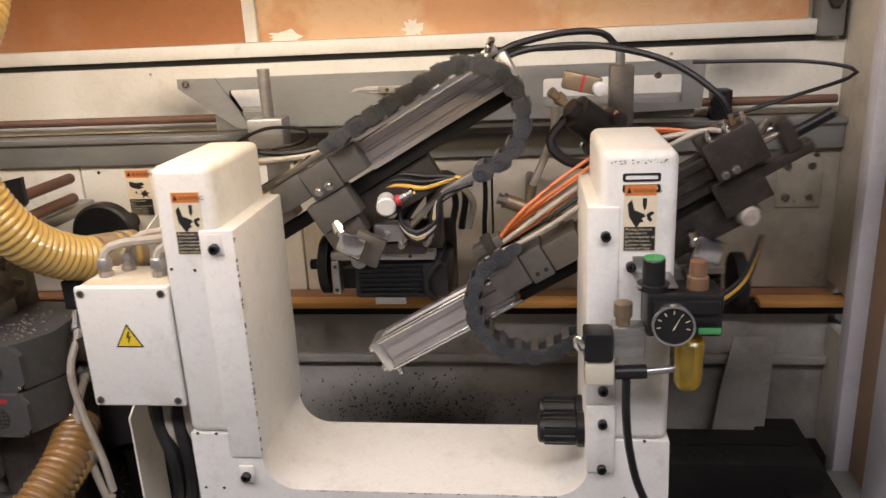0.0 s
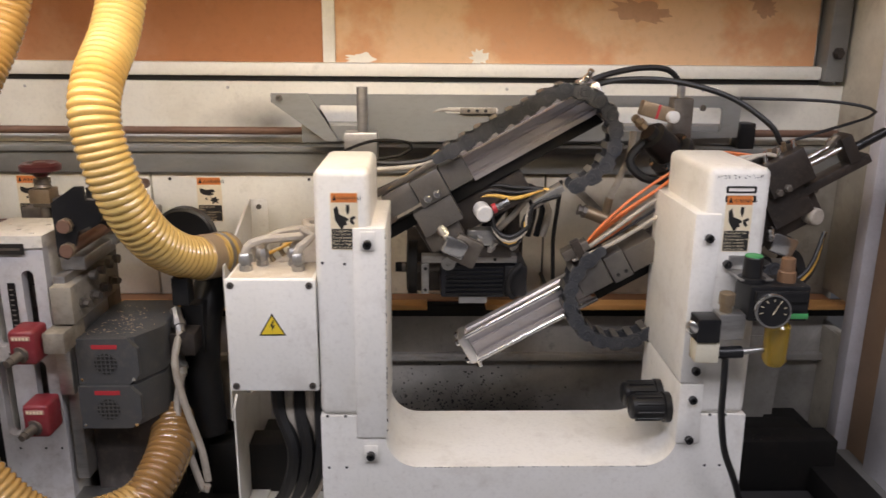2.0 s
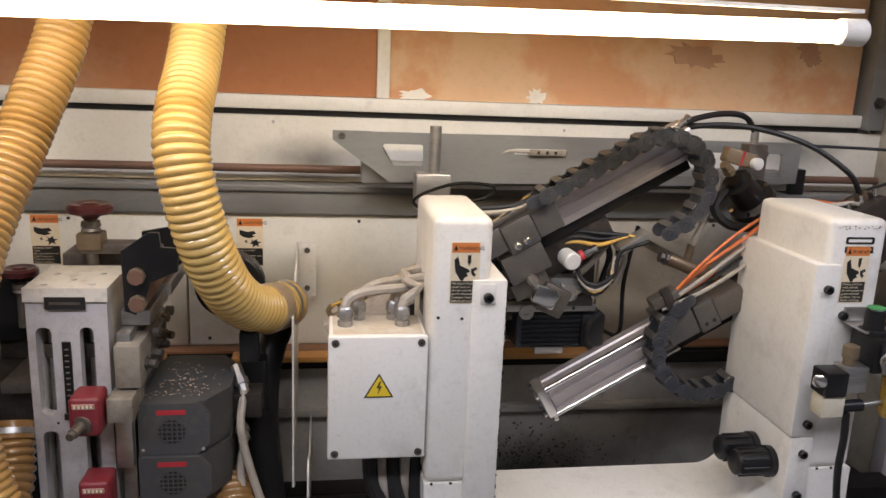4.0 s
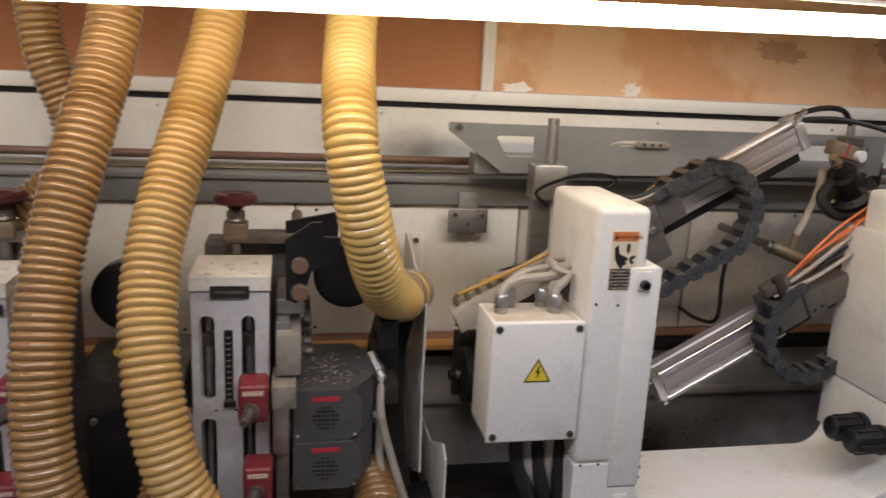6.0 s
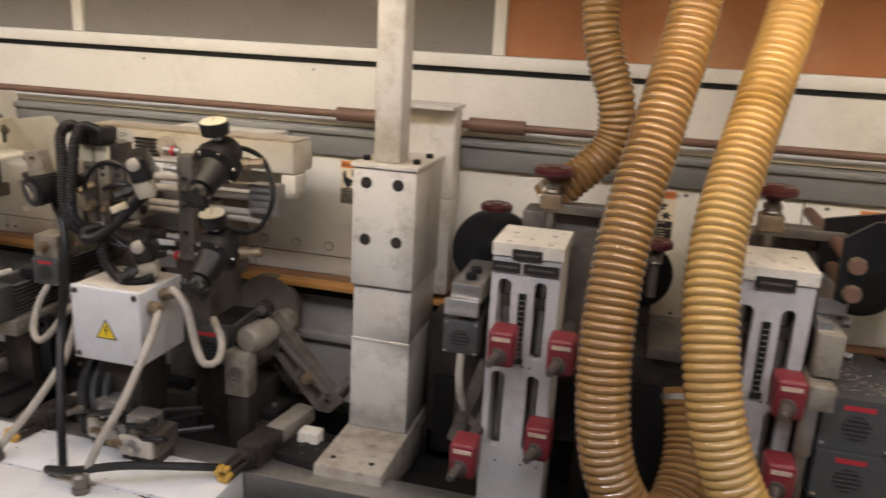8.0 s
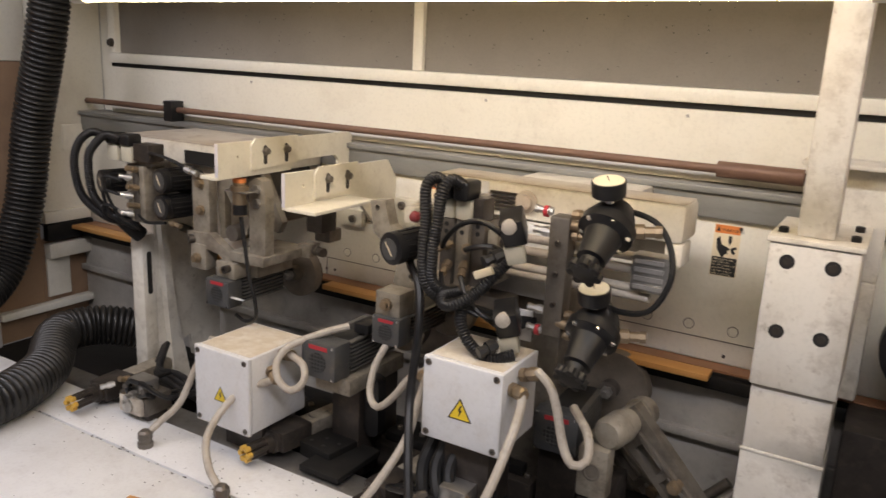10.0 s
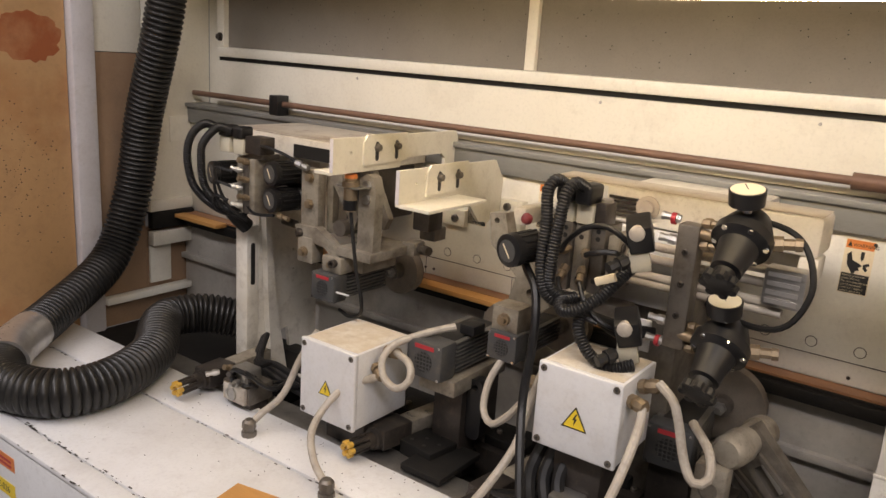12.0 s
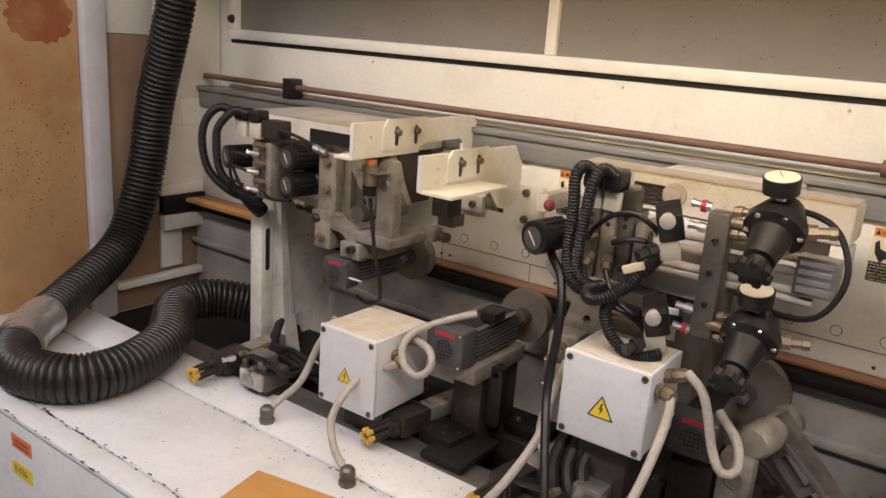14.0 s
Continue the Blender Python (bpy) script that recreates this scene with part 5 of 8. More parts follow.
def counter(t, x, y, z, w=0.05, h=0.07, d=0.06):
    """A red digital position counter on a shaft."""
    c = part("counter", box(B(), x - w / 2, x + w / 2, y, y + d, z - h / 2, z + h / 2, 0.008, 3), RED, t, "dusty red position counter")
    part("window", box(B(), x - w * 0.36, x + w * 0.36, y - 0.001, y + 0.004, z + h * 0.22, z + h * 0.36, 0.001, 1), mat("counter_window", (0.40, 0.22, 0.18), 0.3), c)
    for i in range(5):
        part("digit", box(B(), x - w * 0.30 + i * w * 0.13, x - w * 0.23 + i * w * 0.13, y - 0.0016, y - 0.0009, z + h * 0.25, z + h * 0.33), CREAM, c)
    part("shaft", lathe(B(), (x - 0.004, y + 0.005, z - h * 0.18), (-0.25, -1, -0.12), [(0, 0.017), (0.006, 0.017), (0.007, 0.010), (0.03, 0.009), (0.031, 0.007), (0.04, 0.007)], 14), TOOL, c)
    return c


def scraper(x0, x1, y0, zt, counters, label, plates):
    t = thing("scraping_unit", ((x0 + x1) / 2, y0 + 0.06, 0.472), label, "machine unit", "scraping units")
    w = x1 - x0
    zb = 0.50
    sl = []
    for xa, xb in ((0.10, 0.30), (0.64, 0.82)):
        for za, zc in ((zt - 0.205, zt - 0.045), (zt - 0.40, zt - 0.235)):
            sl.append(rounded(x0 + xa * w, x0 + xb * w, za, zc, 0.10 * w - 0.001, 6))
    f = part("front_plate", plate(B(), [(x0, zb), (x1, zb), (x1, zt), (x0, zt)], sl, 0, 0.022, pose(0, y0, 0)), UNITW, t)
    part("side_plate", box(B(), x0 + 0.0, x0 + 0.014, y0 + 0.0225, y0 + 0.14, zb, zt, 0.002), CAST, t)
    part("side_plate", box(B(), x1 - 0.014, x1, y0 + 0.0225, y0 + 0.14, zb, zt, 0.002), CAST, t)
    part("inner_slide", box(B(), x0 + 0.018, x1 - 0.018, y0 + 0.06, y0 + 0.12, zb, zt - 0.03, 0.003), TOOL, t)
    for xa in (0.20, 0.73):
        part("guide_rod", cyl(B(), (x0 + xa * w, y0 + 0.042, zb), (x0 + xa * w, y0 + 0.042, zt), 0.008), STEEL, t)
        part("nut", cyl(B(), (x0 + xa * w, y0 + 0.042, zt - 0.11), (x0 + xa * w, y0 + 0.042, zt - 0.085), 0.015, seg=6), TOOL, t)
    top = part("top_plate", plate(B(), [(x0 - 0.002, y0 - 0.004), (x1 + 0.003, y0 - 0.004), (x1 + 0.003, y0 + 0.15), (x0 - 0.002, y0 + 0.15)],
               [circle(x0 + 0.2 * w, y0 + 0.018, 0.007), circle(x0 + 0.8 * w, y0 + 0.018, 0.007), circle(x0 + 0.5 * w, y0 + 0.05, 0.006), circle(x0 + 0.2 * w, y0 + 0.09, 0.007), circle(x0 + 0.8 * w, y0 + 0.09, 0.007)], -0.012, 0.012, Matrix.Translation((0, 0, zt + 0.013)) @ Matrix(((1, 0, 0, 0), (0, 0, 1, 0), (0, 1, 0, 0), (0, 0, 0, 1)))), CAST, t, "chipped cream top plate with bolt holes")
    part("hole_bottom", box(B(), x0 + 0.01, x1 - 0.01, y0 + 0.005, y0 + 0.12, zt + 0.0005, zt + 0.004), DARK, top)
    part("scale", box(B(), x0 + 0.42 * w, x0 + 0.53 * w, y0 - 0.004, y0, zt - 0.205, zt - 0.07, 0.001, 1), BLACK, f, "black graduated scale")
    for i in range(12):
        part("graduation", box(B(), x0 + 0.45 * w, x0 + 0.50 * w, y0 - 0.0046, y0 - 0.0039, zt - 0.20 + 0.0105 * i, zt - 0.1975 + 0.0105 * i), STEEL, f)
    part("pointer", box(B(), x0 + 0.40 * w, x0 + 0.56 * w, y0 - 0.008, y0 - 0.004, zt - 0.212, zt - 0.200, 0.001, 1), BLACK, f)
    for a, b, za, zc in plates:
        p = part("name_plate", box(B(), x0 + a * w, x0 + b * w, y0 - 0.0055, y0 - 0.0042, zt + za, zt + zc, 0.0005, 1), INK, t, "black engraved plate")
        part("lettering_bar", box(B(), x0 + (a + 0.12 * (b - a)) * w, x0 + (b - 0.12 * (b - a)) * w, y0 - 0.0062, y0 - 0.0054, zt + za + 0.40 * (zc - za), zt + za + 0.60 * (zc - za)), TOOL, p)
    holes([(x0 + q * w, y0, zt - 0.22) for q in (0.3, 0.56, 0.66)] + [(x0 + q * w, y0, zt - 0.43) for q in (0.25, 0.65, 0.9)], 0.0025, f)
    for cx, cy, cz in counters:
        counter(t, cx, cy, cz)
        part("counter_rod", cyl(B(), (cx, cy + 0.06, cz), (cx, y0 + 0.10, cz), 0.012), TOOL, t)
    return t


ua = scraper(-1.705, -1.575, 1.295, 1.083, [(-1.665, 1.215, 0.925), (-1.555, 1.215, 0.925), (-1.585, 1.235, 0.735), (-1.712, 1.16, 0.715)],
             "white slotted scraping unit with four dusty red counters", [(0.28, 0.72, -0.004, 0.016), (0.0, 0.42, -0.03, -0.010), (0.46, 0.98, -0.03, -0.010)])
ub = scraper(-1.277, -1.147, 1.262, 1.102, [(-1.172, 1.185, 0.925), (-1.165, 1.185, 0.772)],
             "white slotted scraping unit with red counters beside grey motors", [(0.25, 0.75, -0.012, 0.010)])
for t, x, y, z in ((ua, -1.624, 1.467, 1.234), (ub, -1.211, 1.427, 1.243)):
    handwheel(t, x, y, z, 0.041)
    part("spindle_block", box(B(), x - 0.022, x + 0.022, y - 0.022, y + 0.022, z - 0.085, z - 0.055, 0.003), BRASS, t)
    part("clamp_arm", box(B(), x - 0.02, x + 0.13, y - 0.012, y + 0.03, z - 0.095, z - 0.075, 0.003), TOOL, t)
    part("arm_post", box(B(), x - 0.06, x + 0.10, y + 0.015, y + 0.10, 0.80, z - 0.10, 0.005), TOOL, t)
wh = thing("cutter_disc", (-1.776, 1.60, 0.90), "black cutter disc cover with a maroon handwheel behind the column", "machine wheel")
part("disc", lathe(B(), (-1.765, 1.62, 1.0), (0.15, -1, 0), [(-0.03, 0.095), (0.0, 0.098), (0.004, 0.09), (0.006, 0.03)], 30), BLACK, wh)
handwheel(wh, -1.771, 1.65, 1.108, 0.038)
part("mount", box(B(), -1.80, -1.74, 1.60, 1.74, 0.85, 0.93, 0.004), TOOL, wh)

wh2 = thing("cutter_disc", (-1.44, 1.62, 0.88), "black cutter disc cover with a maroon handwheel between the hoses", "machine wheel")
part("disc", lathe(B(), (-1.44, 1.62, 0.985), (0.1, -1, 0), [(-0.03, 0.078), (0.0, 0.08), (0.004, 0.074), (0.006, 0.02)], 30), BLACK, wh2)
handwheel(wh2, -1.405, 1.60, 1.075, 0.036)
part("mount", box(B(), -1.47, -1.40, 1.63, 1.7195, 0.86, 0.93, 0.004), BLOCK, wh2)
part("yellow_mark", lathe(B(), (-1.445, 1.50, 0.905), (0.2, -1, 0.2), [(0, 0.010), (0.004, 0.010), (0.005, 0.006)], 16), YELLOW, wh2)
# dark boxes added so the gap beside the column reads as deep shade
side_filler = thing("dark_filler", (-1.80, 1.6, 0.472), "added dark boxes standing in for shade between column and scraping unit", "machine block", "cutter gearboxes")
part("body", box(B(), -1.895, -1.725, 1.56, 1.7195, 0.472, 0.842, 0.006), BLOCK, side_filler)
part("cover", box(B(), -1.875, -1.745, 1.545, 1.5595, 0.50, 0.70, 0.005), DARK, side_filler)
part("tray", box(B(), -1.90, -1.72, 1.20, 1.44, 0.472, 0.50, 0.004), DARK, side_filler)
part("lever", box(B(), -0.014, 0.014, -0.01, 0.01, -0.10, 0.10, 0.004, m=pose(-1.745, 1.36, 0.74, 0, 18, 0)), TOOL, side_filler)
# added block: the darkness behind the scraping units made as a dark solid
hose_filler = thing("dark_filler", (-1.42, 1.55, 0.472), "added dark block for the darkness behind the dust hoses", "machine block")
part("body", box(B(), -1.53, -1.31, 1.46, 1.70, 0.472, 0.86, 0.008), BLOCK, hose_filler)
part("cover", box(B(), -1.50, -1.34, 1.44, 1.4595, 0.52, 0.80, 0.006), DARK, hose_filler)
bolts([(-1.485, 1.44, 0.785), (-1.355, 1.44, 0.785), (-1.485, 1.44, 0.54), (-1.355, 1.44, 0.54)], 0.008, hose_filler, TOOL)
part("clamp", box(B(), -1.40, -1.31, 1.44, 1.66, 0.861, 0.885, 0.004), TOOL, hose_filler)
side = thing("side_motor", (-1.77, 1.40, 0.76), "dark motor under a bright clamp block beside the scraping unit", "motor")
part("clamp_block", box(B(), -1.80, -1.735, 1.36, 1.55, 0.955, 0.995, 0.004), STEEL, side)
part("front_plate", box(B(), -1.808, -1.738, 1.345, 1.3595, 0.93, 0.965, 0.003), ALU, side)
for y in (1.40, 1.45):
    part("clamp_screw", lathe(B(), (-1.768, y, 0.994), (0, 0, 1), [(0, 0.012), (0.012, 0.012), (0.013, 0.007), (0.008, 0.006)], 12), BLACK, side)
finned_motor(side, pose(-1.772, 1.35, 0.845), 0.075, 0.075, 0.20, MOTOR, MOTOR, 6, False)
part("motor_cable", tube(B(), [(-1.77, 1.36, 0.85), (-1.768, 1.345, 0.80), (-1.76, 1.35, 0.74), (-1.74, 1.38, 0.68)], 0.008), CABLEG, side)
part("bracket", box(B(), -1.80, -1.70, 1.45, 1.62, 0.472, 0.846, 0.006), BLOCK, side)

# pair of grey motors beside the second scraping unit
CHIPS = mat("wood_chips", (0.66, 0.52, 0.36), 0.8, second=(0.55, 0.40, 0.26), scale=200)
pair = thing("twin_motor", (-1.042, 1.35, 0.472), "two stacked grey cutter motors with wood chips on top", "motor")
for i, (fx, fy, fz, h) in enumerate(((-1.042, 1.253, 0.868, 0.098), (-1.042, 1.245, 0.772, 0.092))):
    m = pose(fx, fy, fz)
    hd = part("motor_head", plate(B(), [(-0.062, -h / 2), (0.038, -h / 2), (0.06, -h / 2 + 0.02), (0.06, h / 2 - 0.022), (0.04, h / 2), (-0.062, h / 2)], [], 0, 0.012, m), MOTOR, pair)
    bm = B()
    pts = [(-0.063, 0.0125), (0.050, 0.0125), (0.088, 0.075), (0.088, 0.19), (0.06, 0.24), (-0.05, 0.24), (-0.063, 0.20)]
    plate(bm, pts, [], -h / 2 + 0.002, h / 2 - 0.001, m @ Matrix(((1, 0, 0, 0), (0, 0, 1, 0), (0, 1, 0, 0), (0, 0, 0, 1))))
    part("motor_body", bm, MOTOR, pair)
    part("grille", lathe(B(), m @ Vector((-0.005, 0, -0.004)), (0, -1, 0), [(0, 0.023), (0.0008, 0.023)], 20), INK, hd)
    for k in range(-2, 3):
        q = math.sqrt(0.023 ** 2 - (0.0085 * k) ** 2)
        part("grille_bar", box(B(), -0.005 + 0.0085 * k - 0.001, -0.005 + 0.0085 * k + 0.001, -0.002, -0.0008, -0.004 - q, -0.004 + q, m=m), MOTOR, hd)
        part("grille_bar", box(B(), -0.005 - q, -0.005 + q, -0.0022, -0.001, -0.004 + 0.0085 * k - 0.001, -0.004 + 0.0085 * k + 0.001, m=m), MOTOR, hd)
    part("red_mark", box(B(), -0.03, 0.02, -0.0008, 0, 0.028, 0.037, m=m), REDINK, hd)
    for x in (-0.055, 0.048):
        part("screw", lathe(B(), m @ Vector((x, 0, -0.038)), (0, -1, 0), [(0, 0.0035), (0.001, 0.0035)], 8), CHROME, hd)
    cg = part("cable_gland", lathe(B(), (fx + 0.10, fy + 0.14, fz + 0.035), (0.5, -1, -0.9), [(-0.03, 0.012), (0, 0.012), (0.001, 0.015), (0.014, 0.015), (0.015, 0.011), (0.03, 0.010)], 8), STEEL, pair)
    part("motor_cable", tube(B(), [(fx + 0.108, fy + 0.12, fz + 0.02), (fx + 0.105, fy + 0.08, fz - 0.04), (fx + 0.125, fy + 0.06, fz - 0.12), (fx + 0.155, fy + 0.05, fz - 0.22), (fx + 0.165, fy + 0.05, fz - 0.30 + 0.09 * i)], 0.008), CABLEG, pair)
chips = B()
rnd = random.Random(4)
for k in range(150):
    x, y = -1.05 + rnd.gauss(0, 0.03), 1.36 + rnd.gauss(0, 0.045)
    if -1.10 < x < -0.97 and 1.28 < y < 1.46:
        s = rnd.uniform(0.0006, 0.0018)
        box(chips, x - s, x + s, y - s * 0.6, y + s * 0.6, 0.9161, 0.9161 + s * 0.5)
tagged(part("chip_litter", chips, CHIPS, pair, "pale wood chips strewn on the motor"), kind="stuff")
part("pedestal", box(B(), -1.11, -0.97, 1.30, 1.45, 0.472, 0.724, 0.004), BLOCK, pair)
part("bed_plate", box(B(), -1.135, -1.111, 1.262, 1.45, 0.60, 1.045, 0.003), STEEL, pair)
part("edge_block", box(B(), -1.14, -1.112, 1.245, 1.2615, 0.80, 0.93, 0.002), STEEL, pair)
part("clamp_bar", box(B(), -1.135, -1.085, 1.30, 1.46, 1.046, 1.075, 0.004), STEEL, pair)
for y in (1.32, 1.36, 1.40, 1.44):
    part("clamp_bolt", lathe(B(), (-1.085, y, 1.03), (1, -0.1, 0), [(0, 0.010), (0.012, 0.010), (0.013, 0.008)], 8), TOOL, pair)

part("jaw", box(B(), -1.135, -1.092, 1.24, 1.47, 0.952, 1.03, 0.004), LINKM, pair)
part("jaw_lip", box(B(), -1.142, -1.100, 1.205, 1.30, 0.905, 0.948, 0.003), LINKM, pair)
for y in (1.28, 1.33, 1.38, 1.43):
    part("jaw_bolt", lathe(B(), (-1.092, y, 0.985), (1, -0.35, 0), [(0, 0.011), (0.008, 0.011), (0.009, 0.008), (0.022, 0.008)], 6), TOOL, pair)
part("cable_box", box(B(), -0.945, -0.895, 1.42, 1.50, 0.80, 0.93, 0.005), BLACK, pair)
part("cable_box", box(B(), -0.955, -0.90, 1.36, 1.42, 0.835, 0.885, 0.004), BLOCK, pair)
brk = thing("black_bracket", (-1.06, 1.27, 1.07), "black steel bracket holding two brownish steel bars", "bracket")
part("cheek", plate(B(), [(-1.118, 1.085), (-1.10, 1.078), (-1.085, 1.10), (-1.075, 1.135), (-1.03, 1.155), (-1.025, 1.195), (-1.055, 1.197), (-1.058, 1.222), (-1.075, 1.222), (-1.12, 1.19)], [], 0, 0.010, pose(0, 1.262, 0)), BLACK, brk)
part("cheek", plate(B(), [(-1.118, 1.085), (-1.085, 1.10), (-1.02, 1.155), (-1.02, 1.21), (-1.12, 1.19)], [], 0, 0.010, pose(0, 1.42, 0)), BLACK, brk)
for z in (1.10, 1.148):
    part("cross_bar", cyl(B(), (-1.095, 1.245, z), (-1.095, 1.70, z), 0.0125), ROD, brk)
    part("bar_nut", lathe(B(), (-1.095, 1.2615, z), (0, -1, 0), [(0, 0.015), (0.01, 0.015), (0.011, 0.012)], 8), BRASS, brk)
part("foot", box(B(), -1.115, -1.075, 1.44, 1.75, 1.06, 1.085, 0.003), STEEL, brk)

duct = thing("dust_duct", (-0.87, 1.45, 0.60), "black cutter cover and dust duct behind a white guard plate", "dust duct")
part("socket", cyl(B(), (-0.895, 1.42, 1.037), (-0.86, 1.51, 1.022), 0.050, seg=24), DUSTHOSE, duct)
part("cover", tube(B(), [(-0.87, 1.50, 1.02), (-0.885, 1.53, 0.97), (-0.91, 1.49, 0.90), (-0.915, 1.45, 0.78), (-0.90, 1.42, 0.62)], 0.042, 14, 0.03), BLACK, duct)
part("disc_cover", lathe(B(), (-0.985, 1.64, 1.03), (0, -1, 0), [(0, 0.075), (0.025, 0.075), (0.03, 0.068), (0.03, 0.02)], 28), BLACK, duct)
part("disc_stem", cyl(B(), (-0.985, 1.64, 1.03), (-0.985, 1.75, 1.03), 0.02), BLOCK, duct)
part("junction", box(B(), -0.94, -0.905, 1.36, 1.40, 0.95, 1.01, 0.003), BLACK, duct)
sh = thing("guard_plate", (-0.835, 1.5, 0.62), "white bent sheet-metal guard plate with a bolted flange", "guard plate")
part("plate", plate(B(), [(1.41, 1.02), (1.70, 1.11), (1.70, 0.80), (1.62, 0.70), (1.48, 0.62), (1.40, 0.66), (1.42, 0.85)], [], -0.002, 0.002, Matrix.Translation((-0.842, 0, 0)) @ Matrix(((0, 1, 0, 0), (1, 0, 0, 0), (0, 0, 1, 0), (0, 0, 0, 1)))), WHITE, sh)
part("flange", box(B(), -0.846, -0.80, 1.702, 1.706, 0.98, 1.108, 0.001), WHITE, sh)
bolts([(-0.82, 1.702, 1.09), (-0.82, 1.702, 1.0)], 0.007, sh, TOOL)
part("lower_plate", plate(B(), [(1.30, 0.478), (1.66, 0.478), (1.66, 0.70), (1.46, 0.70), (1.33, 0.76), (1.30, 0.74)], [], -0.002, 0.002, Matrix.Translation((-0.81, 0, 0)) @ Matrix(((0, 1, 0, 0), (1, 0, 0, 0), (0, 0, 1, 0), (0, 0, 0, 1)))), WHITE, sh)
part("foot_flange", box(B(), -0.8075, -0.765, 1.30, 1.66, 0.4785, 0.483, 0.001), WHITE, sh)
bolts([(-0.785, 1.34, 0.483), (-0.785, 1.60, 0.483)], 0.009, sh, TOOL, (0, 0, 1))

# glands and cables on the frame's junction box
for i, (gx, gy) in enumerate(((-0.746, 1.21), (-0.722, 1.245), (-0.648, 1.21), (-0.66, 1.245))):
    g = thing("cable_gland", (gx, gy, 1.075), "nickel cable gland with a grey conduit on the junction box", "cable gland", "cable glands")
    part("nut", lathe(B(), (gx, gy, 1.074), (0, 0, 1), [(0, 0.0125), (0.010, 0.0125), (0.011, 0.010), (0.015, 0.010), (0.016, 0.014), (0.03, 0.013), (0.034, 0.010)], 8), STEEL, g)
    ex = -0.61 + 0.0 * i
    part("conduit", tube(B(), [(gx, gy, 1.10), (gx + 0.004, gy + 0.004, 1.118), (gx + 0.03, gy + 0.012, 1.130 + 0.004 * i), (ex - 0.03, gy + 0.03, 1.133 + 0.006 * i), (ex + 0.02, gy + 0.05, 1.138 + 0.006 * i)], 0.0085), CABLEG, g)
for i in range(6):
    cable("conduit", [(-0.70 + 0.022 * i, 1.21 + 0.012 * (i % 3), 0.853), (-0.695 + 0.02 * i, 1.21, 0.78), (-0.67 + 0.014 * i, 1.20 + 0.02 * (i % 2), 0.70), (-0.69 + 0.012 * i, 1.22, 0.60), (-0.76 + 0.01 * i, 1.26, 0.478)], 0.010 if i % 2 else 0.014, CABLEG if i in (1, 3, 5) else RUBBER, "cable hanging from the junction box to the base")
hose("dust_hose", [(-0.96, 1.36, 0.70), (-0.945, 1.27, 0.66), (-0.97, 1.17, 0.60), (-1.02, 1.08, 0.53)], 0.045, BROWNHOSE, "brown ribbed dust hose low under the motors")
for x, z, k in ((-1.432, 1.158, "cut"), (-0.984, 1.155, "cut")):
    warning_label(pose(x, 1.7495, z), k, 0.062, 0.115, "orange and cream cutter warning label on the back panel")


# ---- white support column and the long adjusting rod ----
rod = thing("adjusting_rod", (-2.0, 1.752, 1.27), "long rust-brown adjusting rod with thick couplings along the beam", "rod")
part("bar", cyl(B(), (XL + 0.02, 1.752, 1.272), (XR - 0.02, 1.752, 1.272), 0.0095), ROD, rod)
for a, b in ((-2.215, -2.045), (-1.872, -1.735)):
    part("coupling", cyl(B(), (a, 1.752, 1.272), (b, 1.752, 1.272), 0.0175), ROD, rod)
for x in (-3.90, 0.40):
    part("rod_bracket", box(B(), x - 0.02, x + 0.02, 1.725, 1.775, 1.236, 1.30, 0.003), BLACK, rod)

col = thing("support_column", (-1.98, 1.50, BED - 0.09), "chipped white steel support column with a square tube on top", "column")
part("lower_section", box(B(), -2.052, -1.912, 1.458, 1.66, 0.58, 0.80, 0.003), COLW, col)
part("middle_section", box(B(), -2.050, -1.914, 1.462, 1.66, 0.801, 0.93, 0.003), COLW, col)
us = part("upper_section", box(B(), -2.054, -1.91, 1.452, 1.66, 0.931, 1.195, 0.004), COLW, col)
part("weld_seam", box(B(), -2.053, -1.911, 1.4565, 1.4615, 0.797, 0.804, 0.002), CAST, col)
for x in (-2.022, -1.95):
    for z in (1.163, 1.037):
        part("bolt_hole", lathe(B(), (x, 1.4525, z), (0, -1, 0), [(-0.004, 0.013), (0.0006, 0.013)], 18), INK, us)
        part("bolt", lathe(B(), (x, 1.4515, z), (0, -1, 0), [(-0.002, 0.008), (0.0004, 0.008)], 6), BLOCK, us)
part("top_plate", box(B(), -2.058, -1.906, 1.448, 1.67, 1.1955, 1.205, 0.002), CAST, col)
part("square_tube", box(B(), -2.016, -1.956, 1.476, 1.542, 1.2055, 2.16, 0.004), COLW, col)
bolts([(-2.04, 1.50, 1.205), (-1.925, 1.50, 1.205), (-1.925, 1.60, 1.205)], 0.009, col, BLACK, (0, 0, 1), 0.010)
part("foot_plate", box(B(), -2.06, -1.905, 1.27, 1.70, 0.472, 0.579, 0.006), FOOTW, col, "scratched dusty foot plate")
bolts([(-2.03, 1.31, 0.579), (-1.94, 1.31, 0.579)], 0.006, col, BLOCK, (0, 0, 1), 0.002)
clampb = part("clamp_head", box(B(), -2.035, -1.885, 1.665, 1.73, 1.10, 1.312, 0.005), CAST, col)
part("clamp_arm", box(B(), -1.975, -1.885, 1.661, 1.728, 0.86, 1.099, 0.005), CAST, col)
part("clamp_cap", box(B(), -2.04, -1.88, 1.62, 1.735, 1.3125, 1.322, 0.002), CAST, clampb)
warning_label(pose(-2.204, 1.7495, 1.156), "crush", 0.055, 0.114)
warning_label(pose(-2.922, 1.7495, 1.16), "crush", 0.055, 0.114)
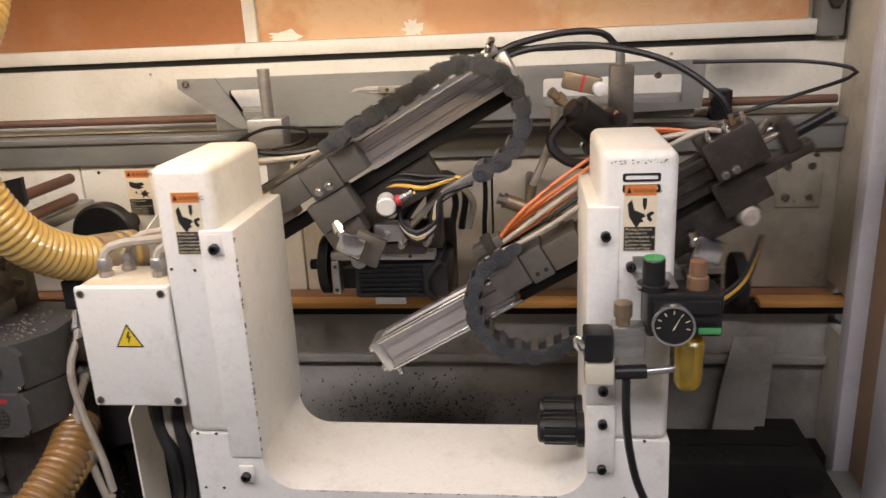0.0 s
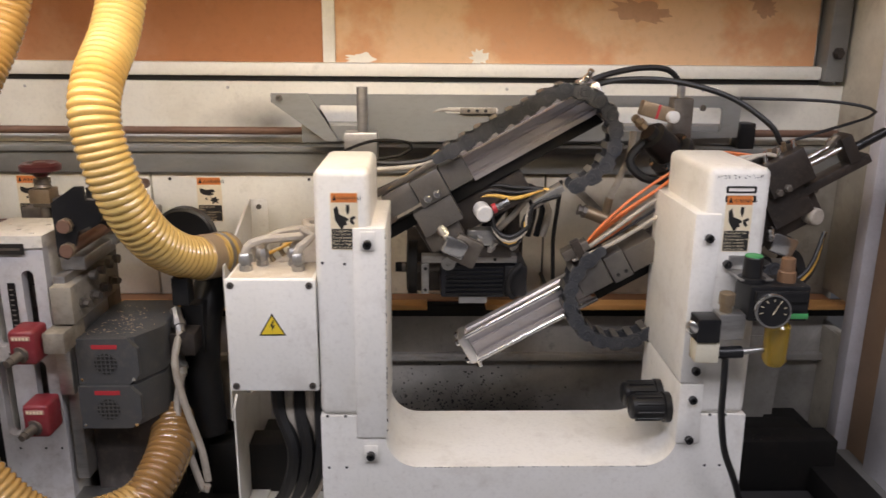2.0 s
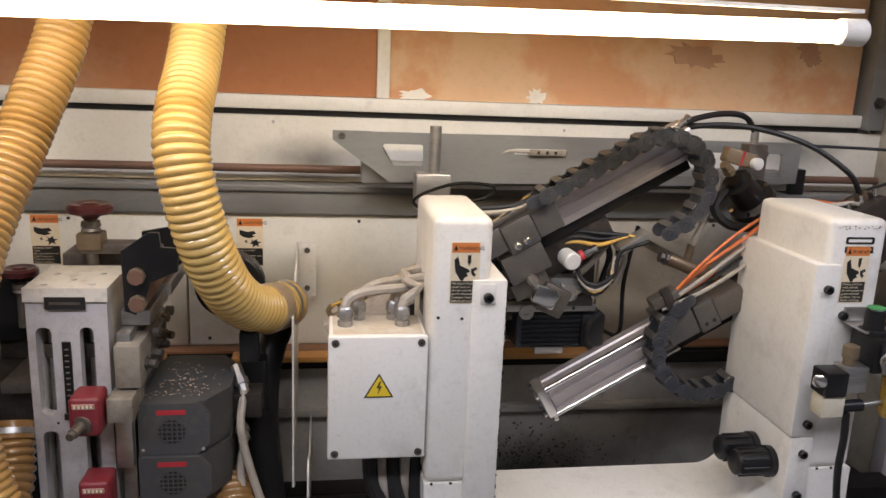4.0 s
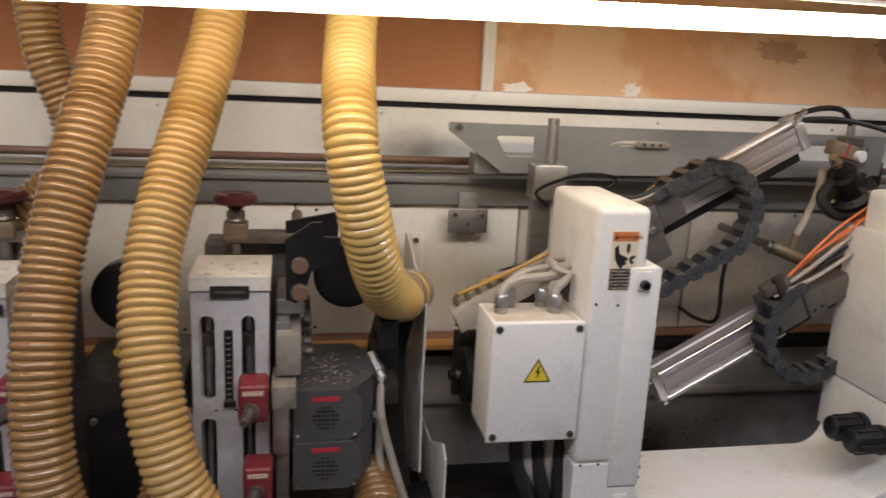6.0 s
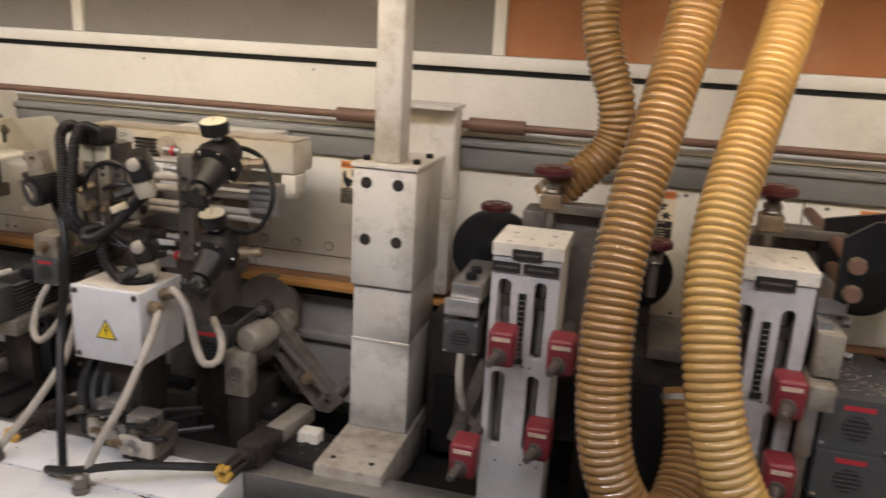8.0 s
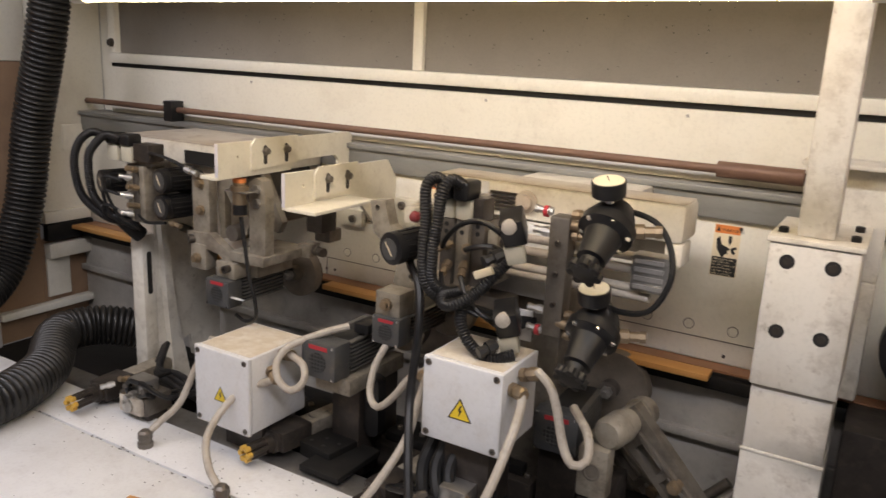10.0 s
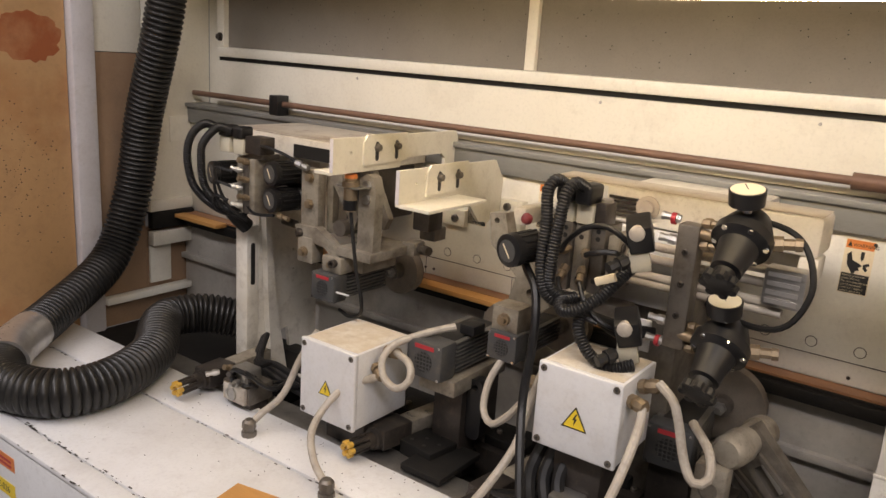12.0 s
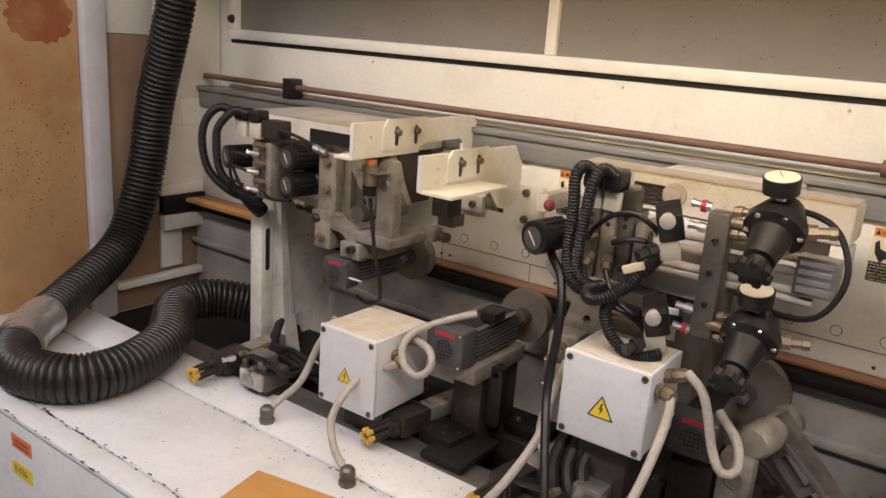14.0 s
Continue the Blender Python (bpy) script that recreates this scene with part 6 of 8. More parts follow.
warning_label(pose(-3.138, 1.7495, 1.13), "cut", 0.062, 0.114, "orange and cream cutter warning label on the back panel")
for x in (-3.196, -3.096, -2.997, -2.423, -2.328, -2.233, -2.138, -0.66):
    p = thing("hole_plug", (x, 1.749, 0.922), "round painted plug in the white back panel", "plug", "panel plugs")
    part("groove", lathe(B(), (x, 1.7495, 0.922), (0, -1, 0), [(0, 0.0125), (0.0006, 0.0125)], 16), TOOL, p)
    part("disc", lathe(B(), (x, 1.7495, 0.922), (0, -1, 0), [(0, 0.0105), (0.002, 0.0105), (0.0022, 0.0085), (0.001, 0.008)], 16), WALLW, p)

# ---- junction boxes of the polishing units ----
BOX1, BOX2 = pose(-3.195, 1.185, 0.632, 0, 0, 0), pose(-2.603, 1.222, 0.757, 0, 0, 0)
enclosure(BOX1, 0.168, 0.186, 0.19, GREYBOX, "light grey junction box with a voltage label, dusty on top")
enclosure(BOX2, 0.170, 0.168, 0.16, GREYBOX, "light grey junction box with a voltage label and grey cables")
hazard_label(BOX1 @ pose(0.082, -0.0005, 0.065), 0.043)
hazard_label(BOX2 @ pose(0.085, -0.0005, 0.055), 0.052)
BLACKBASE = ((-3.17, -3.05, 1.25, 1.36, 0.632), (-2.57, -2.47, 1.26, 1.36, 0.757))
for x0, x1, y0, y1, z in BLACKBASE:
    st = thing("box_stand", ((x0 + x1) / 2, (y0 + y1) / 2, 0.472), "dark steel stand under a junction box", "stand", "box stands")
    part("stem", box(B(), x0, x1, y0, y1, 0.49, z, 0.004), BLOCK, st)
    part("foot", box(B(), x0 - 0.03, x1 + 0.03, y0 - 0.02, y1 + 0.03, 0.472, 0.489, 0.003), DARK, st)


def gland_cable(p, axis, pts, label="grey cable with a nickel gland on a junction box", r=0.0085, plug=None):
    g = thing("gland_cable", p, label, "cable", "gland cables")
    part("gland", lathe(B(), p, axis, [(0, 0.014), (0.012, 0.014), (0.013, 0.010), (0.02, 0.010), (0.021, 0.014), (0.034, 0.014), (0.04, 0.010)], 8), BRASS, g)
    part("sheath", tube(B(), pts, r, 10), CABLEG, g)
    if plug:
        part("plug", lathe(B(), plug, (0, 0, 1), [(0, 0.018), (0.012, 0.018), (0.013, 0.015), (0.02, 0.015), (0.021, 0.017), (0.036, 0.016), (0.042, 0.010)], 8), TOOL, g)


gland_cable((-3.027, 1.255, 0.772), (0.8, -0.4, -0.3), [(-3.0, 1.24, 0.762), (-3.023, 1.225, 0.752), (-3.061, 1.205, 0.733), (-3.085, 1.165, 0.695), (-3.078, 1.11, 0.650), (-3.030, 1.07, 0.612), (-2.976, 1.052, 0.585)], plug=(-2.972, 1.05, BED))
gland_cable((-3.027, 1.29, 0.80), (1, 0, 0.1), [(-2.995, 1.285, 0.808), (-2.940, 1.265, 0.802), (-2.922, 1.245, 0.775), (-2.945, 1.232, 0.752), (-2.985, 1.235, 0.765), (-3.003, 1.25, 0.80), (-2.99, 1.28, 0.832), (-2.933, 1.33, 0.862), (-2.895, 1.37, 0.874)])
gland_cable((-3.20, 1.27, 0.66), (-0.4, 0, -1), [(-3.225, 1.27, 0.80), (-3.252, 1.24, 0.729), (-3.262, 1.195, 0.648), (-3.285, 1.15, 0.607), (-3.290, 1.12, 0.588)], plug=(-3.29, 1.115, BED))
gland_cable((-2.43, 1.26, 0.885), (0.8, -0.5, 0.1), [(-2.405, 1.245, 0.893), (-2.398, 1.23, 0.868), (-2.395, 1.18, 0.815), (-2.405, 1.12, 0.735), (-2.435, 1.07, 0.65), (-2.455, 1.05, 0.585)], plug=(-2.458, 1.045, BED))
gland_cable((-2.43, 1.30, 0.90), (1, -0.2, 0.4), [(-2.392, 1.28, 0.925), (-2.360, 1.27, 0.905), (-2.343, 1.265, 0.870), (-2.322, 1.255, 0.811), (-2.300, 1.25, 0.778), (-2.280, 1.27, 0.782), (-2.295, 1.31, 0.812), (-2.345, 1.36, 0.835)])
gland_cable((-2.62, 1.30, 0.84), (-1, 0, 0), [(-2.628, 1.29, 0.87), (-2.640, 1.27, 0.80), (-2.630, 1.21, 0.74), (-2.655, 1.14, 0.66), (-2.70, 1.09, 0.585)], plug=(-2.705, 1.085, BED))


def wheel(t, x, y, z, r):
    w = part("polishing_wheel", lathe(B(), (x, y, z), (0, 1, 0), [(0, 0.02), (0.002, r * 0.6), (0.004, r), (0.028, r), (0.03, r * 0.62), (0.012, r * 0.55), (0.012, 0.02), (0.05, 0.018)], 28), WHEEL, t)
    part("rim", lathe(B(), (x, y - 0.003, z), (0, 1, 0), [(0, r * 0.82), (0.0, r * 1.01), (0.012, r * 1.03), (0.026, r * 1.02), (0.0262, r * 0.8)], 30), RIM, w, "pale dusty rim")
    part("hub", cyl(B(), (x, y - 0.03, z), (x, y + 0.002, z), 0.022), TOOL, t)
    part("hub_nut", lathe(B(), (x, y - 0.03, z), (0, -1, 0), [(0, 0.014), (0.012, 0.014), (0.013, 0.008), (0.022, 0.008)], 6), STEEL, t)


# ---- first polishing unit ----
u1 = thing("polishing_unit", (-3.62, 1.48, 0.472), "cream cast polishing unit with dusty links and a finned motor", "machine unit", "polishing units")
XZ = Matrix(((0, 1, 0, 0), (1, 0, 0, 0), (0, 0, 1, 0), (0, 0, 0, 1)))


def across(x):
    """Sets a plate's outline of (y, z) upright across the machine, at x."""
    return Matrix.Translation((x, 0, 0)) @ XZ


post = part("post", box(B(), -3.710, -3.661, 1.42, 1.464, 0.49, 0.955, 0.004), CAST, u1)
part("slot", plate(B(), rounded(1.434, 1.449, 0.78, 0.905, 0.007), [], 0, 0.0012, across(-3.661)), INK, post)
part("web", plate(B(), [(1.464, 0.49), (1.50, 0.49), (1.515, 0.60), (1.58, 0.62), (1.60, 0.49), (1.70, 0.49), (1.70, 1.163), (1.48, 1.163), (1.464, 1.0)], [circle(1.60, 0.86, 0.005, 8), circle(1.60, 0.80, 0.005, 8)], -0.012, 0.0, across(-3.662)), CAST, u1)
part("web_rib", plate(B(), [(1.47, 0.98), (1.49, 0.98), (1.515, 0.72), (1.56, 0.49), (1.50, 0.49), (1.485, 0.70)], [], 0.0005, 0.022, across(-3.662)), CAST, u1)
part("web_pin", cyl(B(), (-3.66, 1.56, 0.955), (-3.60, 1.55, 0.955), 0.012), TOOL, u1)
part("foot", box(B(), -3.80, -3.56, 1.40, 1.72, 0.472, 0.489, 0.004), CAST, u1)
part("top_casting", box(B(), -3.78, -3.28, 1.46, 1.734, 1.165, 1.222, 0.006), CAST, u1)
part("dusty_top", box(B(), -3.775, -3.285, 1.465, 1.73, 1.2222, 1.226, 0.001), DUSTY, u1, "brown dust on the casting")
part("recess", box(B(), -3.52, -3.30, 1.4585, 1.4598, 1.17, 1.205), INK, u1)
part("hanger", box(B(), -3.36, -3.29, 1.50, 1.70, 1.02, 1.164, 0.005), BLOCK, u1)
part("name_plate", box(B(), -3.768, -3.700, 1.4585, 1.4595, 1.185, 1.212), INK, u1)
for i in range(3):
    part("plate_line", box(B(), -3.764, -3.704, 1.4576, 1.4584, 1.190 + 0.007 * i, 1.192 + 0.007 * i), CREAM, u1)
# link work: bolted plate, A-shaped arm, lever, clamp, yoke and its arm
bolt_plate = part("bolt_plate", box(B(), -3.398, -3.338, 1.372, 1.40, 1.005, 1.165, 0.003), LINKM, u1)
for z in (1.144, 1.076):
    part("brass_bolt", lathe(B(), (-3.366, 1.372, z), (0, -1, 0), [(0, 0.014), (0.003, 0.014), (0.0032, 0.0105), (0.012, 0.0105), (0.013, 0.008)], 6), BRASS, bolt_plate)
part("arm", plate(B(), [(-3.345, 1.172), (-3.305, 1.178), (-3.232, 1.062), (-3.245, 1.025), (-3.335, 1.0)], [[(-3.318, 1.13), (-3.262, 1.052), (-3.318, 1.03)]], 0, 0.022, pose(0, 1.405, 0)), LINKM, u1)
part("arm", plate(B(), [(-3.30, 1.172), (-3.265, 1.176), (-3.20, 1.05), (-3.215, 1.02), (-3.28, 1.03)], [[(-3.278, 1.12), (-3.23, 1.045), (-3.27, 1.045)]], 0, 0.02, pose(0, 1.485, 0)), LINKM, u1)
part("roller", cyl(B(), (-3.275, 1.385, 1.028), (-3.275, 1.53, 1.028), 0.021), TOOL, u1)
lever = part("lever", plate(B(), [(-3.408, 1.018), (-3.33, 1.022), (-3.262, 0.985), (-3.245, 0.952), (-3.262, 0.944), (-3.30, 0.975), (-3.40, 0.992)], [], 0, 0.024, pose(0, 1.362, 0)), LINKM, u1)
part("clamp", box(B(), -3.395, -3.340, 1.358, 1.40, 0.925, 0.992, 0.005), LINKM, u1)
part("clamp", box(B(), -3.30, -3.235, 1.352, 1.40, 0.920, 0.962, 0.005), LINKM, u1)
part("cap_screw", lathe(B(), (-3.385, 1.372, 1.0), (-0.6, -1, 0), [(0, 0.012), (0.02, 0.012), (0.021, 0.007), (0.012, 0.006)], 12), BLOCK, lever)
part("cap_screw", lathe(B(), (-3.255, 1.352, 0.948), (0.1, -1, 0), [(0, 0.010), (0.016, 0.010), (0.017, 0.006), (0.010, 0.005)], 12), BLOCK, lever)
for x, z, r in ((-3.368, 0.955, 0.013), (-3.268, 0.942, 0.011)):
    part("brass_pin", lathe(B(), (x, 1.356, z), (0, -1, 0), [(-0.01, r), (0.004, r), (0.005, r * 0.7), (0.014, r * 0.7)], 12), BRASS, u1)
part("yoke", plate(B(), [(-3.205, 0.99), (-3.155, 0.99), (-3.152, 1.14), (-3.162, 1.172), (-3.182, 1.178), (-3.205, 1.165)], [circle(-3.178, 1.152, 0.006, 10)], 0, 0.03, pose(0, 1.375, 0)), LINKM, u1)
for z in (1.152, 1.118):
    part("yoke_nut", lathe(B(), (-3.178, 1.375, z), (0, -1, 0), [(-0.002, 0.012), (0.008, 0.012), (0.009, 0.008)], 6), STEEL, u1)
part("yoke_arm", box(B(), -3.26, -3.148, 1.36, 1.53, 0.966, 0.99, 0.003), LINKM, u1)
part("arm_end", box(B(), -3.165, -3.125, 1.50, 1.545, 0.965, 1.0, 0.004), LINKM, u1)
part("arm_nut", lathe(B(), (-3.125, 1.522, 0.985), (1, -0.3, 0), [(0, 0.013), (0.012, 0.013), (0.013, 0.009), (0.03, 0.009), (0.031, 0.013), (0.04, 0.012)], 8), TOOL, u1)
part("stop_block", box(B(), -3.135, -3.085, 1.50, 1.56, 1.035, 1.10, 0.004), BLOCK, u1)
part("stop_block", box(B(), -3.15, -3.10, 1.55, 1.60, 1.0, 1.034, 0.004), TOOL, u1)
part("knuckle", lathe(B(), (-3.225, 1.40, 1.165), (0, -1, 0), [(-0.02, 0.018), (0.01, 0.018), (0.011, 0.012), (0.018, 0.012)], 14), TOOL, u1)
sensor = part("sensor", lathe(B(), (-3.2, 1.34, 1.09), (0, 0, 1), [(0, 0.013), (0.002, 0.0165), (0.058, 0.0165), (0.06, 0.021), (0.072, 0.021), (0.073, 0.015), (0.08, 0.015)], 18), BRASS, u1, "brass proximity sensor with an orange end")
part("sensor_face", lathe(B(), (-3.2, 1.34, 1.170), (0, 0, 1), [(0, 0.0155), (0.008, 0.0155), (0.009, 0.013)], 18), ORANGE, sensor)
part("sensor_label", cyl(B(), (-3.2, 1.34, 1.094), (-3.2, 1.34, 1.118), 0.0171, seg=18), BLACK, sensor)
part("sensor_bracket", box(B(), -3.235, -3.165, 1.325, 1.374, 1.147, 1.151, 0.001), STEEL, u1)
part("sensor_cable", tube(B(), [(-3.197, 1.34, 1.09), (-3.185, 1.335, 1.043), (-3.164, 1.33, 0.953), (-3.146, 1.33, 0.893), (-3.155, 1.34, 0.845), (-3.20, 1.35, 0.825), (-3.26, 1.38, 0.82)], 0.0045), RUBBER, u1)
# air gear: manifold slices, three regulators, clear coils and ribbed cables
for i in range(3):
    part("manifold_slice", box(B(), -3.622 + 0.024 * i, -3.600 + 0.024 * i, 1.352, 1.42, 1.015, 1.165, 0.003), (LINKM, TOOL, LINKM)[i], u1)
part("manifold_arm", box(B(), -3.70, -3.50, 1.4205, 1.458, 1.05, 1.12, 0.003), TOOL, u1)
part("top_slice", box(B(), -3.63, -3.53, 1.36, 1.42, 1.1655, 1.178, 0.002), TOOL, u1)


def ribbed_regulator(x, y, z, lean):
    """A black ribbed regulator knob whose front is a dial."""
    ax = Vector((lean, 1, 0)).normalized()
    k = part("regulator_knob", lathe(B(), (x, y, z), ax, [(0, 0.025), (0.002, 0.0315), (0.014, 0.0325), (0.016, 0.0300), (0.080, 0.0295), (0.084, 0.033), (0.096, 0.033), (0.10, 0.024), (0.125, 0.018)], 26), BLACK, u1, "ribbed black regulator with a dial")
    u, v = ring_frame(ax)
    for j in range(16):
        a = 2 * math.pi * j / 16
        o = Vector((x, y, z)) + 0.0302 * (math.cos(a) * u + math.sin(a) * v)
        part("rib", cyl(B(), o + ax * 0.022, o + ax * 0.074, 0.0024, seg=6), BLACK, k)
    part("dial", lathe(B(), Vector((x, y, z)) - ax * 0.0002, -ax, [(0, 0.023), (0.0012, 0.023)], 22), MOTOR, k)
    part("needle", box(B(), -0.001, 0.001, -0.0026, -0.0016, -0.013, 0.015, m=pose(x, y, z, 0, -30, -math.degrees(math.atan2(lean, 1)))), CREAM, k)


for x, y, z, lean in ((-3.487, 1.345, 1.137, 0.12), (-3.487, 1.345, 1.068, 0.12), (-3.735, 1.355, 1.105, 0.25)):
    ribbed_regulator(x, y, z, lean)
part("regulator_joint", box(B(), -3.565, -3.45, 1.45, 1.4595, 1.05, 1.15, 0.003), BLOCK, u1)
for x, mt in ((-3.662, CLEARP), (-3.606, CLEARP)):
    part("coil", box(B(), x - 0.021, x + 0.021, 1.342, 1.385, 1.172, 1.214, 0.004), mt, u1, "yellowed clear coil housing")
    part("coil_core", box(B(), x - 0.010, x + 0.010, 1.352, 1.375, 1.176, 1.208, 0.002), BRASS, u1)
    part("connector", box(B(), x - 0.019, x + 0.019, 1.335, 1.38, 1.2145, 1.246, 0.007, 3), BLACK, u1)
part("coil_end", box(B(), -3.583, -3.522, 1.345, 1.395, 1.179, 1.224, 0.003), BLOCK, u1)
part("ribbed_cable", corrugated(B(), [(-3.68, 1.345, 1.232), (-3.734, 1.335, 1.24), (-3.772, 1.32, 1.205), (-3.778, 1.31, 1.145), (-3.748, 1.31, 1.068), (-3.674, 1.33, 1.018), (-3.62, 1.37, 1.005)], 0.0115, 0.006, 0.0022, 12), BLACK, u1)
part("ribbed_cable", corrugated(B(), [(-3.622, 1.34, 1.232), (-3.668, 1.33, 1.238), (-3.708, 1.315, 1.20), (-3.718, 1.31, 1.16), (-3.702, 1.31, 1.075), (-3.641, 1.33, 1.024), (-3.60, 1.37, 1.008)], 0.0115, 0.006, 0.0022, 12), BLACK, u1)
part("cable_sleeve", tube(B(), [(-3.66, 1.36, 1.015), (-3.655, 1.385, 0.985), (-3.65, 1.41, 0.96)], 0.022, 10), RUBBER, u1)
for i in range(6):
    z = 1.035 + 0.024 * i
    fitting((-3.60 + 0.024 * (i % 2), 1.352, z), (-0.7 + 0.5 * (i % 2), -1, 0.25), 0.009, 0.032, u1, BRASS if i % 2 else STEEL)
for i in range(3):
    part("air_tube", tube(B(), [(-3.62 + 0.01 * i, 1.32, 1.05 + 0.04 * i), (-3.655, 1.305, 1.06 + 0.035 * i), (-3.665 + 0.02 * i, 1.32, 1.02 + 0.01 * i), (-3.63 + 0.015 * i, 1.37, 0.99)], 0.0042), BLACK, u1)
part("air_tube", tube(B(), [(-3.60, 1.36, 1.185), (-3.53, 1.35, 1.205), (-3.45, 1.35, 1.196), (-3.40, 1.36, 1.178)], 0.0045), BLACK, u1)
fitting((-3.40, 1.355, 1.178), (1, 0.1, -0.25), 0.010, 0.04, u1, STEEL)
fitting((-3.47, 1.36, 1.03), (1, 0, -0.1), 0.008, 0.04, u1, BRASS)
part("air_tube", tube(B(), [(-3.60, 1.36, 1.045), (-3.55, 1.35, 1.022), (-3.48, 1.355, 1.028)], 0.0045), BLACK, u1)

m1 = thing("polishing_motor", (-3.27, 1.45, 0.86), "small grey finned motor with a dusty polishing wheel", "motor", "polishing motors")
finned_motor(m1, pose(-3.280, 1.335, 0.848), 0.080, 0.072, 0.21, MOTOR, MOTOR, 7)
part("hanger", box(B(), -3.325, -3.205, 1.40, 1.53, 0.9205, 0.965, 0.003), LINKM, m1)
wheel(m1, -3.25, 1.60, 0.885, 0.065)
part("tie", box(B(), -3.24, -3.20, 1.343, 1.349, 0.877, 0.880), GREYBOX, m1)

# the two angled bracket plates
def angle_bracket(x, ya, za, zb, outline, slot_at, flange):
    br = thing("angle_bracket", (x, 1.70, zb), "cream angle bracket plate with slotted bolts", "bracket", "angle brackets")
    part("web", plate(B(), outline, [circle(ya + 0.06, (za + zb) / 2 + 0.004, 0.004, 8)], -0.0045, 0.0045, across(x)), CAST2, br)
    part("slot_plate", plate(B(), [(slot_at, za + 0.008), (slot_at + 0.16, za + 0.014), (slot_at + 0.16, zb + 0.005), (slot_at + 0.014, zb + 0.005), (slot_at, zb - 0.012)], [], 0.0046, 0.0105, across(x)), CAST2, br)
    x0, x1 = (x + 0.0046, x + flange) if flange > 0 else (x + flange, x - 0.0046)
    part("flange", box(B(), x0, x1, ya, ya + 0.225, za - 0.008, za, 0.0015), CAST2, br)
    # thin lilac strip over the cream bracket's front edge
    part("front_edge", box(B(), x - 0.0048, x + 0.0048, ya - 0.0012, ya - 0.0002, za, zb), POSTW, br, "lilac front edge")
    for dy in (0.045, 0.118):
        zc = (za + zb) / 2 + 0.012
        part("slot", plate(B(), rounded(slot_at + dy - 0.006, slot_at + dy + 0.006, zc - 0.032, zc + 0.014, 0.0058), [], 0.0106, 0.0112, across(x)), INK, br)
        part("slot_bolt", lathe(B(), (x + 0.0112, slot_at + dy, zc), (1, 0, 0), [(0, 0.0115), (0.002, 0.0115), (0.0021, 0.0082), (0.010, 0.0082), (0.011, 0.006)], 6), TOOL, br)
    return br


CAST2 = mat("cream_bracket_paint", (0.72, 0.68, 0.57), 0.42, second=(0.64, 0.59, 0.47), scale=8, dirt=0.3, dirt_colour=(0.34, 0.27, 0.19), bump=0.15)
angle_bracket(-3.19, 1.262, 1.190, 1.266, [(1.262, 1.185), (1.50, 1.185), (1.51, 1.208), (1.675, 1.208), (1.69, 1.195), (1.69, 1.165), (1.7455, 1.165), (1.7455, 1.25), (1.735, 1.266), (1.262, 1.266)], 1.36, -0.055)
b2 = angle_bracket(-3.02, 1.292, 1.142, 1.216, [(1.292, 1.136), (1.51, 1.136), (1.55, 1.13), (1.615, 1.062), (1.655, 1.052), (1.715, 1.075), (1.72, 1.16), (1.68, 1.212), (1.292, 1.216)], 1.385, 0.088)
part("wall_plate", box(B(), -3.026, -2.952, 1.7205, 1.7495, 1.0, 1.108, 0.002), CAST2, b2)
bolts([(-2.995, 1.7205, 1.09), (-2.995, 1.7205, 1.02)], 0.011, b2, TOOL, h=0.009)
lug = thing("wall_lug", (-3.18, 1.745, 1.03), "small cream lug with a dark bolt on the back panel", "bracket")
part("lug", plate(B(), [(-3.235, 1.052), (-3.135, 1.052), (-3.135, 1.008), (-3.205, 1.008)], [], 0, 0.018, pose(0, 1.7312, 0)), CAST2, lug)
bolts([(-3.165, 1.7312, 1.028)], 0.011, lug, TOOL, h=0.009)

# ---- second polishing unit ----
u2 = thing("polishing_unit", (-2.48, 1.6, 0.472), "cream cast polishing unit with valves under a dusty top", "machine unit", "polishing units")
part("top_casting", box(B(), -2.755, -2.208, 1.485, 1.59, 1.155, 1.228, 0.008), CAST, u2)
part("back_arm", box(B(), -2.62, -2.34, 1.591, 1.734, 1.10, 1.222, 0.006), CAST, u2)
part("casting_skirt", box(B(), -2.755, -2.226, 1.53, 1.588, 1.09, 1.154, 0.004), CAST, u2)
part("casting_ear", box(B(), -2.24, -2.206, 1.487, 1.55, 1.11, 1.154, 0.004), CAST, u2)
part("dusty_top", box(B(), -2.75, -2.212, 1.49, 1.586, 1.2282, 1.230, 0.0005), DUSTY, u2, "brown dust on the casting")
note = part("taped_note", box(B(), -2.745, -2.62, 1.483, 1.4846, 1.200, 1.226), GREYBOX, u2, "handwritten note on tape")
text("FRONT  TOP", 0.017, INK, note, pose(-2.735, 1.4825, 1.206))
for i in range(5):
    part("vent_plate", box(B(), -2.615, -2.55, 1.481, 1.4849, 1.168 + 0.009 * i, 1.1735 + 0.009 * i, 0.0005, 1), BLOCK, u2)
part("back_column", box(B(), -2.56, -2.44, 1.50, 1.70, 0.49, 1.06, 0.006), GRIME, u2)
part("foot", box(B(), -2.70, -2.15, 1.40, 1.70, 0.472, 0.489, 0.004), DARK, u2)
part("valve_plate", box(B(), -2.60, -2.42, 1.46, 1.4845, 1.0, 1.155, 0.003), GREYBOX, u2)
mani = part("manifold_bar", box(B(), -2.425, -2.385, 1.36, 1.40, 0.965, 1.20, 0.004), TOOL, u2, "worn upright steel manifold bar")
bolts([(-2.405, 1.36, 1.15), (-2.405, 1.36, 1.09), (-2.405, 1.36, 1.03)], 0.006, mani, BLOCK)
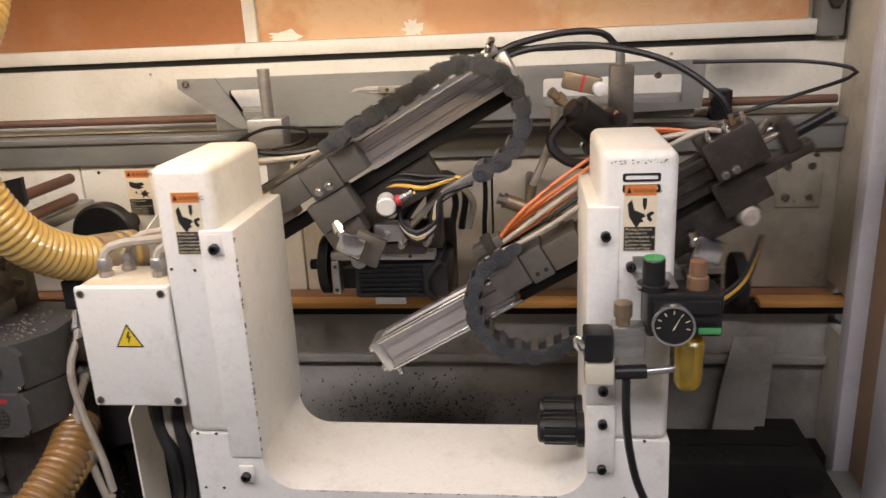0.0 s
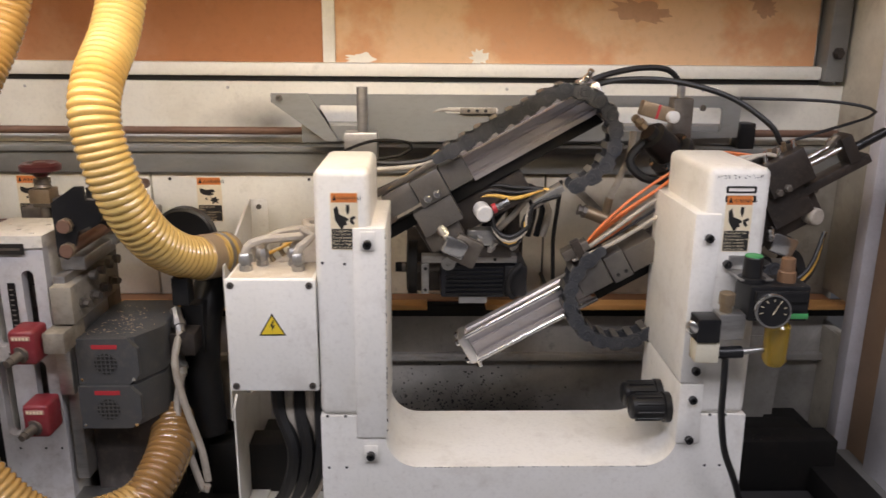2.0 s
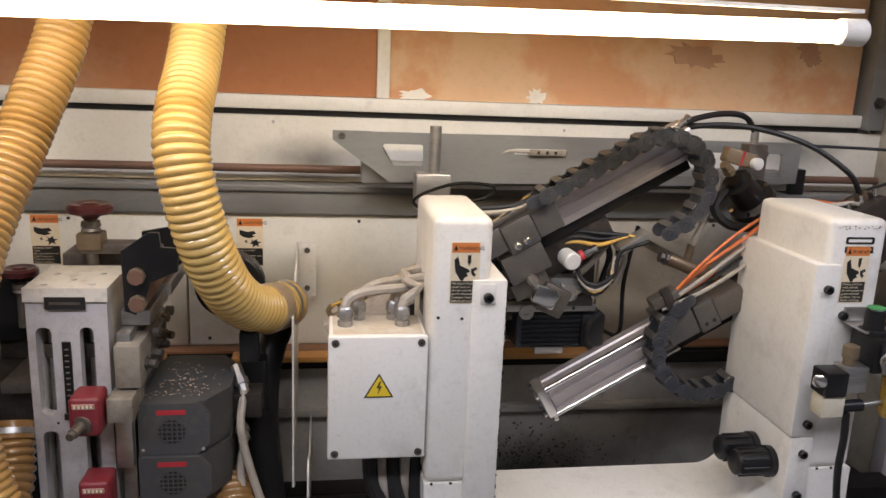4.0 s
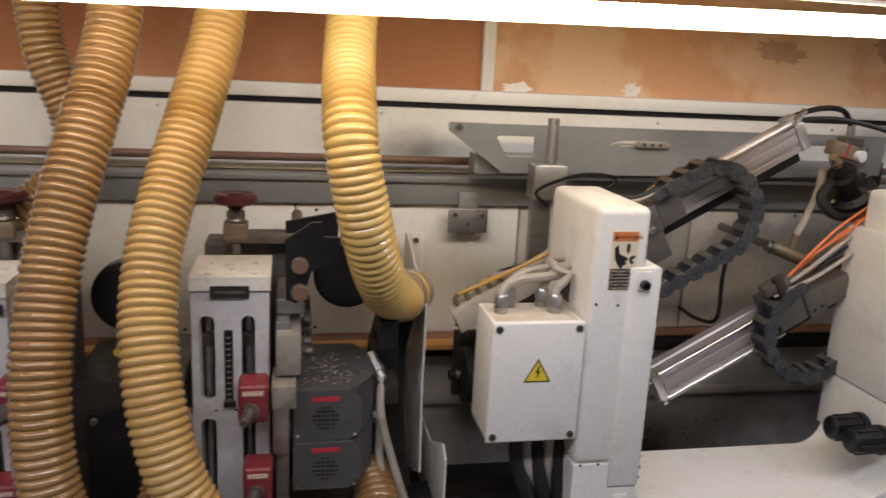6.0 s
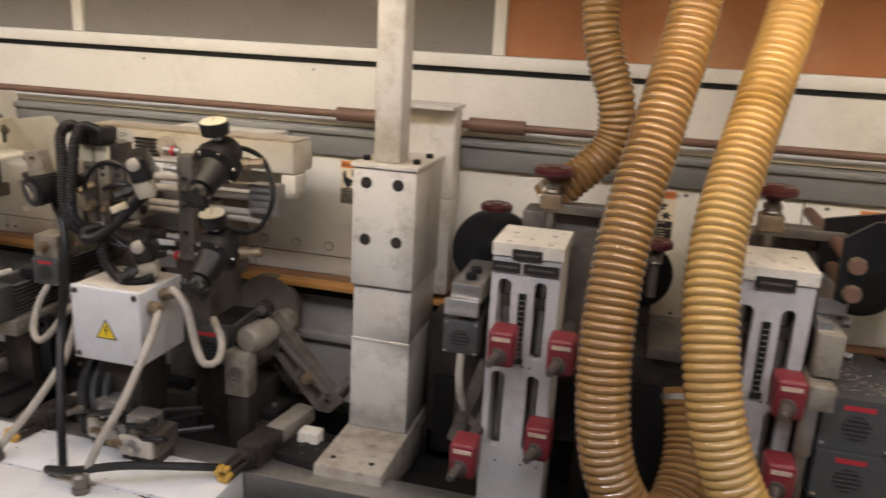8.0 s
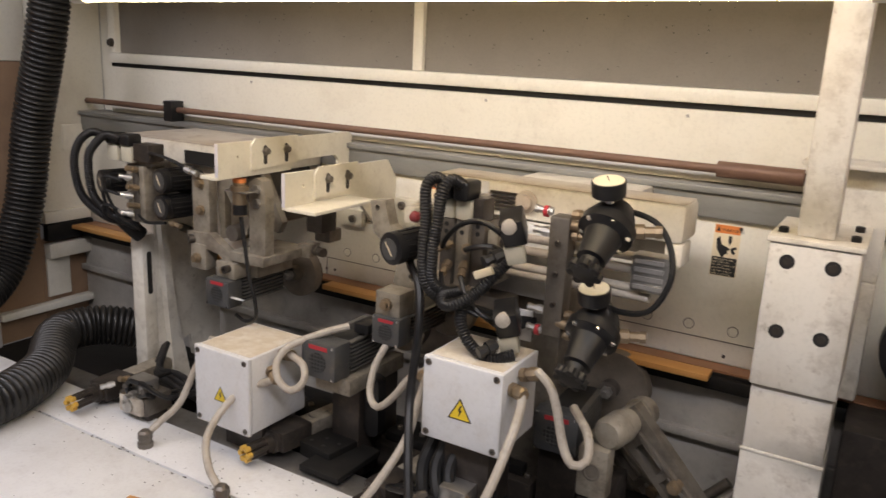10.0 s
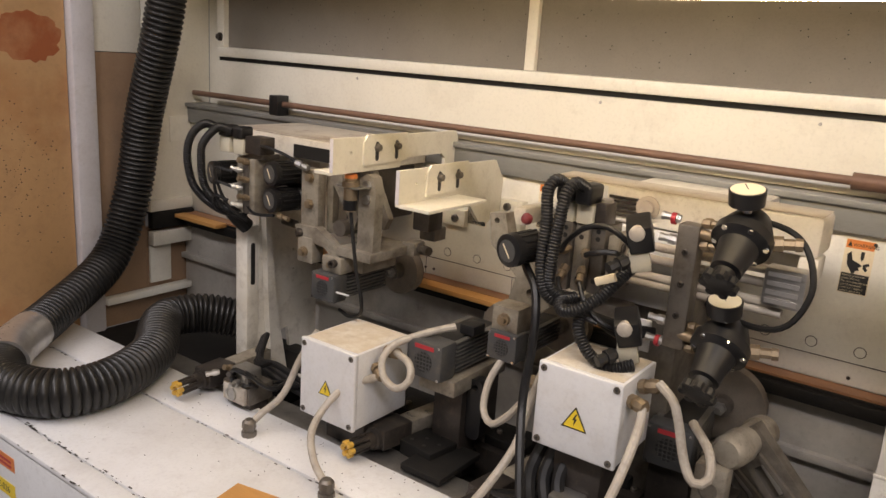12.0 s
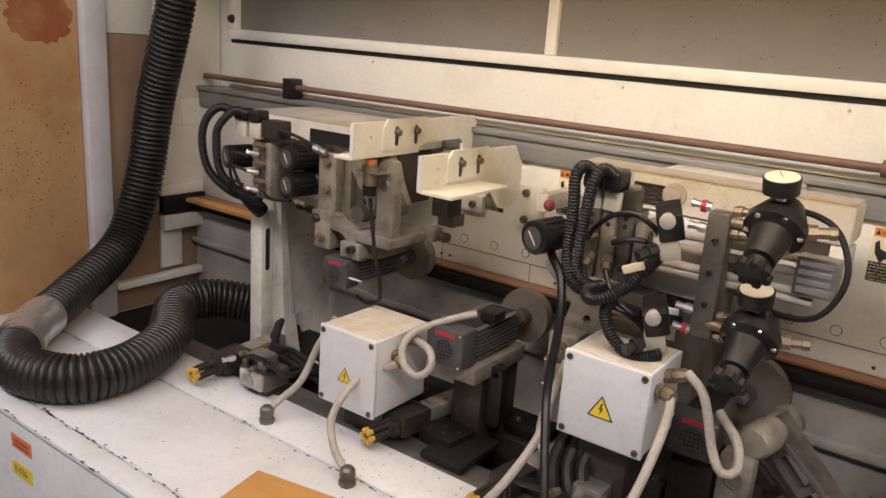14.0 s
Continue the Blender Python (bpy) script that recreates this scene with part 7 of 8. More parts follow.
for z, x1 in ((1.135, -2.24), (1.11, -2.22), (1.075, -2.26), (1.06, -2.24)):
    part("air_pipe", cyl(B(), (-2.56, 1.42, z), (x1, 1.42, z), 0.0085), DUSTY, u2)
ac = part("air_cylinder", box(B(), -2.275, -2.205, 1.40, 1.44, 1.075, 1.145, 0.005), STEEL, u2)
for i in range(4):
    part("cylinder_rib", box(B(), -2.268, -2.215, 1.396, 1.3995, 1.082 + 0.016 * i, 1.09 + 0.016 * i), ALU, ac)
for zz, red in ((1.205, True), (0.97, True), (1.01, False), (1.165, False)):
    for sx in (-1, 1):
        fitting((-2.405 + 0.02 * sx, 1.375, zz), (sx, -0.2, 0.1), 0.010, 0.035, u2, BRASS if sx > 0 else STEEL)
    if red:
        part("red_collar", cyl(B(), (-2.44, 1.37, zz), (-2.432, 1.37, zz), 0.011), REDINK, u2)
for z in (1.182, 1.006):
    part("solenoid", box(B(), -0.022, 0.022, -0.03, 0.03, -0.026, 0.026, 0.004, m=pose(-2.47, 1.30, z, 20, -15, 20)), BLACK, u2)
    part("solenoid_cap", lathe(B(), (-2.465, 1.275, z + 0.005), (0.25, -1, 0), [(-0.01, 0.014), (0.012, 0.014), (0.014, 0.011)], 14), CABLEG, u2)
    part("connector", box(B(), -0.018, 0.018, -0.018, 0.018, -0.02, 0.02, 0.003, m=pose(-2.468, 1.31, z - 0.048, 20, -15, 20)), CLEARP, u2)
    fitting((-2.48, 1.28, z - 0.05), (-0.5, -0.8, -0.3), 0.014, 0.04, u2, BLACK)


def precision_regulator(x, y, z):
    """A large round regulator with a star knob below and a dial gauge above."""
    t = thing("pressure_regulator", (x, y, z), "black flanged pressure regulator with star knob and cream gauge", "regulator", "pressure regulators")
    ax = Vector((-0.05, -0.80, -0.60)).normalized()
    u, v = ring_frame(ax)
    part("body", lathe(B(), Vector((x, y + 0.03, z + 0.025)), ax, [(-0.03, 0.03), (0.0, 0.044), (0.012, 0.045), (0.013, 0.050), (0.032, 0.050), (0.034, 0.042), (0.04, 0.034), (0.075, 0.028), (0.095, 0.026), (0.098, 0.018), (0.115, 0.016)], 28), BLACK, t)
    for j in range(6):
        a = 2 * math.pi * j / 6
        part("screw", lathe(B(), Vector((x, y + 0.03, z + 0.025)) + ax * 0.032 + 0.043 * (math.cos(a) * u + math.sin(a) * v), ax, [(0, 0.0055), (0.004, 0.005)], 8), CHROME, t)
    c = Vector((x, y + 0.03, z + 0.025)) + ax * 0.115
    for j in range(7):
        a = 2 * math.pi * j / 7
        part("knob_lobe", lathe(B(), c + 0.024 * (math.cos(a) * u + math.sin(a) * v), ax, [(0, 0.0085), (0.013, 0.0085), (0.015, 0.006)], 8), BLACK, t)
    part("star_knob", lathe(B(), c, ax, [(0.0, 0.024), (0.013, 0.025), (0.015, 0.018)], 14), BLACK, t)
    part("stem", cyl(B(), (x, y + 0.01, z + 0.03), (x, y + 0.01, z + 0.075), 0.008), CHROME, t)
    g = part("gauge_case", lathe(B(), (x - 0.002, y + 0.008, z + 0.072), (-0.02, -0.25, 1), [(0, 0.024), (0.002, 0.029), (0.026, 0.030), (0.028, 0.030), (0.0285, 0.027)], 26), BLACK, t)
    part("dial", lathe(B(), (x - 0.0026, y + 0.001, z + 0.0995), (-0.02, -0.25, 1), [(0, 0.0272), (0.0012, 0.0272)], 26), FACE, g)
    part("needle", box(B(), -0.0008, 0.0008, -0.004, 0.018, 0, 0.0006, m=pose(x - 0.0026, y + 0.001, z + 0.1012, 14, 0, 30)), INK, g)
    fitting((x + 0.03, y + 0.03, z + 0.01), (1, 0.2, 0.1), 0.014, 0.06, t, BRASS)
    part("bracket_bar", cyl(B(), (x - 0.09, y + 0.06, z), (x, y + 0.04, z), 0.010), BRASS, t)
    return t


precision_regulator(-2.302, 1.315, 1.185)
precision_regulator(-2.308, 1.31, 0.993)
cable("air_hose", [(-2.37, 1.375, 1.205), (-2.30, 1.38, 1.225), (-2.22, 1.36, 1.21), (-2.185, 1.34, 1.14), (-2.21, 1.33, 1.07), (-2.27, 1.34, 1.05), (-2.36, 1.38, 1.06)], 0.0055, RUBBER, "black air hose curving round the regulator")
dk = thing("dial_regulator", (-2.712, 1.32, 1.10), "ribbed black regulator knob with a round dial", "regulator")
part("knob", lathe(B(), (-2.712, 1.255, 1.107), (0.25, 1, 0.05), [(0, 0.026), (0.003, 0.033), (0.02, 0.034), (0.021, 0.031), (0.08, 0.030), (0.085, 0.024), (0.16, 0.018)], 24), BLACK, dk)
for j in range(14):
    a = 2 * math.pi * j / 14
    part("rib", box(B(), -0.0018, 0.0018, 0.024, 0.078, 0.0295, 0.0325, m=pose(-2.712, 1.255, 1.107, 3, 0, -14) @ pose(0, 0, 0, 0, math.degrees(a), 0)), BLACK, dk)
part("dial", lathe(B(), (-2.712, 1.2548, 1.107), (-0.25, -1, -0.05), [(0, 0.022), (0.0014, 0.022)], 20), MOTOR, dk)
part("needle", box(B(), -0.001, 0.001, -0.0026, -0.0016, -0.015, 0.016, m=pose(-2.7125, 1.2545, 1.107, 3, -35, -14)), CREAM, dk)
vs = thing("valve_stack", (-2.60, 1.36, 1.08), "stack of worn valves with ribbed black cables and brass elbows", "valve")
for i in range(3):
    part("valve_slice", box(B(), -2.652 + 0.031 * i, -2.623 + 0.031 * i, 1.345 + 0.008 * i, 1.44, 1.030, 1.166, 0.003), (TOOL, LINKM, TOOL)[i], vs)
    holes([(-2.6375 + 0.031 * i, 1.345 + 0.008 * i, z) for z in (1.155, 1.14, 1.055)], 0.005, vs)
part("side_ports", box(B(), -2.558, -2.535, 1.37, 1.46, 1.04, 1.150, 0.003), LINKM, vs)
for y, z in ((1.39, 1.06), (1.39, 1.125), (1.43, 1.07), (1.43, 1.13)):
    part("port", lathe(B(), (-2.535, y, z), (1, 0, 0), [(0, 0.011), (0.003, 0.011), (0.0031, 0.007), (0.001, 0.0065)], 14), BLOCK, vs)
part("mount", box(B(), -2.64, -2.55, 1.4405, 1.58, 1.06, 1.12, 0.003), TOOL, vs)
for x in (-2.643, -2.603):
    part("coil", box(B(), x - 0.017, x + 0.019, 1.345, 1.39, 1.1665, 1.206, 0.004), CLEARP, vs, "yellowed clear coil housing")
    part("coil_core", box(B(), x - 0.009, x + 0.010, 1.355, 1.38, 1.170, 1.20, 0.002), BRASS, vs)
    part("connector", box(B(), x - 0.015, x + 0.020, 1.325, 1.385, 1.2065, 1.246, 0.008, 3), BLACK, vs)
part("coil_end", box(B(), -2.583, -2.560, 1.35, 1.40, 1.167, 1.212, 0.003), BLOCK, vs)
part("coil_cap", lathe(B(), (-2.571, 1.375, 1.212), (0, 0, 1), [(0, 0.012), (0.006, 0.012), (0.007, 0.009)], 16), LINKM, vs)
for line in ([(-2.638, 1.335, 1.238), (-2.649, 1.31, 1.25), (-2.655, 1.29, 1.23), (-2.647, 1.28, 1.174), (-2.643, 1.27, 1.081), (-2.627, 1.28, 1.031), (-2.585, 1.32, 1.008)],
             [(-2.598, 1.335, 1.238), (-2.610, 1.31, 1.25), (-2.618, 1.29, 1.228), (-2.620, 1.28, 1.179), (-2.623, 1.27, 1.110), (-2.622, 1.28, 1.046), (-2.575, 1.32, 1.018)],
             [(-2.488, 1.335, 1.110), (-2.505, 1.30, 1.080), (-2.528, 1.28, 1.048), (-2.557, 1.26, 1.026), (-2.586, 1.262, 1.017), (-2.600, 1.28, 1.028), (-2.585, 1.31, 1.032)],
             [(-2.556, 1.285, 1.024), (-2.553, 1.27, 0.985), (-2.522, 1.268, 0.943), (-2.482, 1.278, 0.927), (-2.450, 1.30, 0.936)]):
    part("ribbed_cable", corrugated(B(), line, 0.0122, 0.006, 0.0022, 14), BLACK, vs)
part("cable_tag", box(B(), -0.03, 0.012, -0.005, 0.005, -0.008, 0.008, 0.003, m=pose(-2.512, 1.29, 1.090, 0, -25, 0)), CREAM, vs)
for x, z, ax in ((-2.628, 1.117, (-0.5, -1, -0.35)), (-2.594, 1.112, (0.5, -1, 0.1)), (-2.631, 1.079, (0.1, -1, -0.6)), (-2.597, 1.079, (0.35, -1, -0.6))):
    fitting((x, 1.352, z), ax, 0.010, 0.040, vs, BRASS)
for line, r in (([(-2.634, 1.325, 1.112), (-2.613, 1.31, 1.140), (-2.575, 1.30, 1.172), (-2.533, 1.30, 1.181), (-2.497, 1.31, 1.160), (-2.486, 1.33, 1.135)], 0.0055),
                ([(-2.578, 1.318, 1.116), (-2.55, 1.31, 1.128), (-2.516, 1.31, 1.134), (-2.498, 1.335, 1.118)], 0.0055),
                ([(-2.628, 1.315, 1.062), (-2.612, 1.30, 1.035), (-2.575, 1.29, 1.012), (-2.53, 1.30, 0.996)], 0.005),
                ([(-2.585, 1.318, 1.060), (-2.560, 1.30, 1.028), (-2.525, 1.30, 1.0), (-2.49, 1.32, 0.985)], 0.005)):
    part("air_tube", tube(B(), line, r), BLACK, vs)
part("back_valve", lathe(B(), (-2.530, 1.483, 1.195), (0, -1, 0), [(0, 0.024), (0.006, 0.024), (0.007, 0.016), (0.016, 0.015), (0.017, 0.008)], 18), DUSTY, vs, "dusty round valve cap")
part("lower_bar", box(B(), -2.62, -2.52, 1.40, 1.46, 0.955, 1.005, 0.006), TOOL, vs)
part("lower_plate", box(B(), -2.52, -2.46, 1.395, 1.40, 0.93, 0.995, 0.002), GREYBOX, vs)
for i in range(3):
    part("cable", tube(B(), [(-2.60 + 0.01 * i, 1.33, 1.012), (-2.555, 1.33 + 0.015 * i, 1.0 - 0.01 * i), (-2.50, 1.36, 0.985 - 0.012 * i), (-2.455, 1.40, 0.975)], 0.0075), RUBBER, vs)
cable("flat_black_cable", [(-2.70, 1.31, 1.078), (-2.689, 1.30, 1.066), (-2.656, 1.28, 1.035), (-2.634, 1.25, 0.96), (-2.628, 1.22, 0.844), (-2.604, 1.18, 0.774), (-2.560, 1.12, 0.67), (-2.53, 1.08, 0.575)], 0.009, BLACK, "thick black cable hanging down beside the junction box")

m2 = thing("polishing_motor", (-2.925, 1.40, 0.472), "grey finned motor on a cast slide with a dusty wheel", "motor", "polishing motors")
finned_motor(m2, pose(-2.925, 1.295, 0.762), 0.098, 0.088, 0.25, MOTOR, MOTOR, 8)
wheel(m2, -2.90, 1.60, 0.81, 0.066)
part("slide", box(B(), -2.96, -2.86, 1.33, 1.55, 0.722, 0.761, 0.004), LINKM, m2)
part("terminal_box", box(B(), -2.905, -2.865, 1.40, 1.45, 0.848, 0.872, 0.004), BLACK, m2)
part("pedestal", box(B(), -2.95, -2.87, 1.38, 1.54, 0.49, 0.721, 0.004), BLOCK, m2)
part("swing_arm", plate(B(), rounded(-2.87, -2.83, 0.60, 0.75, 0.018), [circle(-2.85, 0.73, 0.008)], 0, 0.03, pose(0, 1.40, 0)), BLACK, m2)
part("slotted_plate", box(B(), -2.93, -2.82, 1.24, 1.40, 0.56, 0.575, 0.002), DARK, m2)

m3 = thing("polishing_motor", (-2.40, 1.55, 0.472), "grey finned motor with a dark wheel and cable loop", "motor", "polishing motors")
finned_motor(m3, pose(-2.405, 1.43, 0.685, 0, 0, 4), 0.098, 0.092, 0.20, MOTOR, MOTOR, 8)
wheel(m3, -2.365, 1.655, 0.765, 0.085)
part("pedestal", box(B(), -2.45, -2.36, 1.46, 1.62, 0.49, 0.6845, 0.004), BLOCK, m3)

m4 = thing("polishing_motor", (-2.80, 1.40, 0.85), "small grey finned motor hanging on a cast swing arm", "motor", "polishing motors")
M4 = pose(-2.79, 1.36, 0.855)
finned_motor(m4, M4, 0.074, 0.066, 0.21, MOTOR, MOTOR, 7)
part("clevis", box(B(), -2.825, -2.76, 1.37, 1.43, 0.918, 0.975, 0.004), LINKM, m4)
part("clevis_pin", lathe(B(), (-2.793, 1.37, 0.948), (0, -1, 0), [(0, 0.014), (0.008, 0.014), (0.009, 0.009), (0.018, 0.009)], 10), BRASS, m4)
part("swing_arm", plate(B(), [(-2.81, 0.90), (-2.79, 0.98), (-2.86, 1.04), (-2.87, 1.11), (-2.83, 1.115), (-2.815, 1.06), (-2.73, 1.0), (-2.70, 0.93), (-2.735, 0.90)], [circle(-2.85, 1.095, 0.007), circle(-2.75, 0.95, 0.010)], 0, 0.035, pose(-0.025, 1.44, 0.045)), LINKM, m4)
wheel(m4, -2.77, 1.60, 0.885, 0.07)
part("motor_cable", tube(B(), [(-2.79, 1.37, 0.857), (-2.80, 1.34, 0.81), (-2.79, 1.31, 0.76), (-2.755, 1.29, 0.745), (-2.715, 1.29, 0.78), (-2.68, 1.30, 0.83), (-2.64, 1.31, 0.855)], 0.008), CABLEG, m4)


# ---- slide actuators, arms and clutter on the bed ----
def actuator(x, y, z, turn, label):
    m = pose(x, y, z, 0, 0, turn)
    t = thing("slide_actuator", m, label, "actuator", "slide actuators")
    part("dark_block", box(B(), -0.03, 0.03, 0.06, 0.15, -0.018, 0.032, 0.004, m=m), BLOCK, t)
    part("bar", box(B(), -0.024, 0.024, 0.1505, 0.29, -0.012, 0.026, 0.003, m=m), LINKM, t)
    hub = part("hub", lathe(B(), m @ Vector((0, 0.06, 0.005)), m.to_3x3() @ Vector((0, -1, 0)), [(0, 0.026), (0.01, 0.026), (0.012, 0.02), (0.03, 0.02)], 16), BLOCK, t)
    for j in range(6):
        a = 2 * math.pi * j / 6
        p = m @ Vector((0.014 * math.cos(a), 0.03, 0.005 + 0.014 * math.sin(a)))
        part("stop_screw", lathe(B(), p, m.to_3x3() @ Vector((0, -1, 0)), [(0, 0.006), (0.045, 0.006)], 8), BLOCK, hub)
        part("orange_tip", lathe(B(), p + m.to_3x3() @ Vector((0, -0.045, 0)), m.to_3x3() @ Vector((0, -1, 0)), [(0, 0.0068), (0.012, 0.0068), (0.013, 0.004)], 8), CABLEY, hub)
    part("rail_block", box(B(), 0.03, 0.13, 0.11, 0.20, -0.04, 0.0, 0.003, m=m), DARK, t)
    holes([m @ Vector((0.05 + 0.02 * i, 0.13 + 0.03 * (i % 2), 0.0)) for i in range(4)], 0.005, t, (0, 0, 1))
    part("foot", box(B(), -0.05, 0.13, 0.09, 0.30, -0.10, -0.041, 0.003, m=m), DARK, t)
    return t


a1 = actuator(-3.03, 1.20, 0.59, -8, "browned slide actuator with orange-tipped stop screws")
text("Rear", 0.016, INK, a1, pose(-3.03, 1.20, 0.59, 0, 0, -8) @ pose(-0.020, 0.17, 0.0266, -90, 0, 0))
text("Bot", 0.016, INK, a1, pose(-3.03, 1.20, 0.59, 0, 0, -8) @ pose(0.0, 0.215, 0.0266, -90, 0, 0))
actuator(-2.73, 1.18, 0.565, -8, "browned slide actuator with dusty light bar")
actuator(-2.21, 1.19, 0.575, -8, "browned slide actuator beside the support column")
actuator(-3.56, 1.13, 0.59, 4, "dark slide actuator under the first polishing unit")


def pneumatic_block(x, y, z, seed, label):
    r = random.Random(seed)
    t = thing("valve_cluster", (x, y, z), label, "valve", "valve clusters")
    part("body", box(B(), x - 0.05, x + 0.05, y, y + 0.08, z, z + 0.05, 0.004), TOOL, t)
    part("plate", box(B(), x - 0.035, x + 0.045, y - 0.012, y - 0.0005, z + 0.004, z + 0.048, 0.003), DUSTY, t)
    part("ring", lathe(B(), (x, y - 0.012, z + 0.026), (0, -1, 0), [(0, 0.018), (0.006, 0.018), (0.007, 0.012), (0.004, 0.011)], 16), STEEL, t)
    part("cap", box(B(), x - 0.03, x + 0.03, y + 0.01, y + 0.06, z + 0.0505, z + 0.085, 0.004), STEEL, t)
    for i in range(7):
        p = (x + r.uniform(-0.06, 0.06), y + r.uniform(-0.01, 0.05), z + r.uniform(0.01, 0.08))
        fitting(p, (r.uniform(-1, 1), -1, r.uniform(-0.3, 0.6)), 0.009, 0.034, t, (BRASS, STEEL, TOOL)[i % 3])
    for i in range(4):
        p = Vector((x + r.uniform(-0.06, 0.06), y + 0.02, z + r.uniform(0.03, 0.08)))
        part("air_tube", tube(B(), [p, p + Vector((r.uniform(-0.05, 0.05), -0.03, 0.02)), p + Vector((r.uniform(-0.10, 0.10), 0.0, -0.01)), p + Vector((r.uniform(-0.14, 0.14), 0.12, -0.02))], 0.006), BLACK, t)
    part("foot", box(B(), x - 0.045, x + 0.045, y + 0.01, y + 0.07, 0.472, z - 0.0005, 0.003), BLOCK, t)
    return t


pneumatic_block(-3.43, 1.19, 0.575, 3, "cluster of dusty valves and brass fittings on the bed")
pneumatic_block(-2.52, 1.20, 0.585, 5, "cluster of dusty valves under the junction box")
pneumatic_block(-2.42, 1.17, 0.58, 8, "cluster of worn brass fittings beside the junction box")
for i in range(3):
    cable("black_cable", [(-3.60 + 0.008 * i, 1.43, 0.64 + 0.006 * i), (-3.55 + 0.01 * i, 1.36, 0.60 + 0.006 * i), (-3.45, 1.33 + 0.01 * i, 0.60 + 0.01 * i), (-3.33, 1.32 + 0.01 * i, 0.585 + 0.008 * i), (-3.22, 1.36, 0.56)], 0.008, RUBBER, "black cable lying between the units on the bed")
for i in range(3):
    cable("black_cable", [(-2.60 + 0.03 * i, 1.30, 0.75), (-2.61 + 0.03 * i, 1.25, 0.68), (-2.59 + 0.04 * i, 1.22, 0.62), (-2.62 + 0.05 * i, 1.26, 0.56)], 0.013, RUBBER, "ribbed black cable under the junction box")
cable("black_cable", [(-2.56, 1.07, 0.575), (-2.48, 1.05, 0.60), (-2.38, 1.08, 0.615), (-2.28, 1.14, 0.60), (-2.22, 1.20, 0.575)], 0.009, RUBBER, "black cable lying along the bed edge")

for ox, oy, oz, turn, lab in ((-2.262, 1.50, 0.768, -35, "grey cast swing arm with a ribbed web"), (-2.34, 1.64, 0.66, -20, "grey cast swing arm behind the motor")):
    m = pose(ox, oy, oz, 0, 42, turn * 0.3)
    sa = thing("swing_arm", m, lab, "machine arm", "swing arms")
    part("arm", plate(B(), [(-0.035, -0.036), (0.21, -0.040), (0.235, -0.015), (0.235, 0.02), (0.21, 0.032), (-0.03, 0.036)], [[(0.04, -0.024), (0.105, -0.026), (0.105, 0.0), (0.04, 0.012)], [(0.12, -0.026), (0.19, -0.026), (0.19, 0.018), (0.12, 0.002)], circle(0.213, 0.0, 0.009)], -0.014, 0.014, m), GRIME, sa)
    part("rib", plate(B(), [(0.02, 0.012), (0.20, 0.026), (0.20, 0.018), (0.03, 0.004)], [], -0.024, -0.0145, m), GRIME, sa)
    part("barrel", lathe(B(), m @ Vector((-0.01, -0.10, 0)), m.to_3x3() @ Vector((0, 1, 0)), [(0, 0.026), (0.01, 0.033), (0.06, 0.034), (0.062, 0.029), (0.13, 0.029), (0.132, 0.034), (0.16, 0.032)], 22), LINKM, sa)
    part("pivot", lathe(B(), m @ Vector((0.14, -0.03, 0.01)), m.to_3x3() @ Vector((0, -1, 0)), [(-0.016, 0.014), (0.004, 0.014), (0.005, 0.009), (0.012, 0.009)], 14), BRASS, sa)
    part("link_rod", cyl(B(), m @ Vector((0.21, 0.0, 0)), m @ Vector((0.21, -0.02, 0)) + Vector((0.10, 0.05, 0.10)), 0.012), TOOL, sa)
    part("bearing_plate", box(B(), ox - 0.075, ox - 0.012, oy - 0.115, oy - 0.07, oz - 0.13, oz - 0.02, 0.007), LINKM, sa)
    part("bearing_cap", lathe(B(), (ox - 0.043, oy - 0.1155, oz - 0.07), (0, -1, 0), [(0, 0.018), (0.003, 0.018), (0.0032, 0.014), (0.001, 0.013)], 18), GRIME, sa)
    part("stand", box(B(), ox - 0.07, ox - 0.015, oy - 0.11, oy + 0.05, 0.472, oz - 0.131, 0.004), BLOCK, sa)
pb = thing("bearing_block", (-2.10, 1.36, 0.48), "small cream bearing block with a dark bore", "bearing")
part("body", box(B(), -2.135, -2.085, 1.35, 1.39, 0.50, 0.60, 0.006), CAST, pb)
part("bore", lathe(B(), (-2.11, 1.3495, 0.565), (0, -1, 0), [(0, 0.014), (0.0008, 0.014)], 16), INK, pb)
part("foot", box(B(), -2.15, -2.07, 1.33, 1.43, 0.472, 0.499, 0.003), CAST, pb)
bd = thing("wood_board", (-3.05, 0.93, BED + 0.002), "orange wooden board lying on the bed", "board")
part("board", box(B(), 0, 0.34, -0.26, 0, 0, 0.012, 0.002, m=pose(-3.13, 0.95, BED + 0.002, 0, 0, 11)), WOOD, bd)

# labels on the front skirt
for x, z, mt, nm in ((-3.70, 0.492, ORANGE, "orange label with unreadable writing on the bed skirt"), (-3.705, 0.42, YELLOW, "yellow label with a stock mark on the bed skirt")):
    lb2 = thing("skirt_label", (x, 0.7445, z), nm, "label")
    part("sheet", box(B(), x - 0.045, x + 0.045, 0.7438, 0.7448, z - 0.018, z + 0.018), mt, lb2)
    if mt is YELLOW:
        text("E-026", 0.024, INK, lb2, pose(x - 0.033, 0.7436, z - 0.008))
    else:
        for dz in (-0.008, 0.004):
            part("writing_bar", box(B(), x - 0.032, x + 0.032, 0.7432, 0.7437, z + dz - 0.003, z + dz + 0.003), REDINK, lb2)

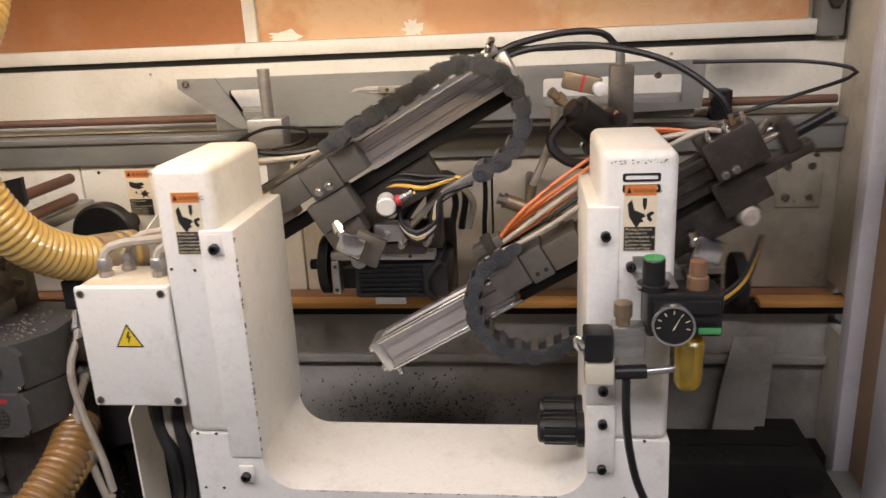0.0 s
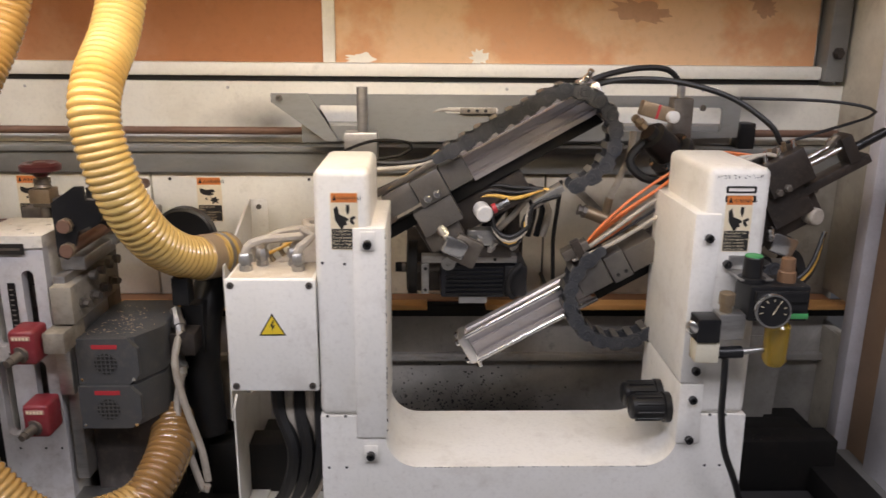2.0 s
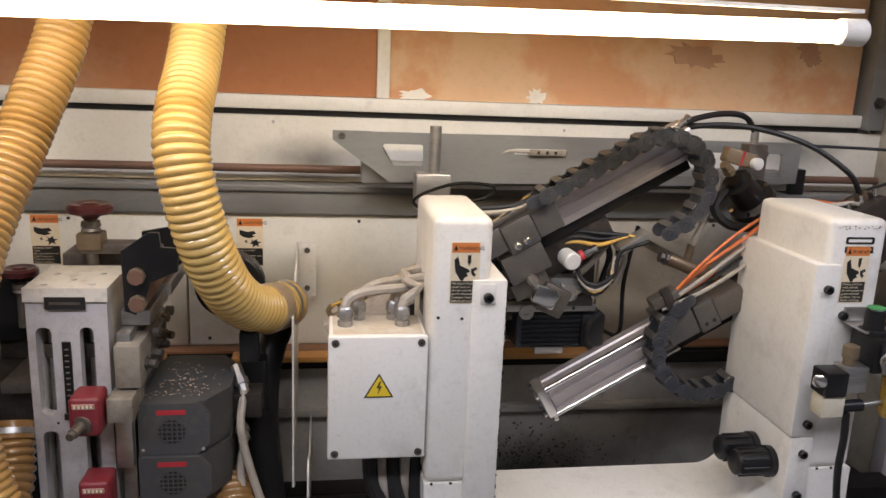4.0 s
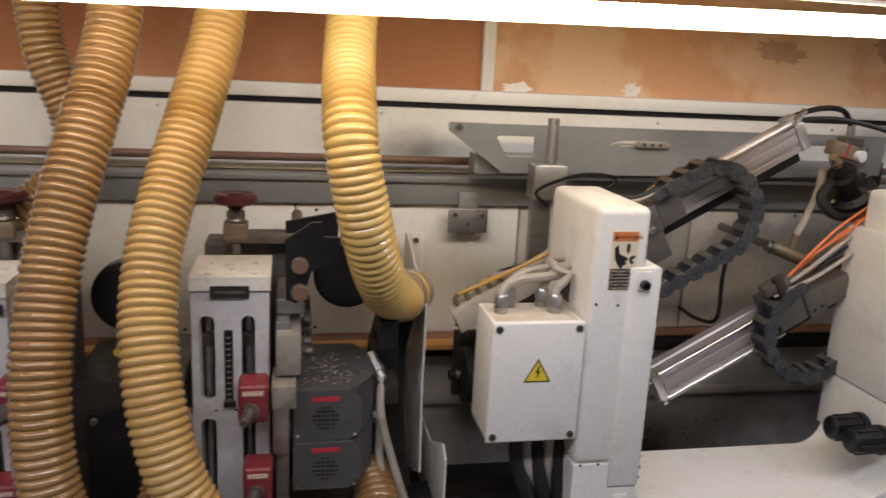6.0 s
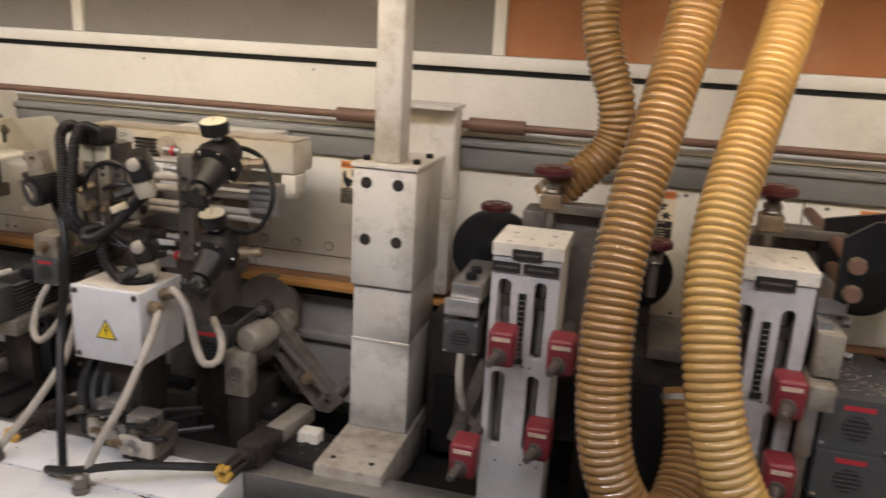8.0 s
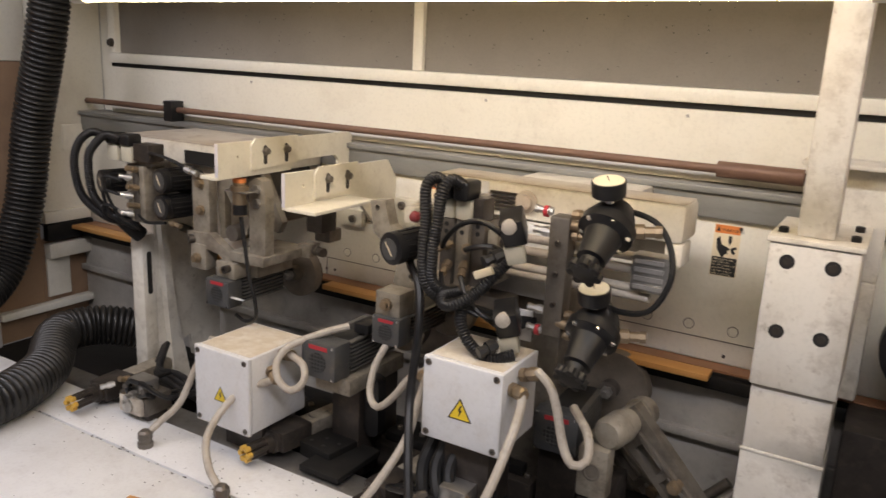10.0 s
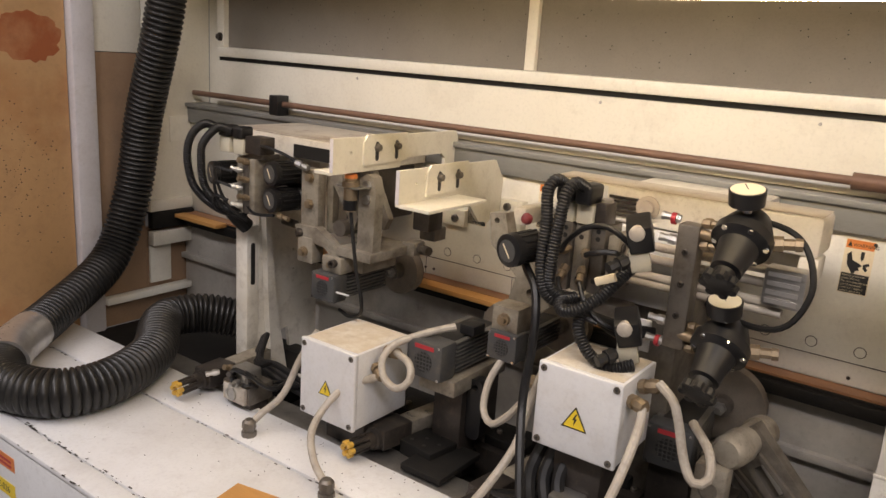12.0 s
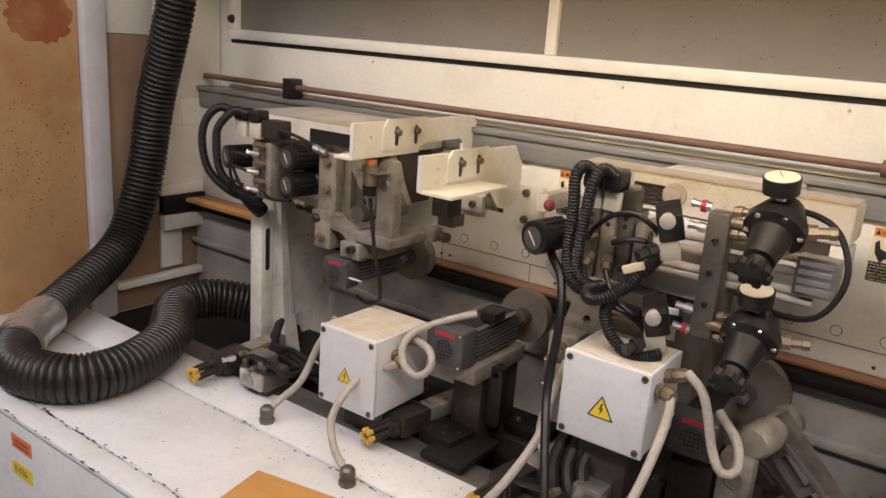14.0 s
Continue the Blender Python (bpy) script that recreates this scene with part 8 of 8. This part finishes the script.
# white patches, bolts and plates on the foam and end walls
for x, z, w, h in ((-0.57, 1.446, 0.062, 0.022), (-0.27, 1.452, 0.040, 0.030)):
    r = random.Random(int(-x * 100))
    pt = [(x + w * 0.62 * math.cos(a) * q, max(1.4372, z + h * 0.75 * math.sin(a) * q)) for a, q in [(2 * math.pi * k / 26, r.uniform(0.55, 1.15)) for k in range(26)]]
    pe = thing("peeled_patch", (x, 1.811, z), "bare white patch where the foam skin peeled off", "patch", "peeled patches")
    part("patch", plate(B(), pt, [], -0.0012, 0, pose(0, 1.8119, 0)), WALLW, pe)
for x, z, w in ((0.13, 1.565, 0.13), (0.44, 1.585, 0.06)):
    r = random.Random(7 + int(x * 100))
    pt = [(x + w * 0.6 * math.cos(a) * q, z + 0.03 * math.sin(a) * q - 0.05 * (math.cos(a) * 0.2)) for a, q in [(2 * math.pi * k / 34, r.uniform(0.6, 1.12)) for k in range(34)]]
    pe = thing("blistered_patch", (x, 1.811, z), "brown blister in the foam skin", "patch", "peeled patches")
    part("patch", plate(B(), pt, [], -0.003, 0, pose(0, 1.8119, 0)), BLISTER, pe)

# rust-red smear on the foam-lined door
rs = random.Random(17)
outline = [(1.19 + 0.10 * math.cos(a) * q, 1.435 + 0.075 * math.sin(a) * q) for a, q in [(2 * math.pi * k / 40, rs.uniform(0.88, 1.05)) for k in range(40)]]
smear = thing("rust_smear", (XL, 1.19, 1.435), "rust-red smear on the orange foam door", "stain")
part("smear", plate(B(), [(min(1.295, y), z) for y, z in outline], [], 0.0, 0.0008, across(XL)), SMEAR, smear)

# wood chips and dust strewn over the base
rd = random.Random(21)
for x0, x1, y0, y1, z, n, mt, lb in ((-0.5, 0.45, 1.27, 1.39, 0.471, 150, BLOCK, "dark dust and chips on the machine base"), (-0.5, 0.45, 1.405, 1.465, 0.6, 220, BLOCK, "dark chips lying along the slide rail"),
                                  (-1.0, -0.62, 1.30, 1.60, 0.471, 160, CHIPS, "pale wood chips on the machine base"), (-3.9, -2.3, 1.09, 1.22, BED, 120, BLOCK, "grit on the white bed plate"), (-4.2, -2.9, 0.82, 1.07, BED, 60, BLOCK, "grit on the white bed plate")):
    bm = B()
    for k in range(n):
        x, y, s = rd.uniform(x0, x1), rd.uniform(y0, y1), rd.uniform(0.0004, 0.0015)
        box(bm, x - s, x + s, y - s * 0.7, y + s * 0.7, z + 0.0002, z + 0.0004 + s * 0.6)
    solid("chip_litter", bm, mt, lb, "litter", "stuff")
bm = B()
for k in range(420):
    x, z, s = rd.gauss(-0.30, 0.13), 0.50 + abs(rd.gauss(0, 0.06)), rd.uniform(0.0006, 0.0024)
    box(bm, x - s, x + s, 1.7192, 1.7199, z - s, z + s)
solid("soot_speckle", bm, INK, "black soot specks on the lower back panel", "soot", "stuff")
bm = B()
for k in range(320):
    x, y, q = rd.uniform(-4.33, -2.3), rd.choice((0.742, 0.799, 0.804, 1.074)) + rd.gauss(0, 0.0035), rd.uniform(0.0008, 0.0034)
    box(bm, x - q * 1.8, x + q * 1.8, y - q * 0.6, y + q * 0.6, BED + 0.0012, BED + 0.0015)
solid("paint_chip_scatter", bm, BLOCK, "dark paint chips along the edges of the bed plates", "paint chips", "stuff")
bk = thing("ball_lever", (-2.83, 1.5, 1.04), "small lever with a dark red ball on the swing arm", "lever")
part("ball", lathe(B(), (-2.812, 1.50, 1.12), (0, -1, 0), [(-0.014, 0.002), (-0.010, 0.010), (0, 0.014), (0.010, 0.010), (0.014, 0.002)], 16), RED, bk)
part("stem", cyl(B(), (-2.812, 1.50, 1.12), (-2.85, 1.56, 1.11), 0.005), STEEL, bk)
part("arm", box(B(), -2.875, -2.845, 1.55, 1.75, 1.09, 1.13, 0.003), CAST, bk)

# oily slide blocks on the base
for x, y, z, w in ((-3.05, 1.42, 0.50, 0.20), (-2.80, 1.45, 0.50, 0.16), (-2.56, 1.455, 0.52, 0.20), (-2.28, 1.42, 0.50, 0.14)):
    db = thing("slide_block", (x, y, 0.472), "dark oily slide block with bolts on the machine base", "machine block", "slide blocks")
    part("block", box(B(), x - w / 2, x + w / 2, y, y + 0.12, 0.472, z + 0.06, 0.005), BLOCK, db)
    part("cap", box(B(), x - w * 0.35, x + w * 0.35, y + 0.02, y + 0.10, z + 0.0605, z + 0.085, 0.004), DARK, db)
    bolts([(x - w * 0.4, y + 0.03, z + 0.06), (x + w * 0.4, y + 0.03, z + 0.06), (x - w * 0.2, y + 0.05, z + 0.085), (x + w * 0.2, y + 0.05, z + 0.085)], 0.008, db, TOOL, (0, 0, 1), 0.008)

# small screws, marks and dark smudges on the machine back
for x, z in ((0.57, 1.15), (0.61, 1.15), (0.57, 1.05), (0.61, 1.05)):
    pl = thing("panel_screw", (x, 1.748, z), "dark screw in the back panel", "screw", "panel screws")
    part("head", lathe(B(), (x, 1.7495, z), (0, -1, 0), [(0, 0.007), (0.003, 0.007), (0.004, 0.004)], 10), BLOCK, pl)
for x in (-3.27, -3.24, -2.90, -2.60, -2.15, -1.35, -1.05, -0.7, -0.3, 0.2):
    for z in (0.862, 1.150):
        pl = thing("panel_screw", (x, 1.748, z), "small dark screw in the back panel", "screw", "panel screws")
        part("head", lathe(B(), (x, 1.7495, z), (0, -1, 0), [(0, 0.0042), (0.0015, 0.004)], 8), BLOCK, pl)
for x in (-3.6, -2.8, -2.3, -1.4, -0.9, -0.2, 0.3):
    pl = thing("panel_screw", (x, 1.788, 1.32), "small screw in the upper white band", "screw", "panel screws")
    part("head", lathe(B(), (x, 1.7897, 1.375), (0, -1, 0), [(0, 0.004), (0.0015, 0.0038)], 8), STEEL, pl)
for x in (XL + 0.117, XR - 0.035):
    hb = thing("hinge_bolt", (x, 1.788, 1.47), "dark hexagon bolt in the corner upright", "bolt", "hinge bolts")
    part("head", lathe(B(), (x, 1.7895 if x < 0 else 1.7695, 1.47), (0, -1, 0), [(0, 0.016), (0.003, 0.016), (0.0031, 0.011), (0.012, 0.011)], 6), BLOCK, hb)
sp = random.Random(9)
bm = B()
for k in range(260):
    x, z, s = sp.uniform(XL + 0.25, -1.85), sp.uniform(1.45, 1.75), sp.uniform(0.0004, 0.0016)
    box(bm, x - s, x + s, 1.8112, 1.8119, z - s, z + s)
solid("pit_scatter", bm, INK, "small dark pits in the grey foam panels", "pits", "stuff")
bm = B()
for k in range(160):
    y, z, s = sp.gauss(1.12, 0.08), sp.gauss(1.05, 0.12), sp.uniform(0.0006, 0.002)
    if y < 1.29:
        box(bm, XL + 0.0001, XL + 0.0008, y - s, y + s, z - s, z + s)
solid("pit_scatter", bm, INK, "dark pits in the orange foam door", "pits", "stuff")

hp = thing("hinge_plate_bracket", (0.575, 1.749, 1.10), "dusty bolted plate on the back panel near the hood end", "plate")
part("plate", box(B(), 0.53, 0.625, 1.7455, 1.7495, 1.035, 1.15, 0.002), SOOTW, hp)
bolts([(0.55, 1.7455, 1.13), (0.60, 1.7455, 1.13), (0.55, 1.7455, 1.06), (0.60, 1.7455, 1.06)], 0.009, hp, TOOL)
sg = thing("side_guard", (0.45, 1.66, 0.472), "pale bent sheet plate standing on the machine base", "guard plate")
part("sheet", plate(B(), [(0.40, 0.473), (0.52, 0.473), (0.53, 0.76), (0.44, 0.76), (0.42, 0.64)], [], 0, 0.004, pose(0, 1.66, 0)), LOWW, sg)


def motions():
    """Two workpieces ride through; the lower carriage dips and returns at the start; the upper one runs down its slide and back in the middle of the clip; a polishing motor sinks near the end."""
    low = [(0.0, 0.05), (0.2, 0.15), (0.4, 0.25), (0.5, 0.31), (0.6, 0.355), (0.7, 0.37), (0.8, 0.335), (0.9, 0.24), (1.0, 0.14), (1.1, 0.05), (1.2, 0.0), (1.3, 0.0), (14.0, 0.0)]
    up = [(0.0, 0.0), (5.1, 0.0), (5.2, 0.003), (5.3, 0.012), (5.4, 0.028), (5.5, 0.054), (5.6, 0.10), (5.7, 0.16), (5.8, 0.225), (5.9, 0.284), (6.0, 0.33), (6.1, 0.36), (6.2, 0.37), (6.3, 0.36), (6.4, 0.32), (6.5, 0.26), (6.6, 0.18), (6.7, 0.10), (6.8, 0.04), (6.9, 0.005), (7.0, 0.0), (14.0, 0.0)]
    for carriage, rows in ((carr_low, low), (carr_up, up)):
        home = carriage.matrix_basis.copy()
        walk(carriage, [(t, Matrix.Translation((-s * UX, 0, -s * UZ)) @ home) for t, s in rows])
    for links, rows, a0, side in ((links_up, up, A_UP, 1), (links_low, low, A_LOW, -1)):
        for i, ob in enumerate(links):
            walk(ob, [(t, link_pose((i + 0.5) * PITCH, a0 - side * s / 2, side, CHAIN_R if side > 0 else CHAIN_R_LOW)) for t, s in rows])
    # both workpieces run evenly towards the left end
    for piece in pieces:
        home = piece.matrix_basis.copy()
        walk(piece, [(t, Matrix.Translation((-0.37 * t, 0, 0)) @ home) for t in range(0, 15)])
    # the hanging polishing motor sinks behind the junction box; the first unit's motor shifts a little
    sink = [(0.0, 0, 0), (11.3, 0, 0), (11.6, 0.004, -0.006), (12.2, 0.036, -0.036), (12.5, 0.062, -0.058), (12.8, 0.088, -0.075), (13.1, 0.106, -0.085), (13.4, 0.112, -0.088), (14.0, 0.112, -0.088)]
    shift = [(0.0, 0, 0), (13.0, 0, 0), (13.2, -0.006, -0.001), (13.4, -0.015, -0.002), (13.6, -0.018, -0.003), (14.0, -0.018, -0.003)]
    for motor, rows in ((m4, sink), (m1, shift)):
        home = motor.matrix_basis.copy()
        walk(motor, [(t, Matrix.Translation((dx, 0, dz)) @ home) for t, dx, dz in rows])


motions()
